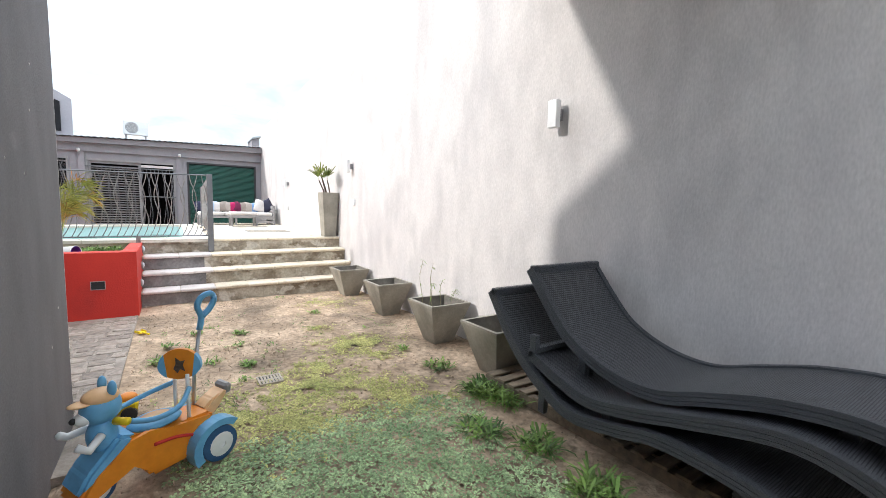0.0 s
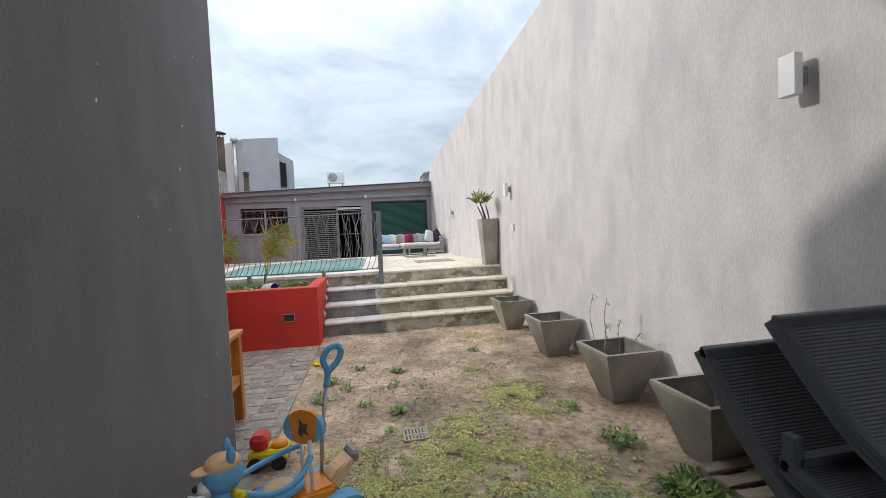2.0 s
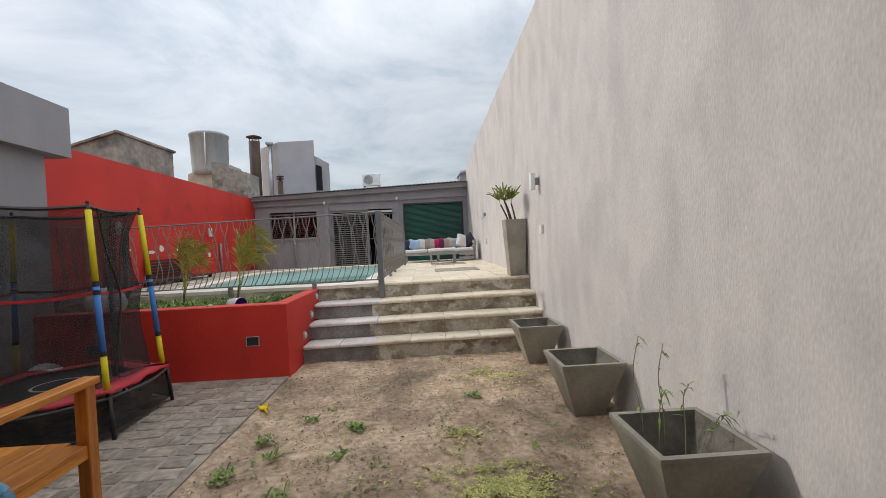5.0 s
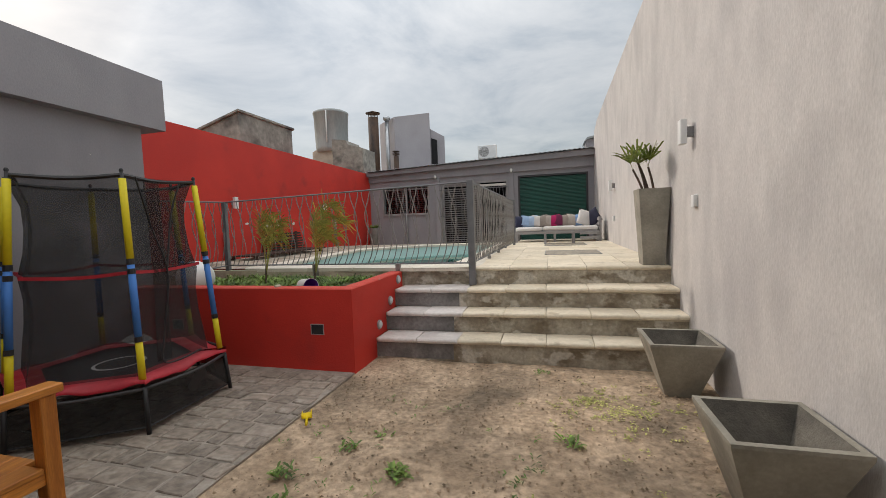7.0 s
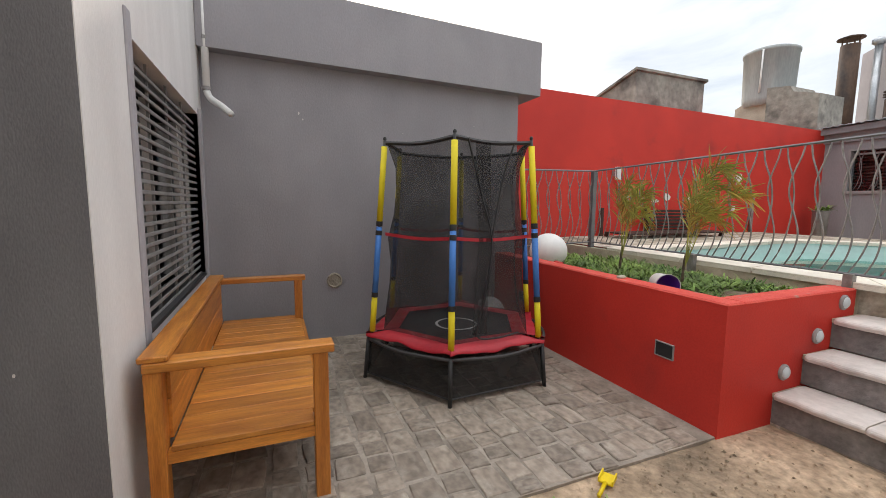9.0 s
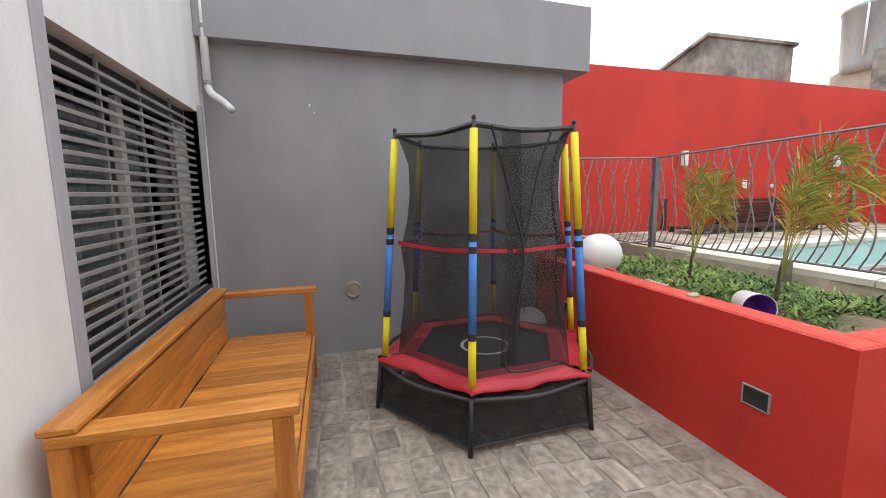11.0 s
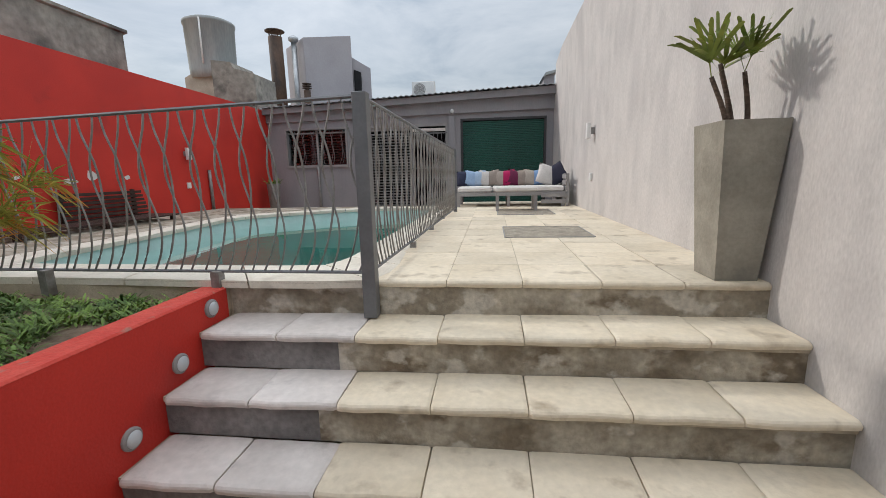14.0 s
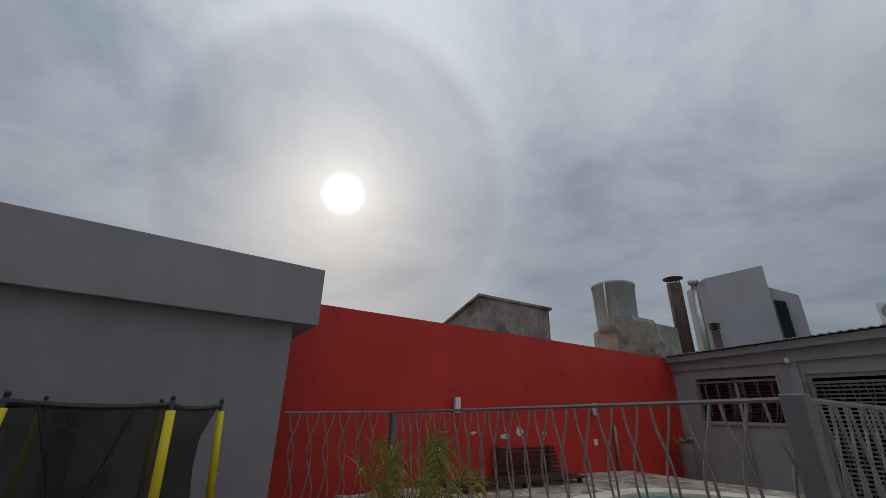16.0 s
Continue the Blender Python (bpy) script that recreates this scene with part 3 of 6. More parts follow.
bm = bmesh.new()
prism(bm, [(-4.5, roof_z(-4.5) - 0.17), (XR, roof_z(XR) - 0.22), (XR, roof_z(XR) - 0.035), (-4.5, roof_z(-4.5) - 0.035)], "y", YH - 0.25, YH - 0.12)
prism(bm, [(-4.5, 3.1), (XR, 3.2), (XR, roof_z(XR) - 0.06), (-4.5, roof_z(-4.5) - 0.06)], "y", YH - 0.08, YH - 0.004)
fascia = solid("fascia", bm, M_HOUSE, "dark grey fascia board under the sheet roof", "fascia", "structure")
# corrugated sheets
rv, rf = [], []
xs = np.arange(-4.5, XR, 0.019)
for y, dz in ((YH - 0.36, 0.0), (YH + 4.0, -0.5)):
    for x in xs:
        rv.append((x, y, roof_z(x) + dz + 0.011 * math.sin(2 * math.pi * x / 0.152)))
for x in xs:
    rv.append((x, YH - 0.36, roof_z(x) - 0.016 + 0.011 * math.sin(2 * math.pi * x / 0.152)))
n = len(xs)
for i in range(n - 1):
    rf += [(i, i + 1, n + i + 1, n + i), (2 * n + i, 2 * n + i + 1, i + 1, i)]
rm = bpy.data.meshes.new("roof")
rm.from_pydata(rv, [], rf)
rm.materials.append(M_ZINC)
tagged(new("roof", rm), "corrugated galvanised sheet roof of the house", "roof", kind="structure")

# deck, pool edge and steps: cement core first
POOL = [(0.5, 2.0), (0.62, 3.0), (0.66, 7.0), (0.3, 7.2), (-0.4, 7.15), (-1.3, 6.85), (-2.4, 6.0), (-2.6, 5.4), (-2.4, 3.3), (-2.32, 2.2), (-2.1, 2.02), (-1.2, 2.0)]
POOL_OUT = [(1.0, 1.56), (1.0, 3.0), (1.0, 7.4), (0.35, 7.5), (-0.45, 7.45), (-1.45, 7.2), (-2.75, 6.25), (-2.92, 5.45), (-2.72, 3.3), (-2.72, 1.9), (-2.6, 1.57), (-1.2, 1.56)]


def inset(poly, d):
    c = Vector((sum(p[0] for p in poly) / len(poly), sum(p[1] for p in poly) / len(poly)))
    return [tuple(Vector(p) + (Vector(p) - c).normalized() * d) for p in poly]


def smooth_loop(poly, n=5):
    out = []
    k = len(poly)
    for i in range(k):
        a, b, c, d = [Vector(poly[(i + j) % k]) for j in (-1, 0, 1, 2)]
        for s in range(n):
            t = s / n
            lin = b.lerp(c, t)
            cr = 0.5 * (2 * b + (c - a) * t + (2 * a - 5 * b + 4 * c - d) * t * t + (3 * b - a - 3 * c + d) * t ** 3)
            out.append(tuple(lin.lerp(cr, 0.45)))
    return out


def ring_faces(bm, lo, hi):
    for i in range(len(lo)):
        j = (i + 1) % len(lo)
        bm.faces.new((lo[i], lo[j], hi[j], hi[i]))


def loop_verts(bm, poly, z):
    return [bm.verts.new((x, y, z)) for x, y in poly]


rim = smooth_loop(POOL)
rim_in, rim_out = rim, smooth_loop(POOL_OUT, 5)
# right-hand deck core and the back yard beyond
bm = boxes((1.02, XR, NOSE[3] + 0.03, 8.4, 0.0, ZD - 0.006), (-4.5, 1.02, 7.9, YH, 0.0, ZF), (1.02, XR, 8.4, YH, 0.0, ZF), (-4.5, -0.02, NOSE[3] - 0.0, NOSE[3] + 0.12, 0.0, ZD - 0.03), (-0.02, 1.02, NOSE[3] + 0.03, NOSE[3] + 0.3, 0.0, ZD - 0.045))
deck = solid("deck", bm, M_GROUT, "raised patio deck of cream square slabs", "deck", "structure")
# ground between pool rim and walls
bm = bmesh.new()
lo_ = loop_verts(bm, rim_out, ZD - 0.012)
frame_pts = []
for x, y in rim_out:
    d = Vector((x + 1.45, y - 4.6))
    k = min((2.5 if d.x > 0 else 3.05) / max(abs(d.x), 1e-6), (3.3 if d.y > 0 else 2.95) / max(abs(d.y), 1e-6))
    k = max(k, 1.0)
    frame_pts.append((-1.45 + d.x * k, 4.6 + d.y * k))
ring_faces(bm, lo_, loop_verts(bm, frame_pts, ZD - 0.014))
solid("pool_surround", bm, M_CEMENT, "stained cement ground round the pool", "paving", "structure")
# pool shell
bm = bmesh.new()
a = loop_verts(bm, inset(rim_in, 0.02), ZD - 0.03)
b = loop_verts(bm, inset(rim_in, -0.06), 0.42)
c = loop_verts(bm, inset(rim_in, -0.4), 0.08)
ring_faces(bm, a, b)
ring_faces(bm, b, c)
pool = thing("swimming_pool", (-1.4, 4.5, 0.06), "swimming pool with pale aqua walls and murky green water", "pool", kind="structure")
part("shell", bm, M_POOLWALL, pool, "pale aqua painted pool wall", smooth=True)
bm = bmesh.new()
bm.faces.new(loop_verts(bm, inset(rim_in, -0.38), 0.085))
part("pool_floor", bm, M_POOLFLOOR, pool, "murky green pool floor")
bm = bmesh.new()
bm.faces.new(loop_verts(bm, inset(rim_in, 0.0), 0.74))
water = part("water", bm, M_WATER, pool, "still greenish water")
water.visible_shadow = False

for i in range(0, len(rim_in), 2):
    bm = bmesh.new()
    q = [rim_in[i], rim_in[(i + 1) % len(rim_in)], rim_in[(i + 2) % len(rim_in)]]
    w = [rim_out[i], rim_out[(i + 1) % len(rim_in)], rim_out[(i + 2) % len(rim_in)]]
    def nudge(a, b, t=0.006):
        d = Vector(b) - Vector(a)
        return tuple(Vector(a) + d.normalized() * t)
    poly = [nudge(q[0], q[1]), q[1], nudge(q[2], q[1]), nudge(w[2], w[1]), w[1], nudge(w[0], w[1])]
    prism(bm, poly, "z", ZD - 0.05, ZD)
    part("coping_slab", bm, M_COPING, pool, "cream white coping slab")
# steps
steps = thing("steps", (1.65, 0.57, 0.0), "four broad cement steps with cream slab treads", "steps", kind="structure")
for k in range(4):
    y0 = NOSE[k] + 0.035
    bm = boxes((0.0, XR, y0, NOSE[3] + 0.031 + 0.001 * k, -0.1 if k == 0 else R * k, R * (k + 1) - 0.05 - (0.0 if k < 3 else -0.005)))
    if k == 3:
        bm.free()
        bm = boxes((0.0, XR, y0 - 0.012, y0 + 0.1, R * 3 - 0.02, ZD - 0.046))
    part("riser", bm, M_CEMENT, steps, "rough stained grey cement riser")
    if k < 3:
        part("riser", boxes((0.003, (0.93, 0.87, 0.87)[k], y0 - 0.004, y0 + 0.02, max(R * k + 0.002, 0.0), R * (k + 1) - 0.048)), M_CEMENTDARK, steps, "darker patched cement riser")
        part("bedding", boxes((0.002, XR - 0.002, y0 - 0.012, NOSE[k + 1] + 0.03, R * (k + 1) - 0.047, R * (k + 1) - 0.017)), M_GROUT, steps, "mortar between the slabs")

# planter of red masonry in front of the pool edge
PX0, PX1, PY0, PY1, PZ = -2.95, 0.0, 0.04, 1.5, 0.895
planter = thing("planter_bed", (-1.4, 0.7, 0.0), "raised red masonry planting bed full of weeds", "planter", kind="structure")
bm = boxes((PX0, PX1, PY0, PY0 + 0.17, -0.1, PZ - 0.012), (PX1 - 0.17, PX1, PY0 + 0.17, PY1 + 0.03, -0.1, PZ - 0.012))
part("wall", bm, M_RED, planter, "bright red painted planter wall")
bm = boxes((PX0, PX1 + 0.002, PY0 - 0.002, PY0 + 0.172, PZ - 0.024, PZ), (PX1 - 0.172, PX1 + 0.002, PY0 + 0.168, PY1 + 0.03, PZ - 0.024, PZ - 0.0005), bevel=0.011)
part("coping", bm, M_REDCAP, planter, "scuffed pinkish red top of the planter")
bm = bmesh.new()
g = bmesh.ops.create_grid(bm, x_segments=40, y_segments=20, size=0.5)
for v in bm.verts:
    v.co = Vector((PX0 + (v.co.x + 0.5) * (PX1 - 0.17 - PX0), PY0 + 0.16 + (v.co.y + 0.5) * (PY1 - PY0 - 0.1), 0.80))
    v.co.z += 0.03 * noise.noise(v.co * 3.0) + 0.01 * noise.noise(v.co * 13)
part("soil", bm, M_BEDSOIL, planter, "loose brown planter soil", smooth=True)

# ---- window, door and shutter ----
win = thing("window_1", ((WX0 + WX1) / 2, YC, WZ0), "dark window behind grey metal slat bars in a pale frame", "window", kind="structure")
bm = boxes((WX0 - 0.07, WX0, YC - 0.1, YC + 0.03, WZ0 - 0.05, WZ1 + 0.05), (WX1, WX1 + 0.075, YC - 0.1, YC + 0.012, WZ0 - 0.05, WZ1 + 0.11), bevel=0.006)
part("window_frame", bm, M_TOWER, win, "pale grey painted jamb")
part("blind_box", boxes((WX0, WX1, YC - 0.2, YC - 0.1, WZ1 - 0.1, WZ1)), M_BLACK, win, "dark roller blind box")
bm = boxes((WX0, WX1, YC - 0.23, YC - 0.21, WZ0, WZ1))
part("pane", bm, M_GLASS, win, "dark window glass").visible_shadow = False
for x in (WX0 + 0.02, (WX0 + WX1) / 2, WX1 - 0.05):
    part("mullion", boxes((x - 0.03, x + 0.04, YC - 0.2, YC - 0.16, WZ0, WZ1 - 0.1)), M_SLABPINK, win, "pale sliding sash stile")
slat = finish("slat", boxes((WX0, WX1, -0.006, 0.006, -0.011, 0.011), bevel=0.003), M_GREYSLAT)
for k in range(24):
    piece("slat", slat, win, pose(0, YC - 0.04, WZ0 + 0.014 + k * (WZ1 - WZ0 - 0.1) / 23))
part("window_sill", boxes((WX0 + 0.001, WX1 - 0.001, YC - 0.2, YC + 0.006, WZ0 - 0.012, WZ0 + 0.012)), M_DARKSLAT, win, "dark metal sill")
for x in (WX0 + 0.45, WX0 + 0.95, WX0 + 1.42):
    part("upright_bar", boxes((x - 0.008, x + 0.008, YC - 0.06, YC - 0.046, WZ0, WZ1)), M_GREYSLAT, win)
bm = bmesh.new()
for k in range(9):
    x = WX0 + 0.08 + k * 0.115
    tube(bm, [(x, YC - 0.5 + 0.03 * math.sin(k * 2), 0.06), (x, YC - 0.5, WZ1)], 0.07, 8)
solid("curtain", bm, M_CURTAIN, "grey curtain behind the barred window", "curtain", smooth=True)

# added side closings of the rooms behind the openings, near black for shade
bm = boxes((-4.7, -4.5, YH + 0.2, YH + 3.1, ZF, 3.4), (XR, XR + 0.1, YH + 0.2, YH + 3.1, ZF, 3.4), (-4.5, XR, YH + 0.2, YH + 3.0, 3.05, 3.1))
solid("room_sides", bm, M_VOID, "side walls and ceiling of the house room, coloured near black as shade", "wall", "structure")
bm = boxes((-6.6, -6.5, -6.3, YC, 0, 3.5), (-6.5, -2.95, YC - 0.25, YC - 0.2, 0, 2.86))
solid("room_side_west", bm, M_VOID, "side wall of the room behind the window, coloured near black as shade", "wall", "structure")

hw = thing("window_2", ((HX0 + HX1) / 2, YH, HZ0), "small dark louvred window with wavy grey bars", "window", kind="structure")
bm = boxes((HX0 - 0.05, HX1 + 0.05, YH - 0.05, YH + 0.04, HZ0 - 0.07, HZ0), (HX0 - 0.05, HX0, YH - 0.03, YH + 0.04, HZ0, HZ1), (HX1, HX1 + 0.05, YH - 0.03, YH + 0.04, HZ0, HZ1), (HX0 - 0.05, HX1 + 0.05, YH - 0.03, YH + 0.04, HZ1, HZ1 + 0.05))
part("window_frame", bm, M_SOFAFRAME, hw, "pale grey frame and sill")
part("pane", boxes((HX0, HX1, YH + 0.12, YH + 0.13, HZ0, HZ1)), M_GLASS, hw).visible_shadow = False
part("mullion", boxes(((HX0 + HX1) / 2 - 0.03, (HX0 + HX1) / 2 + 0.03, YH + 0.06, YH + 0.11, HZ0, HZ1), (HX0, HX1, YH + 0.06, YH + 0.11, HZ1 - 0.1, HZ1 - 0.06)), M_SOFAFRAME, hw)
louvre = finish("louvre", boxes((HX0 + 0.02, HX1 - 0.02, -0.02, 0.02, -0.006, 0.006)), M_DARKSLAT)
for k in range(12):
    piece("louvre", louvre, hw, pose(0, YH + 0.16, HZ0 + 0.05 + k * 0.075, 35))


def wave(z0, z1, flip, n=9, amp=0.04):
    """A wrought bar: apart at the top, drawn together below, swung aside at the foot."""
    ctrl = [(-0.045, 1.0), (-0.03, 0.88), (0.012, 0.72), (0.028, 0.55), (0.02, 0.4), (0.0, 0.26), (-0.035, 0.12), (-0.085, 0.0)]
    if flip:
        ctrl = [(0.05, 1.0), (0.035, 0.9), (-0.005, 0.74), (-0.012, 0.6), (0.03, 0.42), (0.055, 0.28), (0.04, 0.13), (-0.005, 0.0)]
    return curve_pts([(x * amp / 0.04, 0, z0 + s * (z1 - z0)) for x, s in ctrl], 3)


grille_a = finish("grille_bar", tube(bmesh.new(), wave(HZ0 + 0.02, HZ1 - 0.02, False), 0.008, 5), M_IRON, True)
grille_b = finish("grille_bar", tube(bmesh.new(), wave(HZ0 + 0.02, HZ1 - 0.02, True), 0.008, 5), M_IRON, True)
for k in range(6):
    x = HX0 + 0.18 + k * 0.28
    piece("grille_bar", grille_a, hw, pose(x, YH + 0.02, 0))
    piece("grille_bar", grille_b, hw, pose(x, YH + 0.02, 0))

door = thing("door_1", ((DX0 + DX1) / 2, YH, ZF), "sliding house door standing half open behind wavy iron bars", "door", kind="structure")
bm = boxes((DX0, DX0 + 0.06, YH + 0.0, YH + 0.12, ZF, DZ1), (DX1 - 0.06, DX1, YH + 0.0, YH + 0.12, ZF, DZ1), (DX0 + 0.06, DX1 - 0.06, YH + 0.0, YH + 0.12, DZ1 - 0.07, DZ1))
part("door_frame", bm, M_SOFAFRAME, door, "grey door frame")
xm = -0.36
bm = boxes((DX0 + 0.06, DX0 + 0.14, YH + 0.05, YH + 0.1, ZF, DZ1 - 0.07), (xm - 0.08, xm, YH + 0.05, YH + 0.1, ZF, DZ1 - 0.07), (DX0 + 0.14, xm - 0.08, YH + 0.05, YH + 0.1, DZ1 - 0.15, DZ1 - 0.07))
leafdoor = part("door_leaf", bm, M_SOFAFRAME, door, "closed sliding leaf")
dl = finish("louvre", boxes((DX0 + 0.14, xm - 0.08, -0.022, 0.022, -0.008, 0.008)), M_GREYSLAT)
for k in range(27):
    piece("louvre", dl, leafdoor, pose(0, YH + 0.08, ZF + 0.06 + k * 0.078, 30))
part("head_rail", boxes((xm, DX1 - 0.06, YH + 0.02, YH + 0.08, DZ1 - 0.2, DZ1 - 0.12)), M_SLABPINK, door, "pale blind box above the open door")
db_a = finish("grille_bar", tube(bmesh.new(), wave(ZF + 0.05, DZ1 - 0.25, False, amp=0.05), 0.009, 5), M_IRON, True)
db_b = finish("grille_bar", tube(bmesh.new(), wave(ZF + 0.05, DZ1 - 0.25, True, amp=0.05), 0.009, 5), M_IRON, True)
for k in range(11):
    x = DX0 + 0.14 + k * 0.215
    piece("grille_bar", db_a, door, pose(x, YH - 0.035, 0))
    piece("grille_bar", db_b, door, pose(x, YH - 0.035, 0))
part("grille_rail", boxes((DX0, DX1, YH - 0.05, YH - 0.02, DZ1 - 0.27, DZ1 - 0.24), (DX0, DX1, YH - 0.05, YH - 0.02, 1.75, 1.78), (DX0, DX1, YH - 0.05, YH - 0.02, ZF + 0.03, ZF + 0.06)), M_IRON, door, "flat iron rail")

sh = thing("roller_shutter", ((SX0 + SX1) / 2, YH, ZF), "closed green slatted roller shutter in a grey frame", "shutter", kind="structure")
bm = boxes((SX0, SX0 + 0.06, YH - 0.02, YH + 0.1, ZF, SZ1), (SX1 - 0.06, SX1, YH - 0.02, YH + 0.1, ZF, SZ1), (SX0 + 0.06, SX1 - 0.06, YH - 0.02, YH + 0.1, SZ1 - 0.06, SZ1))
part("shutter_frame", bm, M_DARKSLAT, sh, "dark guide rail")
gs = finish("slat", boxes((SX0 + 0.06, SX1 - 0.06, -0.012, 0.012, -0.021, 0.021), bevel=0.007), M_GREEN)
for k in range(52):
    piece("slat", gs, sh, pose(0, YH + 0.04, ZF + 0.03 + k * 0.0448, -6))

# ---- fence round the pool ----
fence = thing("pool_fence", (1.0, 1.52, 0.7), "grey wrought iron pool fence with wavy bars", "fence")
CORNER, LEFTC, ENDP = Vector((1.0, 1.525, 0)), Vector((-2.95, 1.6, 0)), Vector((1.14, 6.25, 0))
part("post", boxes((0.957, 1.043, 1.482, 1.568, 0.71, 2.085), bevel=0.004), M_IRON, fence, "thick square steel corner post")
part("post", boxes((-2.98, -2.92, 1.57, 1.63, ZD - 0.03, 1.99)), M_IRON, fence)
part("post", boxes((1.11, 1.17, 6.22, 6.28, ZD - 0.03, 2.02)), M_IRON, fence)
for x in (-0.05, -1.35):
    part("foot", boxes((x - 0.03, x + 0.03, 1.5, 1.56, ZD - 0.12, ZD + 0.06)), M_RUST, fence, "short dark bracket")
for y in (2.75, 3.95, 5.15):
    part("foot", boxes((1.02, 1.07, y - 0.03, y + 0.03, ZD - 0.01, ZD + 0.05)), M_RUST, fence, "short dark bracket")
bars = [finish("bar", tube(bmesh.new(), wave(0.0, 1.0, f, amp=0.05), 0.0068, 5), M_RUST, True) for f in (False, True)]
runs = [(LEFTC, CORNER, 1.985, 2.065, 0.99, 1.0, 22), (CORNER, ENDP, 2.065, 2.0, 1.0, 1.0, 28), (Vector((-2.95, 0.37, 0)), LEFTC, 1.96, 1.985, 0.95, 0.99, 7)]
for a, b, za, zb, la, lb, count in runs:
    d = (b - a).normalized()
    yaw = math.degrees(math.atan2(d.y, d.x))
    bm = bmesh.new()
    tube(bm, [a + Vector((0, 0, za)), b + Vector((0, 0, zb))], 0.0125, 6)
    part("top_rail", bm, M_IRON, fence)
    bm = bmesh.new()
    tube(bm, [a + Vector((0, 0, la)), b + Vector((0, 0, lb))], 0.011, 6)
    part("bottom_rail", bm, M_IRON, fence)
    for k in range(count):
        s = (k + 0.6) / count
        p = a.lerp(b, s)
        z0, z1 = la + (lb - la) * s, za + (zb - za) * s
        for f in (0, 1):
            w = random.uniform(-0.012, 0.012)
            piece("bar", bars[f], fence, pose(p.x + w * d.x, p.y + w * d.y, z0, 0, 0, yaw + (180 if a == CORNER else 0)) @ Matrix.Diagonal((random.uniform(0.85, 1.15), 1, z1 - z0, 1)))

# ---- trampoline ----
tc_ = Vector((-1.771, -1.033, 0))


def hexp(r, z, k, ang0=-27):
    a = radians(ang0 + 60 * k)
    r *= 1.138
    return tc_ + Vector((r * math.cos(a), r * math.sin(a), z))


tramp = thing("trampoline", tuple(tc_), "small hexagonal trampoline with black net and coloured padded poles", "trampoline")
ZT = 0.385


for k in range(6):
    # pole with foam sleeves
    p0, p1 = hexp(0.715, ZT - 0.05, k), hexp(0.605, 2.03, k)

    def pp(s):
        return p0.lerp(p1, s)
    pole = part("pole", tube(bmesh.new(), [pp(0), pp(1)], 0.012, 8), M_BLACK, tramp, smooth=True)
    for s0, s1, m_ in ((0.05, 0.225, M_YELLOW), (0.245, 0.575, M_BLUE), (0.6, 0.965, M_YELLOW)):
        part("sleeve", tube(bmesh.new(), [pp(s0), pp((s0 + s1) / 2), pp(s1)], 0.025, 10), m_, pole, "yellow foam sleeve" if m_ is M_YELLOW else "blue foam sleeve", smooth=True)
    for s in (0.235, 0.545, 0.59):
        part("strap", tube(bmesh.new(), [pp(s - 0.012), pp(s + 0.012)], 0.028, 10), M_BLACK, pole)
    bm = bmesh.new()
    ball(bm, p1 + Vector((0, 0, 0.004)), 0.015, (1, 1, 1.2), 8, 6)
    part("pole_cap", bm, M_BLACK, pole)
    bm = bmesh.new()
    tube(bm, [hexp(0.74, ZT - 0.02, k), hexp(0.77, 0.0, k)], 0.017, 8)
    part("leg", bm, M_BLACK, tramp, smooth=True)
    a, b = hexp(0.74, ZT, k), hexp(0.74, ZT, k + 1)
    a, b = a - Vector((0, 0, 0.03)), b - Vector((0, 0, 0.03))
    part("rim_tube", tube(bmesh.new(), curve_pts([a, a.lerp(b, 0.5) + (a.lerp(b, 0.5) - tc_ - Vector((0, 0, ZT))) * 0.1, b], 5), 0.014, 8), M_DARKSLAT, tramp, "dark steel rim tube", smooth=True)
    # red pad, drawn down slightly between the poles
    bm = bmesh.new()
    inn, out = [], []
    for s in range(17):
        t = s / 16
        sag = -0.02 * math.sin(math.pi * t) + 0.011 * math.sin(11 * t + 2 * k) + 0.006 * math.sin(23 * t + k)
        inn.append(bm.verts.new(hexp(0.50, ZT + 0.03, k).lerp(hexp(0.50, ZT + 0.03, k + 1), t)))
        lip = 0.758 - 0.03 * math.sin(math.pi * t)
        out.append(bm.verts.new(hexp(lip, ZT + 0.03, k).lerp(hexp(lip, ZT + 0.03, k + 1), t) + Vector((0, 0, sag))))
    low = [bm.verts.new(v.co + Vector((0, 0, -0.025))) for v in out]
    for s in range(16):
        bm.faces.new((inn[s], inn[s + 1], out[s + 1], out[s]))
        bm.faces.new((out[s], out[s + 1], low[s + 1], low[s]))
    part("pad", bm, M_REDPAD, tramp, "wrinkled red vinyl edge pad", smooth=True)
    # safety net panel, hanging inside the poles
    bm = bmesh.new()
    g = [[None] * 7 for _ in range(9)]
    for i in range(9):
        z = ZT + 0.04 + (2.0 - ZT - 0.04) * i / 8
        rr = {0: 0.62, 1: 0.60, 2: 0.575, 3: 0.565, 4: 0.585, 5: 0.54, 6: 0.52, 7: 0.525, 8: 0.59}[i]
        for s in range(7):
            t = s / 6
            q = hexp(rr, z, k).lerp(hexp(rr, z, k + 1), t)
            c = (q - tc_ - Vector((0, 0, z))) * (-0.07 * math.sin(math.pi * t) * (1 if i not in (0,) else 0.2))
            g[i][s] = bm.verts.new(q + c)
    for i in range(8):
        for s in range(6):
            bm.faces.new((g[i][s], g[i][s + 1], g[i + 1][s + 1], g[i + 1][s]))
    part("net", bm, M_NET, tramp, "sheer black safety net", smooth=True)
    bm = bmesh.new()
    prev = None
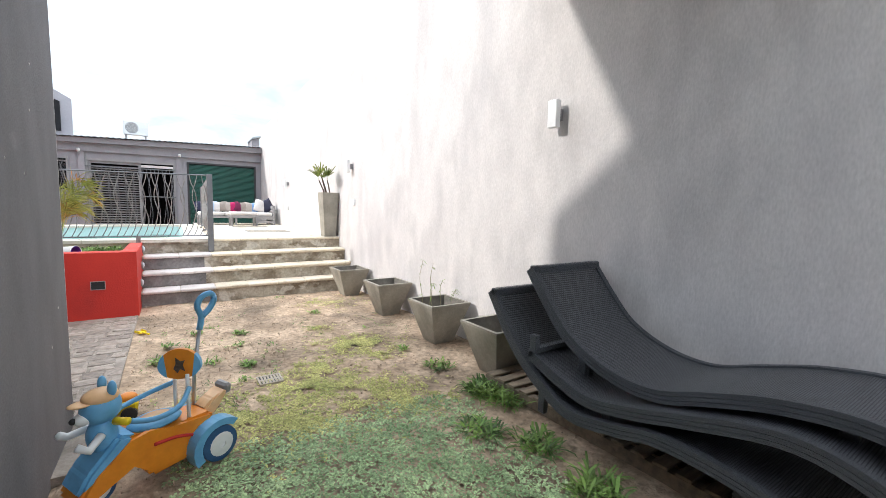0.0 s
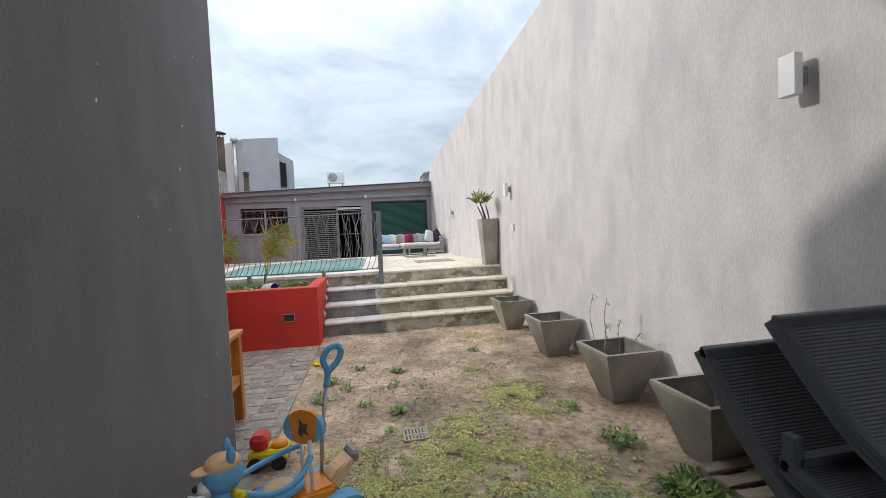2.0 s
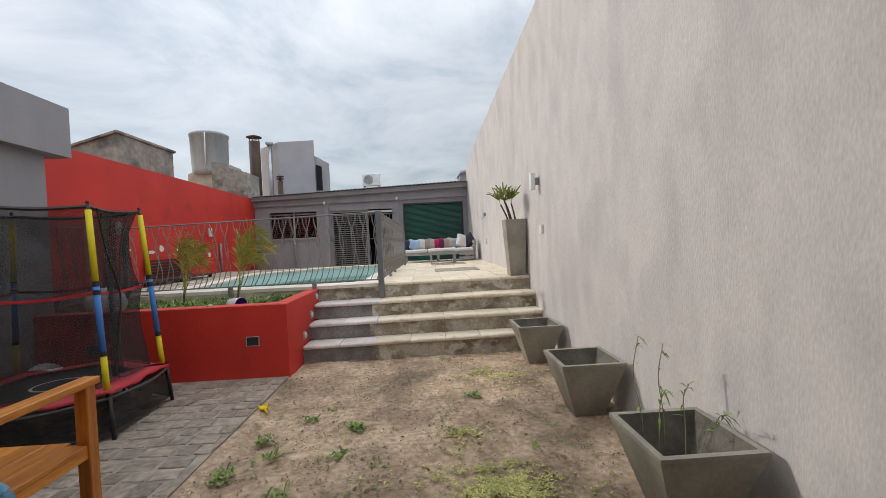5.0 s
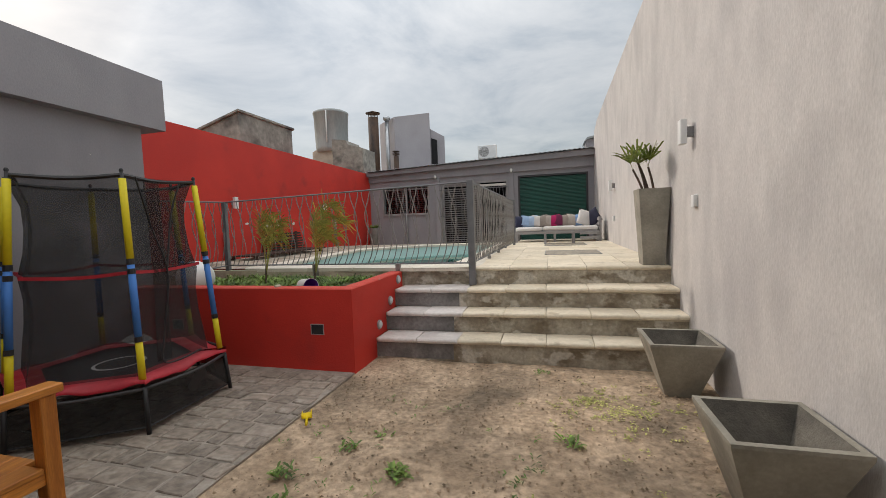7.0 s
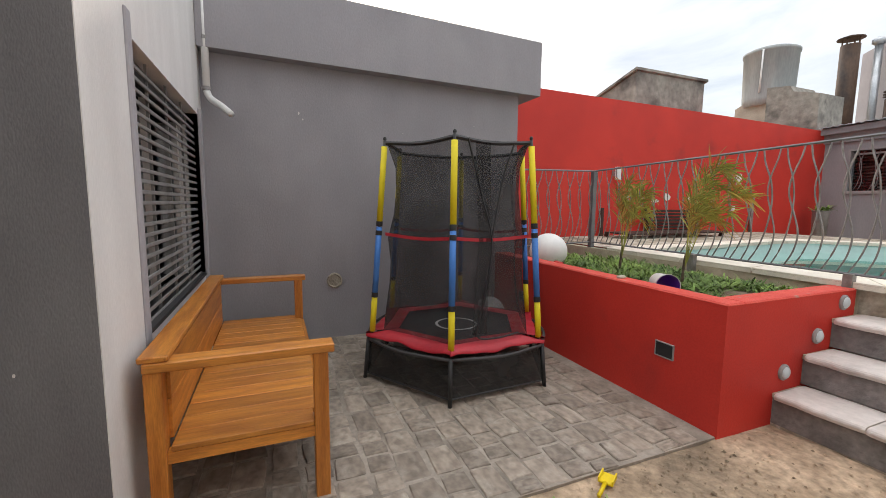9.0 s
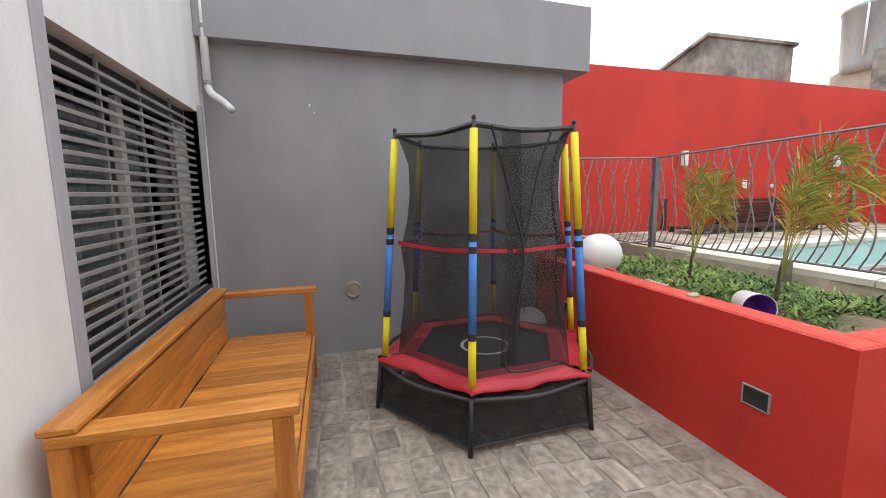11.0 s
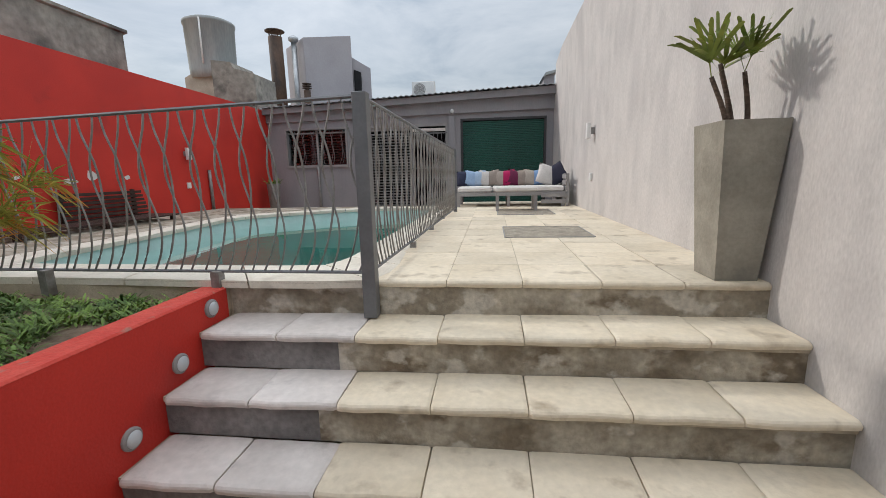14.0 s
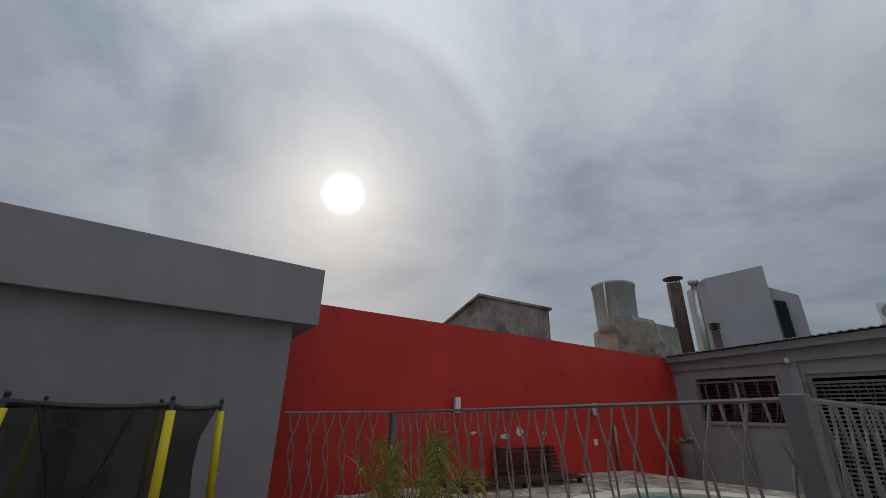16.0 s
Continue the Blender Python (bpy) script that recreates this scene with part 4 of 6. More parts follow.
    for s in range(7):
        q = hexp(0.605, 1.235, k).lerp(hexp(0.605, 1.235, k + 1), s / 6)
        q -= (q - tc_ - Vector((0, 0, q.z))) * (0.075 * math.sin(math.pi * s / 6)) + Vector((0, 0, 0.025 * math.sin(math.pi * s / 6)))
        pair = (bm.verts.new(q), bm.verts.new(q + Vector((0, 0, 0.026))))
        if prev:
            bm.faces.new((prev[0], pair[0], pair[1], prev[1]))
        prev = pair
    part("band", bm, M_REDPAD, tramp, "red webbing band")
    a, b = hexp(0.595, 2.0, k), hexp(0.595, 2.0, k + 1)
    m_ = a.lerp(b, 0.5)
    m_ -= (m_ - tc_ - Vector((0, 0, 2.0))) * 0.07 + Vector((0, 0, 0.02))
    part("hem", tube(bmesh.new(), curve_pts([a, m_, b], 4), 0.017, 6), M_BLACK, tramp, "black top hem of the net")
    bm = bmesh.new()
    va = [bm.verts.new(v) for v in (hexp(0.73, ZT - 0.04, k), hexp(0.73, ZT - 0.04, k + 1), hexp(0.755, 0.06, k + 1), hexp(0.755, 0.06, k))]
    bm.faces.new(va)
    part("skirt", bm, M_SKIRT, tramp, "black skirt netting")
    part("skirt_hem", tube(bmesh.new(), [hexp(0.755, 0.06, k), hexp(0.755, 0.06, k + 1)], 0.008, 5), M_BLACK, tramp)
bm = bmesh.new()
bm.faces.new([bm.verts.new(hexp(0.62, ZT, k)) for k in range(6)])
part("mat", bm, M_BLACK, tramp, "black jumping mat")
bm = bmesh.new()
ra = [bm.verts.new(tc_ + Vector((0.2 * math.cos(a), 0.2 * math.sin(a), ZT + 0.004))) for a in np.linspace(0, 2 * math.pi, 25)[:-1]]
rb = [bm.verts.new(tc_ + Vector((0.175 * math.cos(a), 0.175 * math.sin(a), ZT + 0.004))) for a in np.linspace(0, 2 * math.pi, 25)[:-1]]
for i in range(24):
    bm.faces.new((ra[i], ra[(i + 1) % 24], rb[(i + 1) % 24], rb[i]))
part("ring_mark", bm, M_WHITE, tramp, "white printed ring")
# the zipped entry: two dark seams that cross the front panel
for pts in ([hexp(0.55, 2.0, 0.15), hexp(0.49, 1.6, 0.35), hexp(0.52, 1.2, 0.5), hexp(0.52, 0.7, 0.38), hexp(0.55, 0.47, 0.3), hexp(0.56, 0.44, 0.55), hexp(0.6, 0.46, 0.85)],
            [hexp(0.55, 1.98, 0.78), hexp(0.5, 1.7, 0.68), hexp(0.52, 1.25, 0.5)]):
    part("seam", tube(bmesh.new(), curve_pts(pts, 5), 0.008, 5), M_BLACK, tramp, "black binding of the entry flap")

# slack fold of net gathered along the entry
bm = bmesh.new()
fold = []
for i in range(15):
    z = 0.47 + 1.5 * i / 14
    mid_ = 0.42 - 0.16 * abs(i / 14 - 0.5)
    fold.append([bm.verts.new(hexp(0.525 + 0.02 * math.sin(q * 2.1) - 0.03 * math.sin(math.pi * i / 14), z, mid_ + (q - 2) * 0.045)) for q in range(5)])
for ra, rb in zip(fold, fold[1:]):
    for q in range(4):
        bm.faces.new((ra[q], ra[q + 1], rb[q + 1], rb[q]))
part("entry_flap", bm, M_NET, tramp, "gathered net flap of the entry", smooth=True)

# ---- wooden bench under the window ----
bench = thing("bench", (-1.43, -2.75, 0.0), "long orange varnished wooden bench with arms, beside the window", "bench")
BX0, BX1, BY0, BY1, BA, BS = -2.5, -0.38, -3.13, -2.36, 0.815, 0.42
for x in (BX0, BX1 - 0.08):
    for y in (BY0, BY1 - 0.07):
        part("leg", boxes((x, x + 0.08, y, y + 0.07, 0, BA - 0.045), bevel=0.004), M_WOODV, bench)
    part("armrest", boxes((x - 0.012, x + 0.092, BY0, BY1 + 0.03, BA - 0.045, BA), bevel=0.006), M_WOODY, bench)
    part("side_rail", boxes((x + 0.015, x + 0.065, BY0 + 0.07, BY1 - 0.07, BS - 0.085, BS - 0.03)), M_WOODY, bench)
sw = (BX1 - BX0 - 0.02) / 15
for k in range(15):
    x = BX0 + 0.01 + k * sw
    part("seat_board", boxes((x + 0.0015, x + sw - 0.0015, BY0 + 0.087, BY1 - 0.022 if 0 < k < 14 else BY1 - 0.071, BS - 0.028, BS), bevel=0.003), M_WOODY, bench)
part("front_rail", boxes((BX0 + 0.08, BX1 - 0.08, BY1 - 0.02, BY1 + 0.006, BS - 0.14, BS - 0.03), bevel=0.003), M_WOOD, bench)
for z0, z1 in ((0.425, 0.61), (0.614, 0.79)):
    part("back_board", boxes((BX0 + 0.08, BX1 - 0.08, BY0 + 0.055, BY0 + 0.085, z0, z1), bevel=0.003), M_WOOD, bench)
part("top_rail", boxes((BX0 - 0.012, BX1 + 0.012, BY0 - 0.015, BY0 + 0.1, BA + 0.002, BA + 0.03), bevel=0.006), M_WOOD, bench)

# ---- concrete pots along the wall ----


def pot(cx, cy, w, h, wb, t=0.035, lean=0.0):
    p = thing("concrete_pot", (cx, cy, 0), "square tapered grey concrete pot, empty, beside the wall", "pot", "pots along the wall")
    bm = bmesh.new()
    def ring_(half, z):
        return [bm.verts.new((cx + sx * half + (lean if z > 0.2 else 0), cy + sy * half, z)) for sx, sy in ((-1, -1), (1, -1), (1, 1), (-1, 1))]
    a, b, c, d = ring_(wb, -0.01), ring_(w, h - 0.02), ring_(w, h), ring_(w - t, h)
    ring_faces(bm, a, b)
    ring_faces(bm, b, c)
    ring_faces(bm, c, d)
    bm.faces.new(a)
    part("pot_wall", bm, M_CONC, p)
    # inner faces take a darker concrete colour than the outside
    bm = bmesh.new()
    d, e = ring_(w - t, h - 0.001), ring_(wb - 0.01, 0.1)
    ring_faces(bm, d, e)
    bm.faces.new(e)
    part("inside", bm, M_POTIN, p, "inner faces, darker than the outside")
    return p


for cx, cy in ((3.06, 0.12), (3.07, -1.42), (3.05, -2.86), (3.035, -3.965)):
    pot(cx, cy, 0.272, 0.478, 0.125)
# dry weeds that grow out of one of the pots
bm = bmesh.new()
rows = []
for k, (x, y, h) in enumerate(((2.93, -2.67, 0.44), (3.05, -2.69, 0.4), (3.12, -2.78, 0.2), (2.98, -2.76, 0.18), (3.16, -2.95, 0.12))):
    pts = curve_pts([(x, y, 0.1), (x + 0.02, y + 0.02, 0.45), (x - 0.02 + 0.02 * k, y + 0.03, 0.5 + h * 0.5), (x + 0.03, y + 0.05 - 0.03 * k, 0.5 + h)], 4)
    tube(bm, pts, 0.0032, 4)
    for p in pts[5::2] + pts[-2:]:
        for _ in range(2):
            d = Vector((random.uniform(-1, 1), random.uniform(-1, 1), random.uniform(-0.5, 0.5))).normalized()
            w = d.cross(Vector((0, 0, 1))).normalized()
            L = random.uniform(0.025, 0.075)
            rows.append([(p, w * 0.002), (p + d * L * 0.5, w * 0.0055), (p + d * L - Vector((0, 0, 0.02)), w * 0.001)])
weed = thing("pot_weed", (3.1, -2.85, 0.1), "thin dry weeds growing out of a pot", "weed")
part("stalk", bm, M_TWIG, weed)
lm = leaf_mesh("leaf", [[(p - Vector((3.1, -2.85, 0.1)), w) for p, w in r] for r in rows], M_LEAF)
o = tagged(new("leaf", lm), "small green leaves", kind="stuff")
o.parent = weed

# tall tapered planter with a fan palm
tp = thing("tall_planter", (3.195, 1.72, ZD), "tall tapered weathered concrete planter at the top of the steps", "planter")
bm = bmesh.new()
cx, cy = 3.205, 1.735
def sq(hx, hy, z, dx=0.0):
    return [bm.verts.new((cx + sx * hx + dx, cy + sy * hy, z)) for sx, sy in ((-1, -1), (1, -1), (1, 1), (-1, 1))]
a, b, c, d = sq(0.118, 0.125, ZD), sq(0.172, 0.175, 1.86), sq(0.142, 0.145, 1.86), sq(0.136, 0.14, 1.77)
ring_faces(bm, a, b)
ring_faces(bm, b, c)
ring_faces(bm, c, d)
bm.faces.new(a)
part("pot_wall", bm, M_CONC, tp)
bm = bmesh.new()
bm.faces.new([bm.verts.new((cx + sx * 0.136, cy + sy * 0.14, 1.785)) for sx, sy in ((-1, -1), (1, -1), (1, 1), (-1, 1))])
part("soil", bm, M_SOIL, tp)
palm = thing("fan_palm", (3.14, 1.86, 1.775), "small potted fan palm with four fibrous stems", "palm")
random.seed(5)
for x, y, tx, ty, tz in ((3.12, 1.66, 2.98, 1.64, 2.1), (3.15, 1.7, 3.05, 1.7, 2.18), (3.19, 1.76, 3.08, 1.74, 2.14), (3.23, 1.7, 3.15, 1.64, 2.12)):
    bm = bmesh.new()
    tube(bm, curve_pts([(x, y, 1.76), ((x + tx) / 2 + 0.01, (y + ty) / 2, (1.76 + tz) / 2), (tx, ty, tz)], 6), 0.016, 7, r1=0.012)
    stem = part("stem", bm, M_STEM, palm, "brown fibrous stem", smooth=True)
    rows = []
    for f in range(3):
        az = random.uniform(0, 6.28)
        el = random.uniform(0.35, 1.3)
        d = Vector((math.cos(az) * math.cos(el), math.sin(az) * math.cos(el), math.sin(el)))
        base = Vector((tx, ty, tz))
        hub = base + d * 0.08
        side = d.cross(Vector((0, 0, 1))).normalized()
        up = side.cross(d)
        rows.append([(base, side * 0.003), (hub, side * 0.004)])
        for q in range(6):
            a = (q - 2.5) * 0.3
            dd = (d * math.cos(a) + side * math.sin(a)).normalized()
            L = random.uniform(0.17, 0.28)
            w = dd.cross(up).normalized()
            rows.append([(hub, w * 0.004), (hub + dd * L * 0.4, w * 0.012), (hub + dd * L * 0.9 - Vector((0, 0, 0.01)), w * 0.011), (hub + dd * L - Vector((0, 0, 0.02)), w * 0.005)])
    off = Vector((3.14, 1.86, 1.775))
    o = new("leaves", leaf_mesh("leaves", [[(p - off, w) for p, w in r] for r in rows], M_FAN))
    o.parent = stem
    tagged(o, "fan leaves with yellowing fingers")

# ---- lamps and outlets on walls ----


def wall_lamp(x, y, z, side, group="lamps on the boundary wall"):
    """side -1: on a wall facing -x, +1: on one facing +x."""
    l = thing("wall_lamp", (x, y, z), "white box-shaped outdoor wall lamp on a dark bracket", "wall lamp", group)
    part("shade", boxes(tuple(sorted((x + side * 0.065, x + side * 0.125))) + (y - 0.05, y + 0.05, z - 0.12, z + 0.12), bevel=0.004), M_WHITE, l, "white box shade")
    part("bracket", boxes(tuple(sorted((x, x + side * 0.07))) + (y - 0.022, y + 0.022, z - 0.05, z + 0.05)), M_SOFAFRAME, l, "grey bracket")
    return l


wall_lamp(XR, -4.3, 2.435, -1)
wall_lamp(XR, 0.82, 2.35, -1)
wall_lamp(XR, 6.0, 2.22, -1)
wall_lamp(-4.5, 3.5, 2.12, 1, "lamps on the red wall")
wall_lamp(-4.5, 7.03, 2.12, 1, "lamps on the red wall")
for x, y, z, s in ((XR, 0.71, 1.665, -1), (XR, 6.05, 1.5, -1), (-4.5, 7.03, 1.48, 1)):
    o = thing("wall_socket", (x, y, z), "small white weatherproof socket box on the wall", "socket")
    part("cover", boxes(tuple(sorted((x, x + s * 0.04))) + (y - 0.045, y + 0.045, z - 0.06, z + 0.06), bevel=0.006), M_WHITE, o)
for x, z in ((-1.93, 3.14), (0.74, 3.2)):
    o = thing("round_wall_lamp", (x, YH - 0.06, z), "small white globe lamp on the house pillar", "wall lamp", "globe lamps on the house")
    part("globe", ball(bmesh.new(), (x, YH - 0.12, z + 0.02), 0.05, (1, 1, 1.2), 12, 8), M_WHITE, o, smooth=True)
    part("holder", boxes((x - 0.03, x + 0.03, YH - 0.1, YH - 0.06, z - 0.08, z)), M_SOFAFRAME, o)

for y, z in ((0.69, 0.355), (1.055, 0.575), (1.36, 0.80)):
    o = thing("step_light", (0.0, y, z), "round grey bulkhead light on the red planter beside the steps", "step light", "lights beside the steps")
    bm = bmesh.new()
    lathe(bm, [(0.058, 0), (0.058, 0.012), (0.05, 0.02)], (0, 0, 0), 18)
    bmesh.ops.transform(bm, matrix=pose(0.001, y, z, 0, 90), verts=bm.verts)
    part("rim", bm, M_SOFAFRAME, o, "grey metal rim", smooth=False)
    bm = bmesh.new()
    ball(bm, (0.018, y, z), 0.044, (0.5, 1, 1), 16, 8)
    part("lens", bm, M_LENS, o, "frosted domed glass", smooth=True)
for x, y, sx in ((-0.42, PY0, 0.0), (-2.28, PY0, 0.0)):
    o = thing("recessed_light", (x, y, 0.455), "black recessed box light in the red planter wall", "wall light", "lights in the planter wall")
    part("rim", boxes((x - 0.077, x + 0.077, y - 0.012, y, 0.398, 0.405), (x - 0.077, x + 0.077, y - 0.012, y, 0.505, 0.512), (x - 0.077, x - 0.07, y - 0.012, y, 0.405, 0.505), (x + 0.07, x + 0.077, y - 0.012, y, 0.405, 0.505)), M_SOFAFRAME, o, "pale rim")
    part("cover", boxes((x - 0.07, x + 0.07, y - 0.008, y, 0.405, 0.505)), M_BLACK, o, "black cover")
o = thing("wall_vent", (-2.95, -1.99, 0.65), "round grey vent cap in the grey wall", "vent")
bm = bmesh.new()
lathe(bm, [(0.085, 0), (0.085, 0.012), (0.07, 0.018), (0.06, 0.01)], (0, 0, 0), 20)
bmesh.ops.transform(bm, matrix=pose(-2.95, -1.99, 0.65, 0, 90), verts=bm.verts)
part("cap", bm, M_HATCH, o)
# rain pipe in the corner
dp = thing("rain_pipe", (-2.83, YC + 0.06, 2.2), "white plastic rain pipe in the corner with a bent outlet", "pipe")
part("pipe", tube(bmesh.new(), [(-2.84, YC + 0.07, 3.55), (-2.84, YC + 0.07, 2.55)], 0.032, 10), M_WHITE, dp, smooth=True)
part("elbow", tube(bmesh.new(), curve_pts([(-2.84, YC + 0.07, 2.53), (-2.82, YC + 0.1, 2.46), (-2.74, YC + 0.2, 2.38), (-2.66, YC + 0.28, 2.3)], 4), 0.03, 10), M_WHITE, dp, "white elbow", smooth=True)
for z in (3.0, 2.55):
    part("clamp", tube(bmesh.new(), [(-2.84, YC + 0.07, z - 0.015), (-2.84, YC + 0.07, z + 0.015)], 0.038, 10), M_SOFAFRAME, dp)

# ---- sofa corner on the deck ----
sofa = thing("corner_sofa", (2.1, 7.68, ZD), "grey slatted outdoor corner sofa with off-white seat cushions", "sofa")
for x in (1.12, 2.1, 3.14):
    for y in (7.24, 7.98):
        part("leg", boxes((x - 0.03, x + 0.03, y - 0.03, y + 0.03, ZD, ZD + 0.27)), M_SOFAFRAME, sofa)
part("seat_frame", boxes((1.09, 3.17, 7.2, 7.26, ZD + 0.21, ZD + 0.28), (1.09, 3.17, 7.96, 8.02, ZD + 0.21, ZD + 0.28), (1.09, 1.15, 7.26, 7.96, ZD + 0.21, ZD + 0.28), (3.11, 3.17, 7.26, 7.96, ZD + 0.21, ZD + 0.28)), M_SOFAFRAME, sofa)
for k in range(7):
    part("seat_slat", boxes((1.15, 3.11, 7.28 + k * 0.1, 7.34 + k * 0.1, ZD + 0.255, ZD + 0.275)), M_SOFAFRAME, sofa)
for k in range(5):
    z = ZD + 0.06 + k * 0.115
    part("side_slat", boxes((3.175, 3.2, 7.2, 8.04, z, z + 0.075)), M_SOFAFRAME, sofa)
    part("side_slat", boxes((2.72, 3.17, 7.17, 7.2, z, z + 0.07)) if k < 2 else boxes((1.1, 3.17, 8.03, 8.05, z, z + 0.075)), M_SOFAFRAME, sofa)
for y in (7.24, 7.58, 7.98):
    part("side_post", boxes((3.2, 3.24, y - 0.03, y + 0.03, ZD, ZD + 0.62)), M_SOFAFRAME, sofa)
for x0, x1 in ((1.1, 1.78), (1.79, 2.46), (2.47, 3.16)):
    part("seat_cushion", boxes((x0, x1, 7.22, 8.01, ZD + 0.28, ZD + 0.39), bevel=0.03), M_CUSHION, sofa, "off-white seat cushion", smooth=False)
ottoman = thing("ottoman_table", (2.2, 6.5, ZD), "low grey table with an off-white cushion top before the sofa", "table")
for x in (1.87, 2.52):
    for y in (6.25, 6.72):
        part("leg", boxes((x - 0.025, x + 0.025, y - 0.025, y + 0.025, ZD, ZD + 0.32)), M_SOFAFRAME, ottoman)
part("apron", boxes((1.84, 2.55, 6.22, 6.26, ZD + 0.27, ZD + 0.33), (1.84, 2.55, 6.71, 6.75, ZD + 0.27, ZD + 0.33), (1.84, 1.88, 6.26, 6.71, ZD + 0.27, ZD + 0.33), (2.51, 2.55, 6.26, 6.71, ZD + 0.27, ZD + 0.33)), M_SOFAFRAME, ottoman)
part("cushion", boxes((1.83, 2.56, 6.21, 6.76, ZD + 0.33, ZD + 0.42), bevel=0.025), M_CUSHION, ottoman, "off-white top cushion")
PILLOWS = [("navy blue", (0.03, 0.035, 0.07), 1.2, 0), ("pale blue", (0.3, 0.42, 0.6), 1.35, 8), ("pale blue", (0.36, 0.47, 0.62), 1.5, -5), ("off-white", (0.6, 0.57, 0.54), 1.64, 6), ("taupe", (0.3, 0.255, 0.22), 1.78, -8),
           ("light taupe", (0.4, 0.345, 0.3), 1.92, 5), ("magenta", (0.42, 0.015, 0.1), 2.1, -6), ("plum", (0.14, 0.02, 0.06), 2.25, 10), ("taupe", (0.3, 0.25, 0.215), 2.4, -4), ("beige", (0.42, 0.37, 0.32), 2.56, 7),
           ("sky blue", (0.2, 0.33, 0.56), 2.74, -6), ("off-white", (0.66, 0.63, 0.6), 2.9, 12), ("dark navy", (0.035, 0.035, 0.06), 3.06, -20)]
for colour, c, x, turn in PILLOWS:
    bm = bmesh.new()
    big = 0.205 if x > 2.85 else 0.16
    gsz = 9
    for side in (-1, 1):
        grid_ = [[bm.verts.new(((i / 4 - 1) * big * (1 + 0.06 * (abs(i / 4 - 1) * abs(j / 4 - 1))), side * 0.075 * max(0.0, (1 - (i / 4 - 1) ** 2) * (1 - (j / 4 - 1) ** 2)) ** 0.5, (j / 4 - 1) * big)) for j in range(gsz)] for i in range(gsz)]
        for i in range(gsz - 1):
            for j in range(gsz - 1):
                bm.faces.new((grid_[i][j], grid_[i + 1][j], grid_[i + 1][j + 1], grid_[i][j + 1]))
    bmesh.ops.remove_doubles(bm, verts=bm.verts, dist=0.0005)
    m_ = mat("pillow_" + colour.replace(" ", "_"), c, [k * 0.85 for k in c], 0.95, scale=6, fine=90, fine_amt=0.1, bump=0.3, bscale=120)
    o = solid("throw_pillow", bm, m_, colour + " square throw pillow leaning on the sofa", "pillow", group="pillows on the sofa", smooth=True)
    o.matrix_basis = pose(x, 7.86 - (0.12 if x > 2.8 else 0.0), ZD + 0.385 + big, -16, turn * 1.6, turn)

# ---- loungers stacked on a pallet ----
pal = thing("pallet", (2.95, -5.6, 0.0), "grey weathered wooden pallet on the soil", "pallet")
for x in (2.78, 3.03, 3.285):
    part("beam", boxes((x - 0.04, x + 0.04, -7.25, -4.14, 0.0, 0.085)), M_PALLET, pal)
psl = finish("board", boxes((-0.295, 0.295, -0.045, 0.045, 0.0, 0.02), bevel=0.003), M_PALLET)
for k in range(22):
    piece("board", psl, pal, pose(3.035, -4.19 - k * 0.14, 0.085, 0, 0, random.uniform(-1.5, 1.5)))


def lounger(x0, x1, prof, name_label, legs=()):
    pts = curve_pts([(0, y, z) for y, z in prof], 7)
    lg = thing("sun_lounger", ((x0 + x1) / 2, pts[len(pts) // 2].y, 0.105), name_label, "sun lounger", "stacked sun loungers")

    def sweep(xa, xb, t0, t1, rib=0.0):
        bm = bmesh.new()
        rings = []
        for i, p in enumerate(pts):
            d = (pts[min(i + 1, len(pts) - 1)] - pts[max(i - 1, 0)]).normalized()
            nrm = Vector((0, -d.z, d.y))
            if nrm.z < 0:
                nrm = -nrm
            rings.append([bm.verts.new(Vector((x, p.y, p.z)) + nrm * t) for x, t in ((xa, t0), (xb, t0), (xb, (t0 + t1) / 2 + 0.0), (xb, t1), (xa, t1))])
        for a, b in zip(rings, rings[1:]):
            for k in range(5):
                bm.faces.new((a[k], a[(k + 1) % 5], b[(k + 1) % 5], b[k]))
        bm.faces.new(rings[0])
        bm.faces.new(rings[-1][::-1])
        return bm
    part("woven_panel", sweep(x0 + 0.03, x1 - 0.03, -0.05, -0.012), M_RATTAN, lg, "black woven rattan surface", smooth=False)
    for xa, xb in ((x0, x0 + 0.045), (x1 - 0.045, x1)):
        for t0, t1 in ((-0.07, -0.05), (-0.047, -0.027), (-0.024, 0.0)):
            part("side_rail", sweep(xa, xb, t0, t1), M_RATRAIL, lg, "rounded wrapped edge rail")
    p = pts[0]
    part("head_rail", boxes((x0, x1, p.y - 0.03, p.y + 0.025, p.z - 0.055, p.z + 0.004), bevel=0.008), M_RATRAIL, lg)
    for x, y, za, zb in legs:
        part("leg", boxes((x - 0.022, x + 0.022, y - 0.03, y + 0.03, za, zb), bevel=0.004), M_RATRAIL, lg)
    return lg


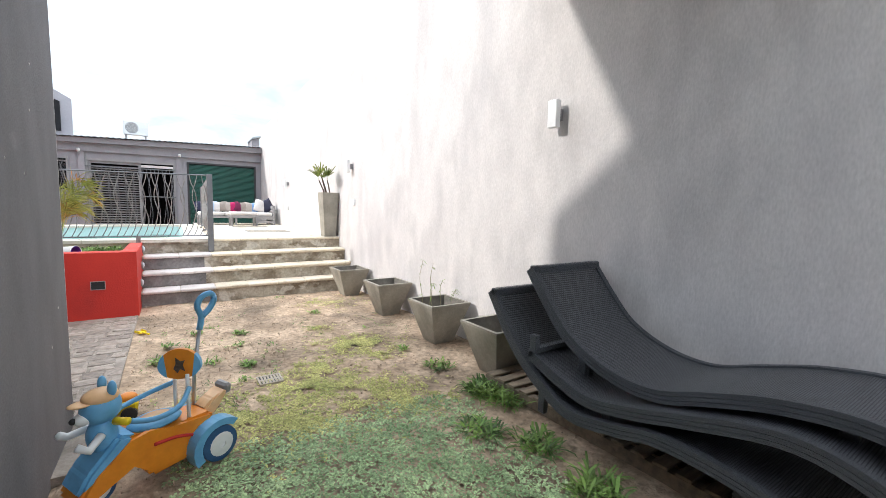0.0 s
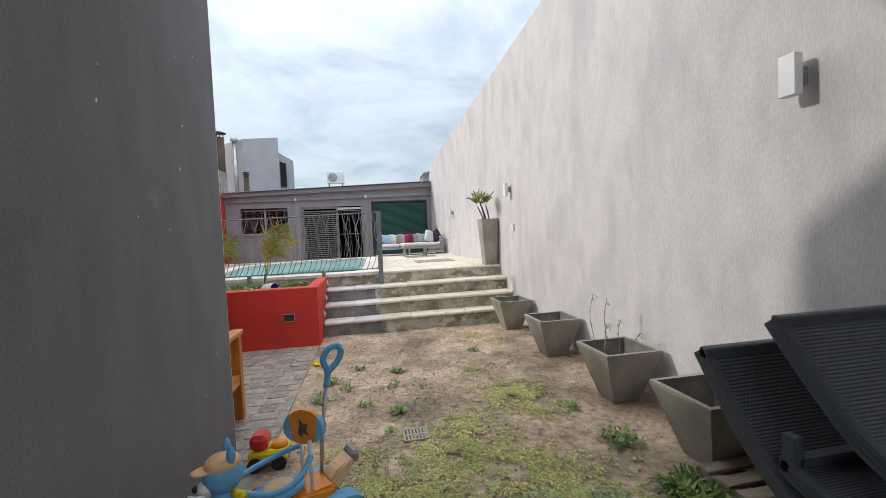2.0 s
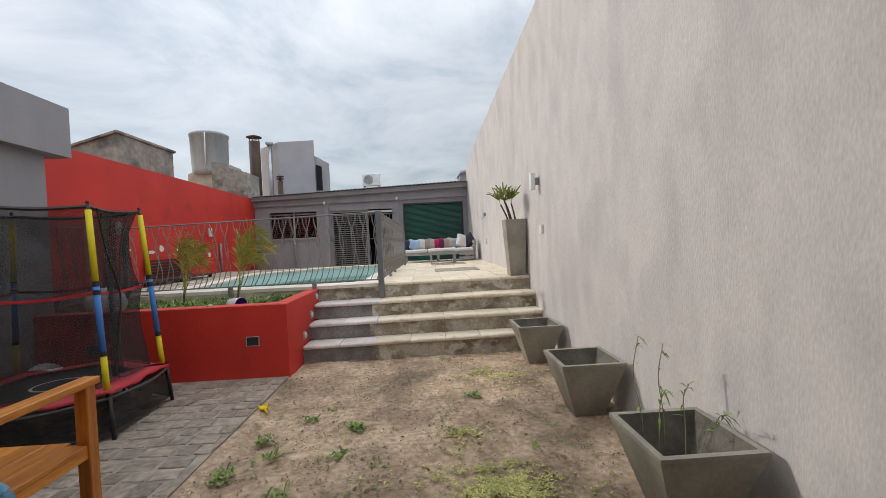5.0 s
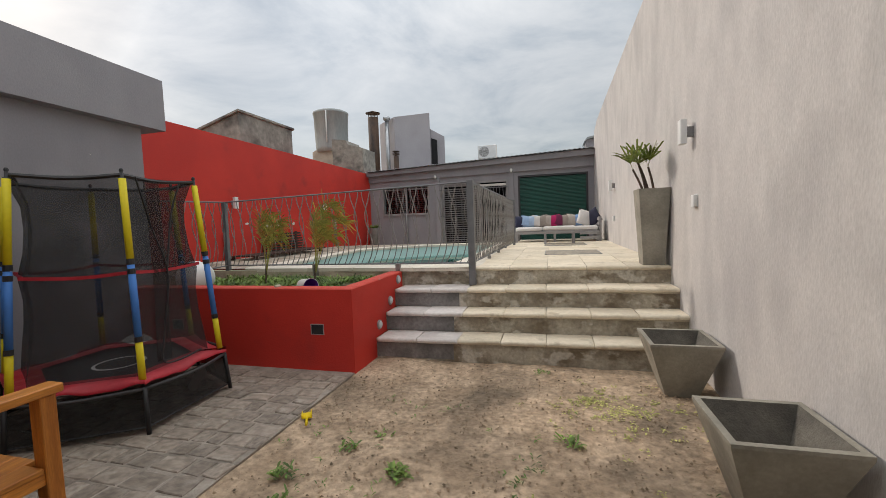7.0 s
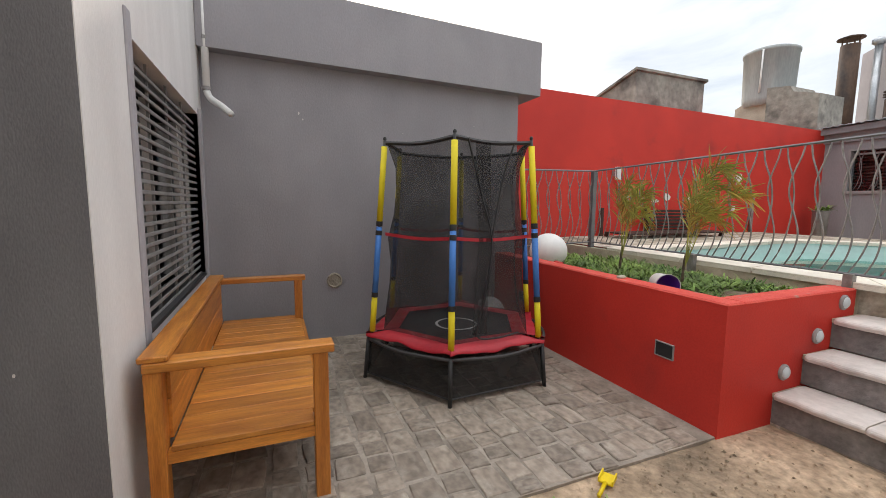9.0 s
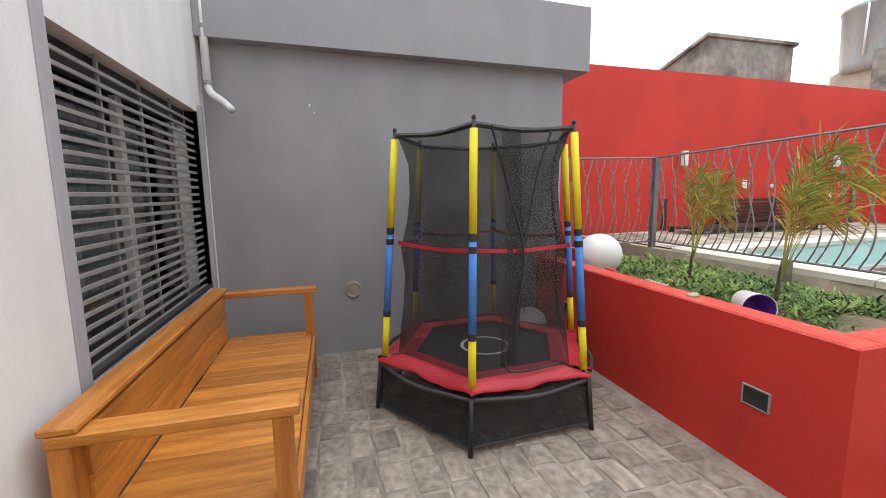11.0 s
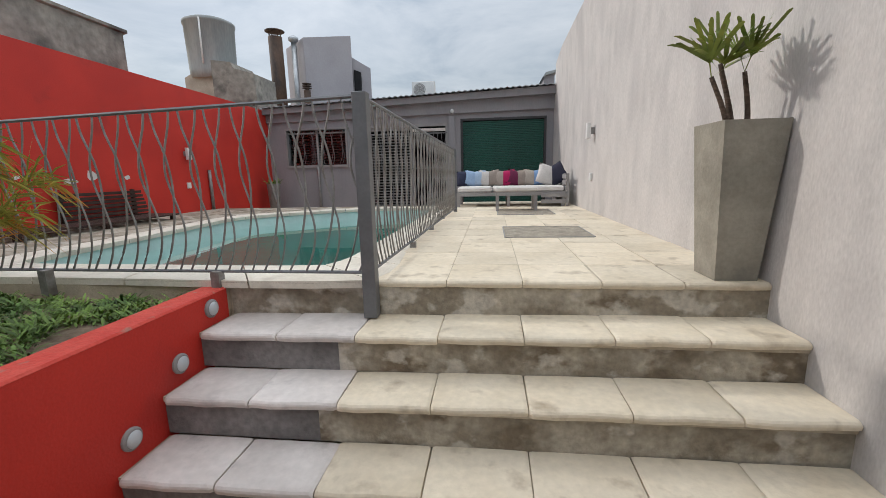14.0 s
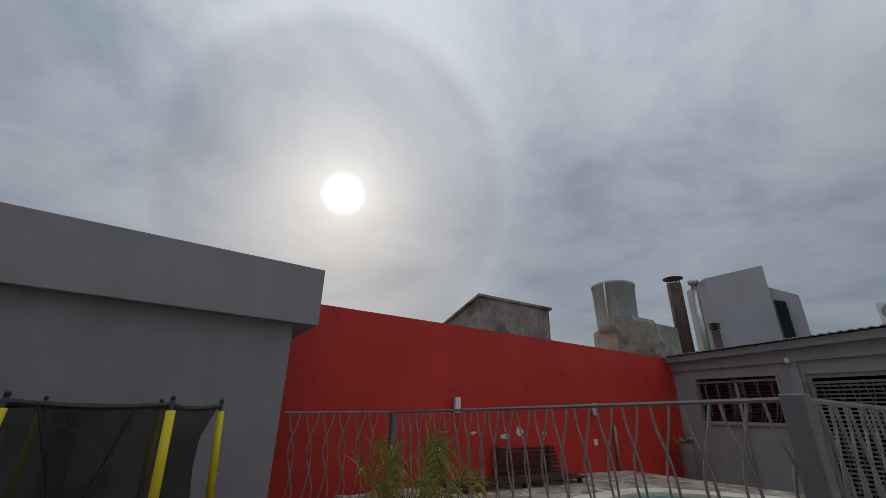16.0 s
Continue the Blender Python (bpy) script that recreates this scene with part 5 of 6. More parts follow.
lounger(2.57, 3.315, [(-4.81, 1.166), (-5.0, 0.93), (-5.18, 0.75), (-5.45, 0.63), (-5.73, 0.605), (-6.0, 0.69), (-6.29, 0.775), (-6.6, 0.80), (-6.95, 0.70), (-7.2, 0.52)],
        "black woven curved sun lounger on top of the stack", ((2.7, -5.2, 0.45, 0.70), (2.7, -6.5, 0.66, 0.76)))
low_l = lounger(2.45, 3.07, [(-4.53, 0.962), (-4.72, 0.70), (-4.9, 0.52), (-5.1, 0.39), (-5.31, 0.32), (-5.6, 0.37), (-5.87, 0.43), (-6.3, 0.40), (-6.7, 0.27), (-7.0, 0.2)],
                "black woven curved sun lounger at the bottom of the stack", ((2.62, -4.93, 0.105, 0.46), (2.97, -4.93, 0.105, 0.46), (2.55, -6.2, 0.105, 0.36), (2.97, -6.2, 0.105, 0.36)))
mid_l = lounger(2.46, 3.08, [(-4.93, 0.60), (-5.2, 0.50), (-5.42, 0.456), (-5.7, 0.51), (-5.94, 0.58), (-6.34, 0.68), (-6.63, 0.63), (-6.95, 0.45), (-7.1, 0.35)],
                "black woven sun lounger with its back folded away in the stack", ((2.485, -4.95, 0.52, 0.71), (2.72, -5.22, 0.44, 0.64), (2.55, -5.5, 0.3, 0.44), (2.97, -5.5, 0.3, 0.44)))
part("cross_bar", boxes((2.49, 3.05, -4.98, -4.93, 0.585, 0.62)), M_RATRAIL, mid_l, "bar across the frame")

# ---- ride-on toy ----
toy = thing("ride_on_toy", (0, 0, 0), "orange and sky blue plastic ride-on trike with a push handle", "toy trike")


def tpart(name, bm, material, parent, label="", smooth=True):
    return part(name, bm, material, parent, label, smooth)


bm = bmesh.new()
prism(bm, [(-0.27, 0.30), (-0.29, 0.14), (-0.2, 0.075), (0.07, 0.06), (0.1, 0.12), (0.15, 0.2), (0.36, 0.05), (0.41, 0.1), (0.31, 0.2), (0.17, 0.34), (0.08, 0.31), (-0.05, 0.3)], "y", -0.11, 0.11)
bmesh.ops.bevel(bm, geom=bm.edges[:], offset=0.02, segments=2, affect="EDGES")
body = tpart("body", bm, M_TOYORANGE, toy, "orange moulded body", False)
for y in (-0.111, 0.111):
    bm = bmesh.new()
    tube(bm, curve_pts([(-0.2, y, 0.16), (-0.15, y, 0.2), (-0.05, y, 0.235), (0.06, y, 0.245)], 4), 0.011, 5)
    tpart("sticker", bm, M_TOYRED, body, "dark red curved sticker")
bm = bmesh.new()
prism(bm, [(0.17, 0.33), (0.26, 0.36), (0.4, 0.22), (0.45, 0.13), (0.4, 0.14), (0.3, 0.24)], "y", -0.1, 0.1)
bmesh.ops.bevel(bm, geom=bm.edges[:], offset=0.018, segments=2, affect="EDGES")
tpart("front_fairing", bm, M_TOYBLUE, body, "sky blue front fairing", False).location.x = -0.05
for y in (-0.16, 0.16):
    bm = bmesh.new()
    lathe(bm, [(0.07, -0.028), (0.105, -0.022), (0.108, 0.0), (0.105, 0.022), (0.07, 0.028)], (0, 0, 0), 24)
    bmesh.ops.transform(bm, matrix=pose(-0.27, y, 0.108, 90), verts=bm.verts)
    wh = tpart("wheel", bm, M_TYRE, toy, "dark blue plastic tyre", False)
    bm = bmesh.new()
    lathe(bm, [(0.072, -0.032), (0.06, -0.036), (0.02, -0.04), (0.02, 0.04), (0.06, 0.036), (0.072, 0.032)], (0, 0, 0), 18)
    bmesh.ops.transform(bm, matrix=pose(-0.27, y, 0.108, 90), verts=bm.verts)
    tpart("hub", bm, M_WHITE, wh, "white hub", False)
    bm = bmesh.new()
    arc = [(-0.27 + 0.165 * math.cos(a), 0.108 + 0.155 * math.sin(a)) for a in np.linspace(-0.55, 2.3, 12)]
    arc2 = [(-0.27 + 0.115 * math.cos(a), 0.108 + 0.115 * math.sin(a)) for a in np.linspace(2.3, -0.55, 12)]
    prism(bm, arc + arc2, "y", y - (0.06 if y > 0 else 0.03), y + (0.03 if y > 0 else 0.06))
    tpart("mudguard", bm, M_TOYBLUE, toy, "sky blue mudguard", False)
bm = bmesh.new()
lathe(bm, [(0.06, -0.025), (0.088, -0.02), (0.09, 0.0), (0.088, 0.02), (0.06, 0.025)], (0, 0, 0), 24)
bmesh.ops.transform(bm, matrix=pose(0.29, 0, 0.09, 90), verts=bm.verts)
wh = tpart("wheel", bm, M_TYRE, toy, "dark blue front tyre", False)
bm = bmesh.new()
lathe(bm, [(0.062, -0.03), (0.02, -0.035), (0.02, 0.035), (0.062, 0.03)], (0, 0, 0), 18)
bmesh.ops.transform(bm, matrix=pose(0.29, 0, 0.09, 90), verts=bm.verts)
tpart("hub", bm, M_WHITE, wh, "white hub", False)
bm = bmesh.new()
ball(bm, (0.0, 0, 0.33), 0.12, (1.15, 0.85, 0.28), 20, 10)
tpart("seat", bm, M_TOYBLUE, toy, "sky blue moulded seat")
tpart("seat_pad", ball(bmesh.new(), (0.0, 0, 0.352), 0.075, (1.1, 0.8, 0.22), 16, 8), M_PEACH, toy, "pale orange seat pad")
# backrest: round board with blue sides on two struts
bm = bmesh.new()
disc = [(0.112 * math.cos(a), 0.6 + 0.105 * math.sin(a) * (1 if math.sin(a) > 0 else 0.75)) for a in np.linspace(0, 2 * math.pi, 28)[:-1]]
prism(bm, disc, "x", -0.16, -0.135)
TWIST = Matrix.Translation((-0.147, 0, 0)) @ pose(0, 0, 0, 0, 0, 42) @ Matrix.Translation((0.147, 0, 0))
bmesh.ops.transform(bm, matrix=TWIST, verts=bm.verts)
back = tpart("backrest", bm, M_TOYORANGE, toy, "round orange backrest", False)
for s in (-1, 1):
    bm = bmesh.new()
    seg = [(s * 0.114 * math.cos(a), 0.6 + 0.107 * math.sin(a) * (1 if math.sin(a) > 0 else 0.75)) for a in np.linspace(-0.95, 0.75, 12)]
    prism(bm, seg, "x", -0.164, -0.131)
    bmesh.ops.transform(bm, matrix=TWIST, verts=bm.verts)
    tpart("blue_side", bm, M_TOYBLUE, back, "sky blue side panel", False)
    part("strut", tube(bmesh.new(), [(-0.15, s * 0.07, 0.28), (-0.147, s * 0.07, 0.56)], 0.011, 8), M_WHITE, toy, "white strut", True)
bm = prism(bmesh.new(), [(-0.03, 0.585), (-0.01, 0.56), (0.005, 0.585), (0.03, 0.57), (0.018, 0.605), (0.03, 0.635), (0.005, 0.63), (-0.02, 0.655), (-0.018, 0.62)], "x", -0.134, -0.129)
bmesh.ops.transform(bm, matrix=TWIST, verts=bm.verts)
part("print", bm, M_STEM, back, "small dark printed patch")
for s in (-1, 1):
    bm = bmesh.new()
    tube(bm, curve_pts([(0.2, s * 0.06, 0.43), (0.08, s * 0.15, 0.41), (-0.05, s * 0.16, 0.43), (-0.15, s * 0.08, 0.48)], 5), 0.015, 8)
    part("safety_bar", bm, M_TOYBLUE, toy, "sky blue safety bar", True)
    part("grip", tube(bmesh.new(), [(0.215, s * 0.07, 0.44), (0.185, s * 0.14, 0.445)], 0.02, 8), M_TOYYELLOW, toy, "yellow grip", True)
# plain animal-shaped front: head, cap and trunk as rounded shapes
fig = part("front_figure", ball(ball(bmesh.new(), (0.3, 0, 0.36), 0.085, (0.8, 0.9, 1.15), 16, 10), (0.3, 0, 0.51), 0.085, (1.05, 0.95, 1.05), 18, 12), M_TOYBLUE, toy, "plain rounded blue front figure", True)
fig.location.x = -0.055
part("cap", ball(ball(bmesh.new(), (0.3, 0, 0.565), 0.08, (1, 0.95, 0.55), 16, 8), (0.38, 0, 0.553), 0.055, (1, 0.9, 0.16), 14, 6), M_PEACH, fig, "pale orange cap with a peak", True)
for s in (-1, 1):
    part("cap_ear", ball(bmesh.new(), (0.27, s * 0.055, 0.61), 0.035, (0.6, 0.6, 1.2), 10, 8), M_TOYBLUE, fig, "", True)
    part("arm", tube(bmesh.new(), [(0.33, s * 0.07, 0.39), (0.4, s * 0.12, 0.36), (0.44, s * 0.1, 0.39)], 0.02, 8), M_WHITE, fig, "white arm", True)
part("muzzle", ball(bmesh.new(), (0.375, 0, 0.475), 0.04, (1, 1.1, 0.8), 12, 8), M_WHITE, fig, "white muzzle", True)
part("muzzle_tip", ball(bmesh.new(), (0.415, 0, 0.48), 0.016, (1, 1, 1), 10, 6), M_BLACK, fig, "", True)
bm = bmesh.new()
tube(bm, [(-0.24, -0.06, 0.2), (-0.26, -0.06, 0.5), (-0.3, -0.06, 0.78)], 0.011, 8)
stick = part("push_rod", bm, M_ZINC, toy, "steel push rod", True)
part("rod_collar", tube(bmesh.new(), [(-0.263, -0.06, 0.53), (-0.27, -0.06, 0.575)], 0.02, 10), M_TOYRED, stick, "red collar", True)
bm = bmesh.new()
tube(bm, curve_pts([(-0.3, -0.06, 0.77), (-0.313, -0.06, 0.85), (-0.292, -0.062, 0.92), (-0.318, -0.06, 0.975), (-0.372, -0.058, 0.99), (-0.398, -0.06, 0.955), (-0.375, -0.062, 0.9), (-0.318, -0.06, 0.85)], 5), 0.019, 8)
part("push_handle", bm, M_TOYBLUE, stick, "sky blue looped handle", True)
bm = bmesh.new()
prism(bm, [(-0.24, 0.3), (-0.3, 0.345), (-0.37, 0.37), (-0.41, 0.39), (-0.39, 0.34), (-0.34, 0.29), (-0.28, 0.22)], "y", -0.06, 0.06)
bmesh.ops.bevel(bm, geom=bm.edges[:], offset=0.012, segments=2, affect="EDGES")
part("tail_fin", bm, M_PEACH, toy, "pale orange rear fin")
part("fin_tip", boxes((-0.43, -0.38, -0.062, 0.062, 0.345, 0.41), bevel=0.015), M_GREYSLAT, toy, "grey fin tip")
toy.matrix_basis = pose(0.29, -4.15, 0.0, 0, 0, 207)

truck = thing("toy_truck", (0.06, -3.25, 0.0), "red and yellow plastic toy truck on the soil", "toy truck")
bm = boxes((-0.1, 0.16, -3.34, -3.16, 0.05, 0.13), bevel=0.015)
part("chassis", bm, M_TOYYELLOW, truck, "yellow tray")
part("cab", boxes((-0.09, 0.03, -3.33, -3.17, 0.13, 0.24), bevel=0.03), M_TOYRED, truck, "red cab")
part("load", ball(bmesh.new(), (0.1, -3.25, 0.14), 0.06, (1, 1, 0.6), 12, 8), M_TOYORANGE, truck, "orange load", True)
for x in (-0.05, 0.11):
    for y in (-3.345, -3.155):
        bm = bmesh.new()
        lathe(bm, [(0.05, -0.015), (0.05, 0.015)], (0, 0, 0), 16)
        bmesh.ops.transform(bm, matrix=pose(x, y, 0.05, 90), verts=bm.verts)
        part("wheel", bm, M_BLACK, truck)
shov = thing("toy_shovel", (0.07, -0.98, 0.0), "yellow plastic toy shovel lying on the soil", "toy shovel")
bm = bmesh.new()
box(bm, -0.05, 0.05, -0.06, 0.06, 0.0, 0.012, 0.003)
box(bm, -0.05, -0.04, -0.06, 0.06, 0.012, 0.03)
box(bm, 0.04, 0.05, -0.06, 0.06, 0.012, 0.03)
bmesh.ops.transform(bm, matrix=pose(0.06, -0.94, 0.008, 0, 0, 32) @ Matrix.Diagonal((0.8, 0.8, 1, 1)), verts=bm.verts)
part("blade", bm, M_TOYYELLOW, shov)
part("handle", tube(bmesh.new(), [(0.085, -0.98, 0.018), (0.15, -1.085, 0.018)], 0.011, 8), M_TOYYELLOW, shov, "", True)

# ---- things in the planter and on the paving ----
for c, r, lab in (((-2.46, 0.5, 0.945), 0.225, "large white plastic globe lamp standing in the planter"), ((-2.66, -0.19, 0.2), 0.19, "white plastic globe lamp standing on the paving")):
    g = thing("globe_lamp", (c[0], c[1], c[2] - r), lab, "globe lamp", "globe lamps")
    part("globe", ball(bmesh.new(), c, r, (1, 1, 0.97), 32, 20), M_WHITE, g, "", True)
    bm = bmesh.new()
    lathe(bm, [(0.07, 0), (0.07, 0.035), (0.06, 0.04)], (c[0], c[1], c[2] - r - 0.012), 16)
    part("base", bm, M_BLACK, g)
bk = thing("paint_bucket", (-0.75, 0.4, 0.8), "white bucket with a purple inside lying in the planter", "bucket")
bm = bmesh.new()
prof = [(0.085, 0.0), (0.105, 0.21), (0.11, 0.215), (0.11, 0.2)]
rings_ = [[bm.verts.new((r * math.cos(a), r * math.sin(a), z)) for a in np.linspace(0, 2 * math.pi, 25)[:-1]] for r, z in prof]
for a, b in zip(rings_, rings_[1:]):
    ring_faces(bm, a, b)
bm.faces.new(rings_[0])
mb = pose(-0.83, 0.42, 0.865, 90, 0, 62) @ Matrix.Diagonal((0.9, 0.9, 0.9, 1))
bmesh.ops.transform(bm, matrix=mb, verts=bm.verts)
part("shell", bm, M_WHITE, bk, "white outer wall", True)
bm = bmesh.new()
rings_ = [[bm.verts.new((r * math.cos(a), r * math.sin(a), z)) for a in np.linspace(0, 2 * math.pi, 25)[:-1]] for r, z in ((0.102, 0.212), (0.082, 0.012))]
ring_faces(bm, *rings_)
bm.faces.new(rings_[1])
bmesh.ops.transform(bm, matrix=mb, verts=bm.verts)
part("lining", bm, M_PURPLE, bk, "purple inside", True)
bm = bmesh.new()
prism(bm, [(-0.08, 0), (0.08, 0), (0.05, 0.05), (-0.03, 0.06)], "y", -0.025, 0.025)
bmesh.ops.transform(bm, matrix=pose(-2.02, 0.3, 0.83, 0, 0, 20), verts=bm.verts)
solid("toy_car", bm, M_TOYRED, "small red toy car lying in the planter", "toy car")
for x, y, z, s in ((-0.5, 0.3, 0.83, 0.03), (-0.46, 0.33, 0.83, 0.025), (-0.95, 0.13, PZ + 0.008, 0.035)):
    bm = bmesh.new()
    bmesh.ops.create_icosphere(bm, subdivisions=2, radius=s)
    for v in bm.verts:
        v.co *= 1 + 0.3 * noise.noise(v.co * 40 + Vector((x, y, 0)) * 9)
        v.co = Vector((x + v.co.x, y + v.co.y * 1.3, z + v.co.z * 0.5))
    solid("rubble_lump", bm, M_BEIGE, "pale lump of rubble on the planter", "rubble", group="rubble lumps")
o = boxes((-1.75, -1.5, 0.45, 0.462, 0.822, 0.832))
solid("white_stick", o, M_WHITE, "thin white stick lying on the planter soil", "stick")

# two young feathery palms
random.seed(11)
for bx, by, hh, lean, nfr in ((-1.68, 0.86, 0.88, 0.1, 13), (-0.93, 0.84, 1.04, 0.22, 15)):
    pl = thing("young_palm", (bx, by, 0.8), "young feathery palm with wind-blown yellowing fronds in the planter", "palm", "palms in the planter")
    off = Vector((bx, by, 0.8))
    top = off + Vector((0.02, 0, 0.28))
    part("stem", tube(bmesh.new(), curve_pts([off, off + Vector((0.01, 0, 0.2)), top], 4), 0.014, 7, r1=0.008), M_STEM, pl, "", True)
    for f in range(nfr):
        az = random.uniform(0, 6.28)
        rows = []
        reach = random.uniform(0.05, 0.22)
        up = random.uniform(0.32, hh * 0.74)
        e = Vector((math.cos(az) * reach + lean * random.uniform(0.4, 1.2), math.sin(az) * reach * 0.8, up))
        rach = curve_pts([top - Vector((0, 0, 0.12)), top + e * 0.45 + Vector((0, 0, 0.08)), top + e, top + e + Vector((lean * 0.35 + 0.04, 0, -0.02))], 6)
        for i in range(len(rach) - 1):
            d = (rach[i + 1] - rach[i])
            w = d.cross(Vector((0, 1, 0.3))).normalized() * 0.0025
            rows.append([(rach[i] - off, w), (rach[i + 1] - off, w)])
        for i in range(5, len(rach), 1):
            d = (rach[i] - rach[i - 1]).normalized()
            for s in (-1, 1):
                for _ in range(random.choice((1, 1, 1, 2))):
                    ld = (d * random.uniform(0.7, 1.3) + s * d.cross(Vector((random.uniform(-0.4, 0.4), random.uniform(0.2, 1), 0.4))).normalized() * random.uniform(0.5, 1.1) + Vector((lean * 0.8, 0, 0.15))).normalized()
                    L = random.uniform(0.09, 0.24)
                    w = ld.cross(Vector((random.uniform(-1, 1), 1, 0.2))).normalized()
                    p = rach[i] - off
                    rows.append([(p, w * 0.002), (p + ld * L * 0.5, w * 0.0048), (p + ld * L + Vector((0, 0, -0.03)), w * 0.001)])
        o = new("frond", leaf_mesh("frond", rows, M_FROND))
        o.parent = pl


def tuft(rows, x, y, z, n, spread_, hgt, wid, flat=0.6):
    for _ in range(n):
        a, r = random.uniform(0, 6.28), spread_ * math.sqrt(random.random())
        p = Vector((x + r * math.cos(a), y + r * math.sin(a), z))
        az = random.uniform(0, 6.28)
        d = Vector((math.cos(az) * flat, math.sin(az) * flat, random.uniform(0.25, 1.0))).normalized()
        L = hgt * random.uniform(0.5, 1.2)
        w = d.cross(Vector((0, 0, 1))).normalized() * wid * random.uniform(0.6, 1.3)
        rows.append([(p, w * 0.3), (p + d * L * 0.5, w), (p + d * L * 0.85 + Vector((0, 0, -0.1 * L)), w * 0.7), (p + d * L - Vector((0, 0, 0.25 * L)), w * 0.1)])


random.seed(21)
rows = []
for _ in range(620):
    x, y = random.uniform(-2.75, -0.25), random.uniform(0.34, 1.46)
    dens = noise.noise((x * 1.6, y * 1.6, 4)) + 0.35 * (y - 0.55)
    if dens < -0.2 or (x > -1.2 and y < 0.5) or (x < -1.5 and y < 0.42):
        continue
    tall = random.choice((0.04, 0.06, 0.08, 0.125))
    tuft(rows, x, y, 0.8, 17, 0.075, tall, 0.0055 + 0.014 * tall, 1.1 if tall < 0.08 else 0.75)
tagged(new("planter_weeds", leaf_mesh("planter_weeds", rows, M_LEAF)), "low leafy green weeds covering the planter soil", "weeds", kind="stuff")

# bluish creeping cover, yellowed patches and single weeds in the yard
rows = []
for _ in range(17000):
    x, y = random.uniform(0.1, 2.45), random.uniform(-7.6, -3.75)
    edge = 0.5 * noise.noise((x * 1.7, y * 1.7, 9)) + 0.2 * noise.noise((x * 6, y * 6, 2))
    inside = min(x - 0.25, 2.25 - x, -4.25 - y + 0.25) + edge * 0.7
    if inside < 0.02 or (inside < 0.25 and random.random() > 0.5):
        continue
    tuft(rows, x, y, 0.0, 4, 0.025, 0.028, 0.007, 1.2)
tagged(new("ground_cover", leaf_mesh("ground_cover", rows, M_TURF)), "dense bluish green creeping ground cover on the soil", "ground cover", kind="stuff")
rows = []
PATCHES = [(2.12, -2.5, 0.42, 150), (1.95, -1.7, 0.18, 12), (2.25, -2.95, 0.22, 30), (1.35, -3.4, 0.45, 150), (1.75, -3.75, 0.4, 110), (0.8, -3.7, 0.35, 80), (2.6, -0.42, 0.45, 34), (2.3, -0.2, 0.3, 12), (1.15, -4.0, 0.5, 120), (2.0, -4.1, 0.35, 60), (0.5, -3.3, 0.25, 25), (1.6, -3.0, 0.3, 45)]
for x, y, r, n in PATCHES:
    for _ in range(n * 7):
        a, q = random.uniform(0, 6.28), r * abs(random.gauss(0, 0.6))
        gx, gy = x + q * math.cos(a) * 1.2, y + q * math.sin(a)
        if noise.noise((gx * 5, gy * 5, 3)) + 0.5 * noise.noise((gx * 14, gy * 14, 1)) > random.uniform(-0.35, 0.25):
            tuft(rows, gx, gy, 0.0, 6, 0.035, 0.03, 0.0065, 1.5)
tagged(new("yellow_grass", leaf_mesh("yellow_grass", rows, M_DRYLEAF)), "sparse yellowed grass patches on the soil", "grass", kind="stuff")
rows = []
WEEDS = [(0.99, -2.62, 60, 0.07), (2.6, -3.58, 90, 0.09), (2.52, -2.97, 26, 0.09), (0.26, -2.14, 24, 0.12), (2.6, -4.28, 190, 0.2), (2.2, -4.75, 90, 0.15), (2.4, -5.1, 90, 0.17), (1.075, -1.5, 34, 0.1), (2.12, -0.94, 26, 0.09), (0.62, -1.27, 20, 0.08),
         (0.35, -1.63, 24, 0.09), (0.8, -1.1, 14, 0.06), (1.0, -1.95, 16, 0.08), (0.7, -2.4, 18, 0.1), (2.35, -5.6, 110, 0.19), (2.66, -4.5, 110, 0.2), (1.9, 0.35, 14, 0.06), (0.5, -1.9, 16, 0.1), (0.9, -3.0, 16, 0.07), (1.3, -2.1, 8, 0.05), (2.5, -2.0, 10, 0.06)]
for x, y, n, h in WEEDS:
    tuft(rows, x, y, 0.0, int(n * 1.5), 0.07 if n < 80 else 0.14, h * 0.85, 0.0085, 0.9)
for _ in range(620):
    x, y = random.uniform(0.1, 3.0), random.uniform(-4.2, -0.4)
    if noise.noise((x * 2, y * 2, 7)) + 0.6 * noise.noise((x * 6, y * 6, 4)) > (0.08 if x < 1.4 else 0.3):
        tuft(rows, x, y, 0.0, 4, 0.03, 0.04, 0.005, 1.3)
tagged(new("yard_weeds", leaf_mesh("yard_weeds", rows, M_LEAF)), "scattered small green weeds on the soil", "weeds", kind="stuff")
# crumbs of soil and pebbles
pv, pf = [], []
for _ in range(4500):
    x, y, s = random.uniform(0.05, 3.3), random.uniform(-7, 0.5), random.uniform(0.004, 0.012)
    b = len(pv)
    pv += [(x - s, y, 0.0), (x, y - s, 0.0), (x + s, y, 0.0), (x, y + s, 0.0), (x, y, s * 1.1)]
    pf += [(b, b + 1, b + 4), (b + 1, b + 2, b + 4), (b + 2, b + 3, b + 4), (b + 3, b, b + 4)]
pm = bpy.data.meshes.new("pebbles")
pm.from_pydata(pv, [], pf)
pm.materials.append(M_SOIL)
tagged(new("pebbles", pm), "soil crumbs and small pebbles strewn over the yard", "pebbles", kind="stuff")

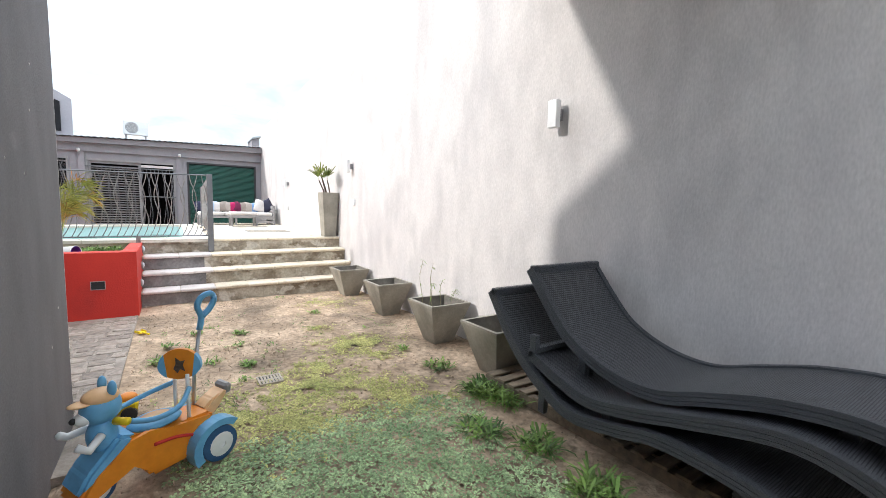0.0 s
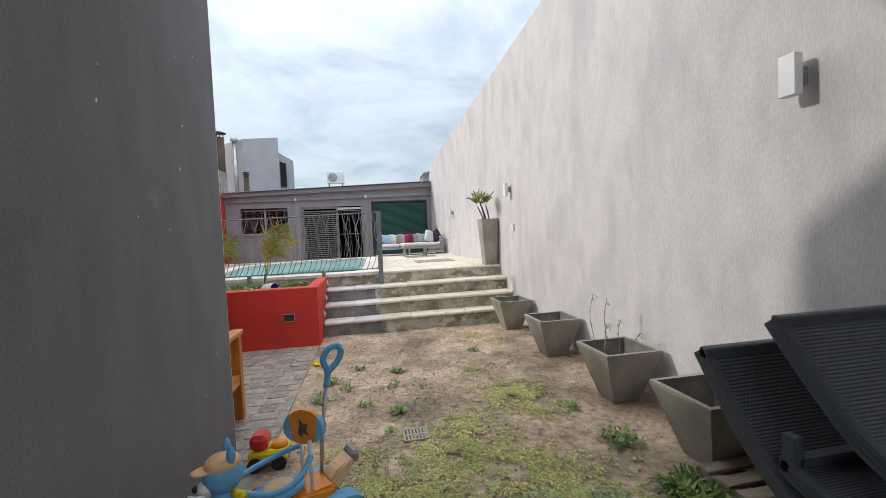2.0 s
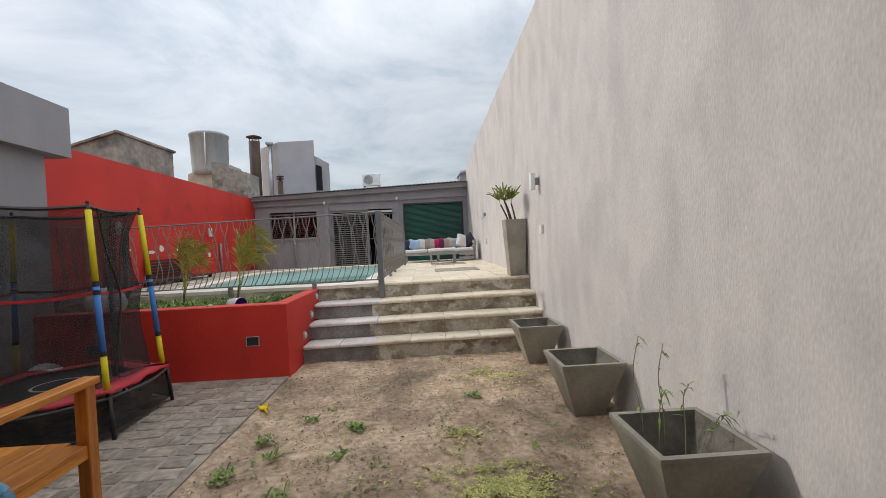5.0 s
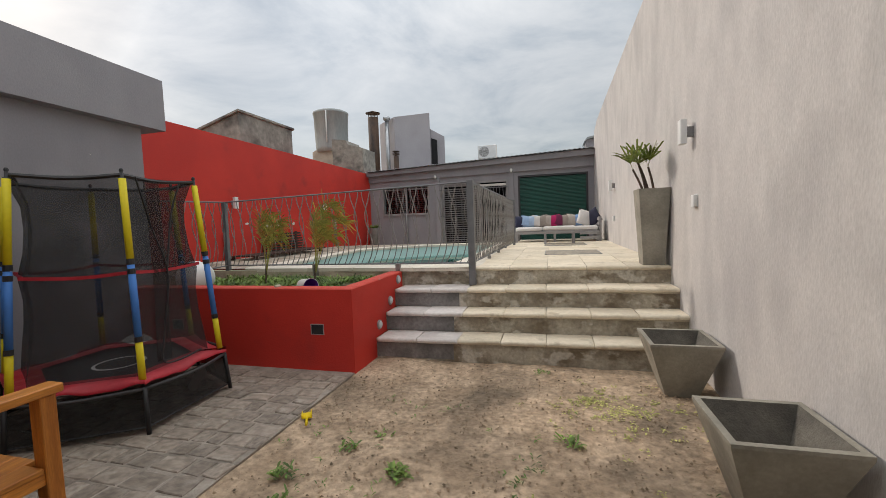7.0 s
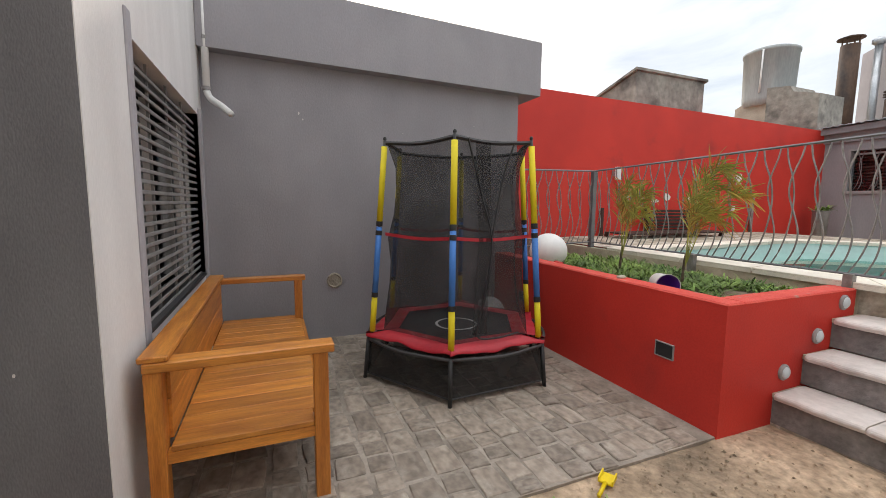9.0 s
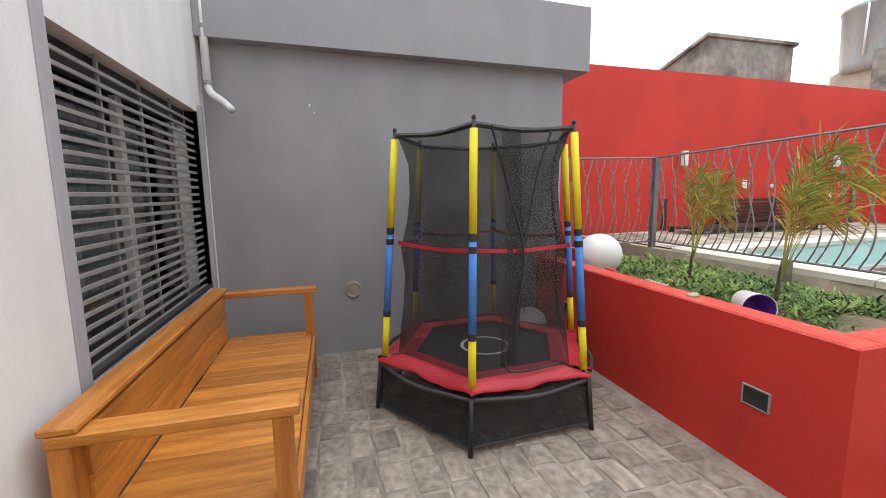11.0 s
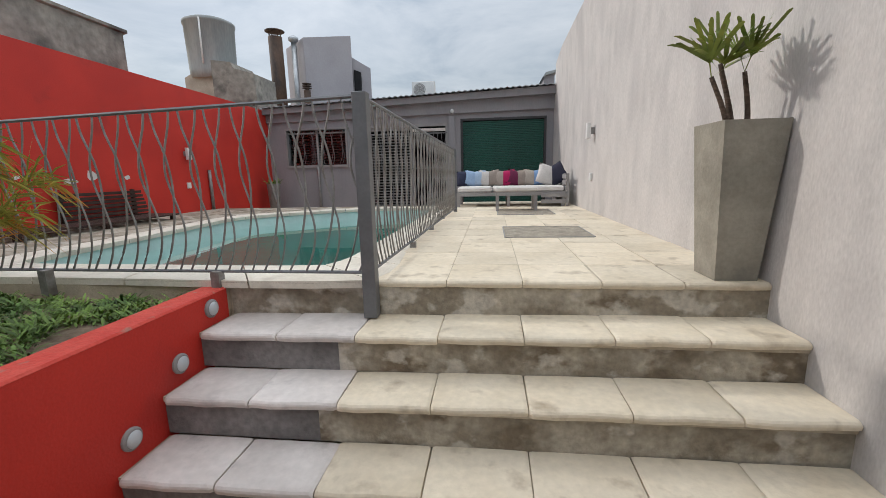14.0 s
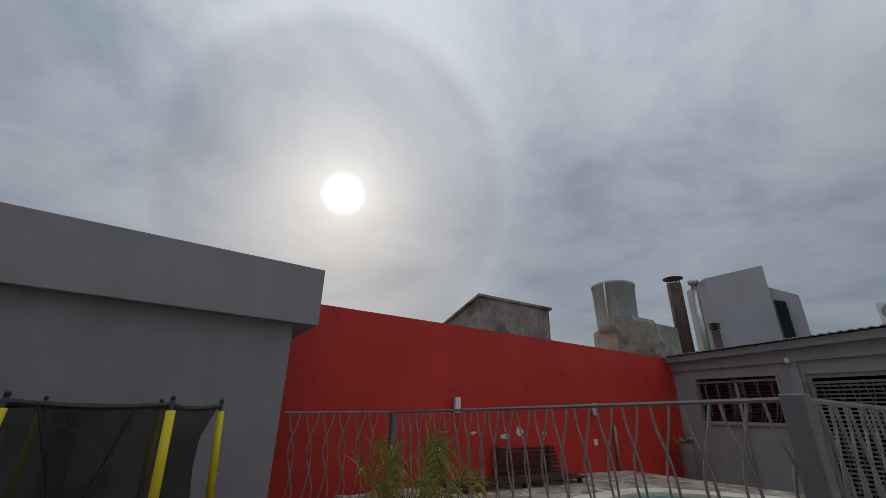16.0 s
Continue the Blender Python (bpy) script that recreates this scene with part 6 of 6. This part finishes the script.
# dark clods and bits of dry leaf
pv, pf = [], []
for _ in range(3600):
    x, y, q, a = random.uniform(0.05, 3.3), random.uniform(-6.5, 0.5), 0.004 + 0.012 * random.random() ** 3, random.uniform(0, 6.28)
    if noise.noise((x * 2.2, y * 2.2, 6)) + 0.5 * noise.noise((x * 7, y * 7, 8)) < random.uniform(-0.25, 0.35):
        continue
    u, w = Vector((math.cos(a), math.sin(a), 0)) * q, Vector((-math.sin(a), math.cos(a), 0)) * q * random.uniform(0.4, 0.9)
    c, b = Vector((x, y, 0.0)), len(pv)
    pv += [tuple(c - u), tuple(c - w), tuple(c + u), tuple(c + w), tuple(c + Vector((0, 0, q * random.uniform(0.5, 1.1))))]
    pf += [(b, b + 1, b + 4), (b + 1, b + 2, b + 4), (b + 2, b + 3, b + 4), (b + 3, b, b + 4)]
pm = bpy.data.meshes.new("soil_clods")
pm.from_pydata(pv, [], pf)
pm.materials.append(M_BEDSOIL)
tagged(new("soil_clods", pm), "dark soil clods and bits of dry leaf on the yard", "soil clods", kind="stuff")

# drain grate
dr = thing("drain_grate", (1.1, -3.1, 0.0), "square cream plastic drain grate set in the soil", "drain")
part("rim", boxes((1.0, 1.2, -3.2, -3.185, -0.01, 0.012), (1.0, 1.2, -3.015, -3.0, -0.01, 0.012), (1.0, 1.015, -3.185, -3.015, -0.01, 0.012), (1.185, 1.2, -3.185, -3.015, -0.01, 0.012)), M_BEIGE, dr)
# black sheet between the bars stands in for shade in the drain
part("well", boxes((1.01, 1.19, -3.19, -3.01, 0.0, 0.004)), M_BLACK, dr, "black sheet in place of the shaded opening")
for k in range(6):
    part("bar", boxes((1.03 + k * 0.027, 1.045 + k * 0.027, -3.185, -3.115, -0.005, 0.01)), M_BEIGE, dr)
    part("bar", boxes((1.03 + k * 0.027, 1.045 + k * 0.027, -3.085, -3.015, -0.005, 0.01)), M_BEIGE, dr)
part("bar", boxes((1.015, 1.185, -3.11, -3.09, -0.005, 0.01)), M_BEIGE, dr)

# ---- things beyond the pool ----
wb = thing("slatted_bench", (-4.1, 5.0, ZD - 0.014), "long dark brown slatted wooden bench against the red wall", "bench")
for k in range(7):
    z = 1.0 + k * 0.065
    part("back_slat", boxes((-4.42 + 0.02 * (6 - k), -4.39 + 0.02 * (6 - k), 4.25, 5.72, z, z + 0.045)), M_BROWNSLAT, wb)
for k in range(6):
    part("seat_slat", boxes((-4.25 + k * 0.1, -4.17 + k * 0.1, 3.1, 5.72, 1.0, 1.025)), M_BROWNSLAT, wb)
for y in (3.2, 4.35, 5.6):
    for x in (-4.3, -3.75):
        part("leg", boxes((x - 0.03, x + 0.03, y - 0.03, y + 0.03, ZD - 0.014, 1.0)), M_BROWNSLAT, wb)
    part("back_post", boxes((-4.47, -4.43, y - 0.03, y + 0.03, ZD - 0.014, 1.46)), M_BROWNSLAT, wb)
for y, z, a, b in ((4.6, 1.62, 0.16, 0.05), (4.95, 1.7, 0.1, 0.1), (5.6, 1.66, 0.08, 0.04), (3.9, 1.68, 0.07, 0.03)):
    bm = bmesh.new()
    prism(bm, [(y + a * math.cos(t) * random.uniform(0.5, 1.1), z + b * math.sin(t) * random.uniform(0.5, 1.1)) for t in np.linspace(0, 6.28, 12)[:-1]], "x", -4.5, -4.497)
    solid("peeled_paint", bm, M_CUSHION, "bare pale patch where red paint has peeled", "paint patch", group="peeled patches on the red wall")
hp = thing("wall_hose_pipe", (-3.08, YH, ZF), "thin dark pipe on the house wall below the window", "pipe")
part("pipe", tube(bmesh.new(), [(-3.08, YH - 0.05, ZF), (-3.08, YH - 0.05, 1.88)], 0.03, 8), M_GREYSLAT, hp, "", True)
sp = thing("side_pipe", (-4.47, 7.7, ZD), "grey upright pipe on the red wall", "pipe")
part("pipe", tube(bmesh.new(), [(-4.46, 7.68, 0.9), (-4.46, 7.68, 1.8)], 0.035, 8), M_RUST, sp, "", True)
fp = thing("flower_pot", (-4.1, 9.7, ZF), "dark tall pot with a small plant in the corner", "flower pot")
bm = bmesh.new()
lathe(bm, [(0.13, 0), (0.17, 0.8), (0.18, 0.82), (0.15, 0.82), (0.14, 0.76)], (-4.1, 9.7, ZF), 18)
part("pot_wall", bm, M_GREYSLAT, fp, "", True)
rows = []
tuft(rows, -4.1, 9.7, ZF + 0.76, 60, 0.12, 0.3, 0.02, 0.6)
o = new("leaves", leaf_mesh("leaves", [[(p - Vector((-4.1, 9.7, ZF)), w) for p, w in r] for r in rows], M_LEAF))
o.parent = fp

# ---- roofs and things beyond the walls ----
blk = thing("block_hut", (-5.8, 5.5, 0), "weathered grey block hut behind the red wall", "hut")
bm = bmesh.new()
prism(bm, [(-6.6, -0.3), (-5.05, -0.3), (-5.05, 4.3), (-6.6, 3.85)], "y", 4.5, 6.56)
part("wall", bm, M_BLOCK, blk)
bm = bmesh.new()
prism(bm, [(-6.75, 3.82), (-5.0, 4.32), (-5.0, 4.37), (-6.75, 3.87)], "y", 4.44, 6.62)
part("roof", bm, M_BLOCK, blk, "thin cement roof slab")
tk = thing("tank_stand", (-5.6, 10.7, 0), "rough block stand with a beige pillar under the tank", "tank stand")
bm = bmesh.new()
prism(bm, [(-5.85, -0.3), (-4.62, -0.3), (-4.62, 4.38), (-5.2, 4.55), (-5.3, 4.72), (-5.85, 4.8)], "y", 10.2, 11.3)
part("wall", bm, M_BLOCK, tk)
part("pillar", prism(bmesh.new(), [(-6.75, -0.3), (-5.86, -0.3), (-5.86, 4.95), (-6.3, 4.6), (-6.75, 4.4)], "y", 10.3, 11.2), M_BEIGE, tk, "peeling beige pillar")
tank = thing("water_tank", (-6.03, 10.75, 4.6), "grey fibre cement water tank on a block stand", "water tank")
bm = bmesh.new()
lathe(bm, [(0.59, -0.2), (0.61, 0.0), (0.645, 1.22), (0.67, 1.23), (0.67, 1.3), (0.55, 1.36)], (-6.15, 10.75, 4.6), 36)
part("shell", bm, M_TANK, tank, "", True)
part("overflow_pipe", tube(bmesh.new(), [(-6.0, 10.1, 4.7), (-5.97, 10.08, 5.85)], 0.022, 8), M_WHITE, tank, "thin white pipe", True)
fl = thing("chimney_flue", (-5.47, 13.2, 0), "rusted sheet steel chimney flue with a cap", "chimney")
part("flue_pipe", tube(bmesh.new(), [(-5.47, 13.2, 2.8), (-5.47, 13.2, 6.25)], 0.225, 16), M_RUSTPIPE, fl, "", True)
for a in range(4):
    x, y = -5.47 + 0.2 * math.cos(a * 1.57), 13.2 + 0.2 * math.sin(a * 1.57)
    part("cap_leg", boxes((x - 0.015, x + 0.015, y - 0.015, y + 0.015, 6.25, 6.42)), M_RUSTPIPE, fl)
bm = bmesh.new()
lathe(bm, [(0.32, 0.0), (0.32, 0.02), (0.02, 0.12)], (-5.47, 13.2, 6.42), 16)
part("cap", bm, M_RUSTPIPE, fl)
f2 = thing("vent_pipe", (-4.83, 13.2, 0), "slim galvanised vent pipe with a round cowl", "vent pipe")
part("pipe", tube(bmesh.new(), [(-4.83, 13.2, 2.8), (-4.83, 13.2, 6.1)], 0.09, 14), M_ZINC, f2, "", True)
bm = bmesh.new()
lathe(bm, [(0.09, 0.0), (0.16, 0.05), (0.16, 0.14), (0.09, 0.2)], (-4.83, 13.2, 6.05), 16)
part("cowl", bm, M_ZINC, f2, "", True)
f3 = thing("short_flue", (-4.35, 12.9, 0), "short dark flue with a slotted cap", "flue")
part("pipe", tube(bmesh.new(), [(-4.35, 12.9, 2.9), (-4.35, 12.9, 4.45)], 0.11, 12), M_RUSTPIPE, f3, "", True)
for z in (4.5, 4.57, 4.64):
    bm = bmesh.new()
    lathe(bm, [(0.15, 0), (0.15, 0.02)], (-4.35, 12.9, z), 12)
    part("cap_ring", bm, M_RUSTPIPE, f3)
part("cap_core", tube(bmesh.new(), [(-4.35, 12.9, 4.4), (-4.35, 12.9, 4.66)], 0.06, 8), M_RUSTPIPE, f3)
tw = thing("roof_tower", (-4.0, 14.6, 0), "plain lilac grey rendered tower on a neighbouring roof", "tower")
bm = bmesh.new()
plan = [(-4.46, 13.14), (-3.23, 14.37), (-4.3, 15.4), (-5.6, 14.2)]
lo = [bm.verts.new((x, y, 0.0)) for x, y in plan]
hi = [bm.verts.new((x, y, z)) for (x, y), z in zip(plan, (6.17, 6.52, 6.52, 6.17))]
bm.faces.new(lo)
bm.faces.new(hi)
ring_faces(bm, lo, hi)
part("wall", bm, M_TOWER, tw)
bm = bmesh.new()
plan = [(-3.3, 14.47), (-2.62, 14.6), (-2.9, 15.6), (-4.0, 15.2)]
lo = [bm.verts.new((x, y, 0.0)) for x, y in plan]
hi = [bm.verts.new((x, y, z)) for (x, y), z in zip(plan, (5.85, 5.45, 5.5, 5.9))]
bm.faces.new(lo)
bm.faces.new(hi)
ring_faces(bm, lo, hi)
part("annex", bm, M_TOWER, tw, "lower annex with a black sheet in place of the shaded opening")
# no hole here: a black panel paints the doorway's shade
bm = bmesh.new()
prism(bm, [(-3.2, 4.2), (-2.95, 4.2), (-2.95, 5.3), (-3.2, 5.4)], "y", 14.43, 14.52)
part("opening", bm, M_VOID, tw, "black panel painting the shade of a doorway")
ac = thing("air_conditioner", (-0.65, 14.5, 3.05), "white outdoor air conditioner unit on the roof", "air conditioner")
part("case", boxes((-1.06, -0.24, 14.34, 14.64, 4.3, 4.86), bevel=0.015), M_WHITE, ac, "white steel case")
bm = bmesh.new()
lathe(bm, [(0.215, 0.0), (0.215, 0.012), (0.19, 0.016)], (0, 0, 0), 24)
bmesh.ops.transform(bm, matrix=pose(-0.78, 14.338, 4.58, 90), verts=bm.verts)
part("fan_grille", bm, M_GREYSLAT, ac, "dark round fan grille")
for k in range(4):
    bm = bmesh.new()
    r = 0.05 + 0.045 * k
    tube(bm, [(-0.78 + r * math.cos(a), 14.318, 4.58 + r * math.sin(a)) for a in np.linspace(0, 6.28, 20)], 0.006, 4)
    part("grille_ring", bm, M_WHITE, ac)
for x in (-0.98, -0.34):
    part("stand_leg", boxes((x - 0.03, x + 0.03, 14.4, 14.6, 2.9, 4.3)), M_SOFAFRAME, ac)
ne = thing("neighbour_eave", (3.0, 11.4, 3.3), "grey tiled eave of the next house above the wall", "eave")
bm = bmesh.new()
prism(bm, [(3.16, 4.14), (3.25, 4.27), (3.55, 4.33), (3.55, 4.27), (3.25, 4.2)], "y", 11.2, 12.4)
part("tiles", bm, M_TANK, ne)
part("wall", boxes((3.22, 3.5, 11.3, 12.3, 3.2, 4.22)), M_HOUSE, ne)

# ---- slabs of the steps and the deck ----
XS = np.linspace(0.0, XR, 8)


def slab_mesh(name, w, d, th, material, nose):
    bm = bmesh.new()
    if nose:
        prof = [(0.0, -th * 0.5), (0.004, -th * 0.85), (0.02, -th), (d, -th), (d, 0.0), (0.028, 0.0), (0.012, -th * 0.1), (0.003, -th * 0.28)]
    else:
        prof = [(0.0, -th), (d, -th), (d, -0.004), (d - 0.004, 0), (0.004, 0), (0.0, -0.004)]
    if not nose:
        prism(bm, prof, "x", 0.0025, w - 0.0025)
        return finish(name, bm, material)
    # worn front edge: uneven along its length and rounded off at the joints
    rings = []
    for x, worn in ((0.003, 1.0), (0.02, 0.3), (w * 0.25, 0.0), (w * 0.5, 0.0), (w * 0.75, 0.0), (w - 0.02, 0.3), (w - 0.003, 1.0)):
        off = random.uniform(-0.004, 0.004)
        rings.append([bm.verts.new((x, py + (worn * 0.008 + off if py < 0.03 else 0.0), pz - (worn * 0.006 if pz > -th * 0.3 else 0.0) + (off * 0.6 if py < 0.03 else 0.0))) for py, pz in prof])
    for ra_, rb_ in zip(rings, rings[1:]):
        ring_faces(bm, ra_, rb_)
    bm.faces.new(rings[0])
    bm.faces.new(rings[-1][::-1])
    bmesh.ops.recalc_face_normals(bm, faces=bm.faces)
    return finish(name, bm, material)


sw_ = 0.481
for k in range(3):
    depth = NOSE[k + 1] - NOSE[k] + 0.03
    a_ = [slab_mesh("tread_slab", sw_, depth, 0.052, M_SLABPINK, True) for _ in range(2)]
    b_ = [slab_mesh("tread_slab", sw_, depth, 0.052, M_SLAB, True) for _ in range(3)]
    for i in range(7):
        piece("tread_slab", a_[i] if i < 2 else b_[i % 3], steps, pose(0.018 + i * sw_, NOSE[k] + random.uniform(-0.006, 0.006), R * (k + 1) - 0.006 + 0.004 * i + random.uniform(-0.003, 0.003), random.uniform(-0.5, 0.5), -0.45 + random.uniform(-0.3, 0.3), random.uniform(-0.6, 0.6)))
cols, tw_ = 5, 0.476
front, plain = slab_mesh("deck_slab", tw_, 0.47, 0.05, M_SLAB, True), slab_mesh("deck_slab", tw_, 0.47, 0.045, M_SLAB, False)
for i in range(cols):
    y, j = NOSE[3], 0
    while y < 8.3:
        piece("deck_slab", front if j == 0 else plain, deck, pose(1.005 + i * tw_, y, ZD + random.uniform(-0.002, 0.002), random.uniform(-0.15, 0.15), random.uniform(-0.15, 0.15)))
        y += 0.475
        j += 1
for x0, x1, y0, y1 in ((1.91, 2.8, 3.3, 4.12), (1.87, 2.75, 5.6, 6.5)):
    hc = thing("hatch_cover", ((x0 + x1) / 2, (y0 + y1) / 2, ZD), "rough grey cement hatch cover in the deck", "hatch", "hatches in the deck")
    part("panel", boxes((x0, x1, y0, y1, ZD - 0.002, ZD + 0.006)), M_HATCH, hc)
    part("rim", boxes((x0 - 0.012, x0, y0, y1, ZD, ZD + 0.009), (x1, x1 + 0.012, y0, y1, ZD, ZD + 0.009), (x0, x1, y0 - 0.012, y0, ZD, ZD + 0.009), (x0, x1, y1, y1 + 0.012, ZD, ZD + 0.009)), M_GREYSLAT, hc)

# ---- paving stones ----
paving = solid("pavement", boxes((-2.95, -0.01, YC, PY0 - 0.0, -0.08, 0.004), (XC, -0.03, -3.9, YC, -0.08, 0.003)), M_MORTAR, "grey stone block paving with pale mortar joints", "paving", "structure")
random.seed(3)
stones = []
for v in range(6):
    bm = bmesh.new()
    pts = []
    for sx, sy in ((-1, -1), (0, -1.03), (1, -1), (1.02, 0), (1, 1), (0, 1.03), (-1, 1), (-1.02, 0)):
        pts.append((sx * 0.5 * random.uniform(0.86, 1.0), sy * 0.5 * random.uniform(0.84, 1.0)))
    lo = [bm.verts.new((x, y, -0.02)) for x, y in pts]
    me_ = [bm.verts.new((x, y, 0.008)) for x, y in pts]
    hi = [bm.verts.new((x * 0.93, y * 0.93, 0.013 + random.uniform(-0.002, 0.002))) for x, y in pts]
    ring_faces(bm, lo, me_)
    ring_faces(bm, me_, hi)
    bm.faces.new(hi)
    stones.append(finish("stone", bm, M_STONE))
y = YC + 0.1
while y < 0.0:
    d = random.uniform(0.145, 0.175)
    x = -2.93 + random.uniform(0, 0.1)
    while x < -0.06:
        w = min(random.choice((0.12, 0.15, 0.17, 0.19, 0.22, 0.26)), -0.015 - x)
        if w > 0.07:
            piece("stone", random.choice(stones), paving, pose(x + w / 2, y + random.uniform(-0.006, 0.006), random.uniform(-0.004, 0.003), random.uniform(-1, 1), random.uniform(-1, 1), random.uniform(-4, 4)) @ Matrix.Diagonal((w, d, 1, 1)))
        x += w + 0.016
    y += d + 0.014

# small chips and scuffs in the paint
random.seed(8)
bm = bmesh.new()
for _ in range(20):
    y, z, s = random.uniform(-5.6, -3.4), random.uniform(0.3, 3.2), random.uniform(0.003, 0.008)
    prism(bm, [(y + s * math.cos(t) * random.uniform(0.5, 1), z + 1.6 * s * math.sin(t) * random.uniform(0.5, 1)) for t in np.linspace(0, 6.28, 7)[:-1]], "x", XC, XC + 0.002)
for y, z, s in ((-2.32, 2.42, 0.022), (-2.28, 2.36, 0.015), (-1.2, 2.3, 0.008), (-0.5, 2.2, 0.008), (-0.3, 2.45, 0.01)):
    prism(bm, [(y + s * 0.5 * math.cos(t) * random.uniform(0.5, 1), z + s * math.sin(t) * random.uniform(0.5, 1)) for t in np.linspace(0, 6.28, 7)[:-1]], "x", -2.95, -2.947)
solid("paint_chips", bm, M_CUSHION, "small pale chips in the grey wall paint", "paint chips", "stuff")
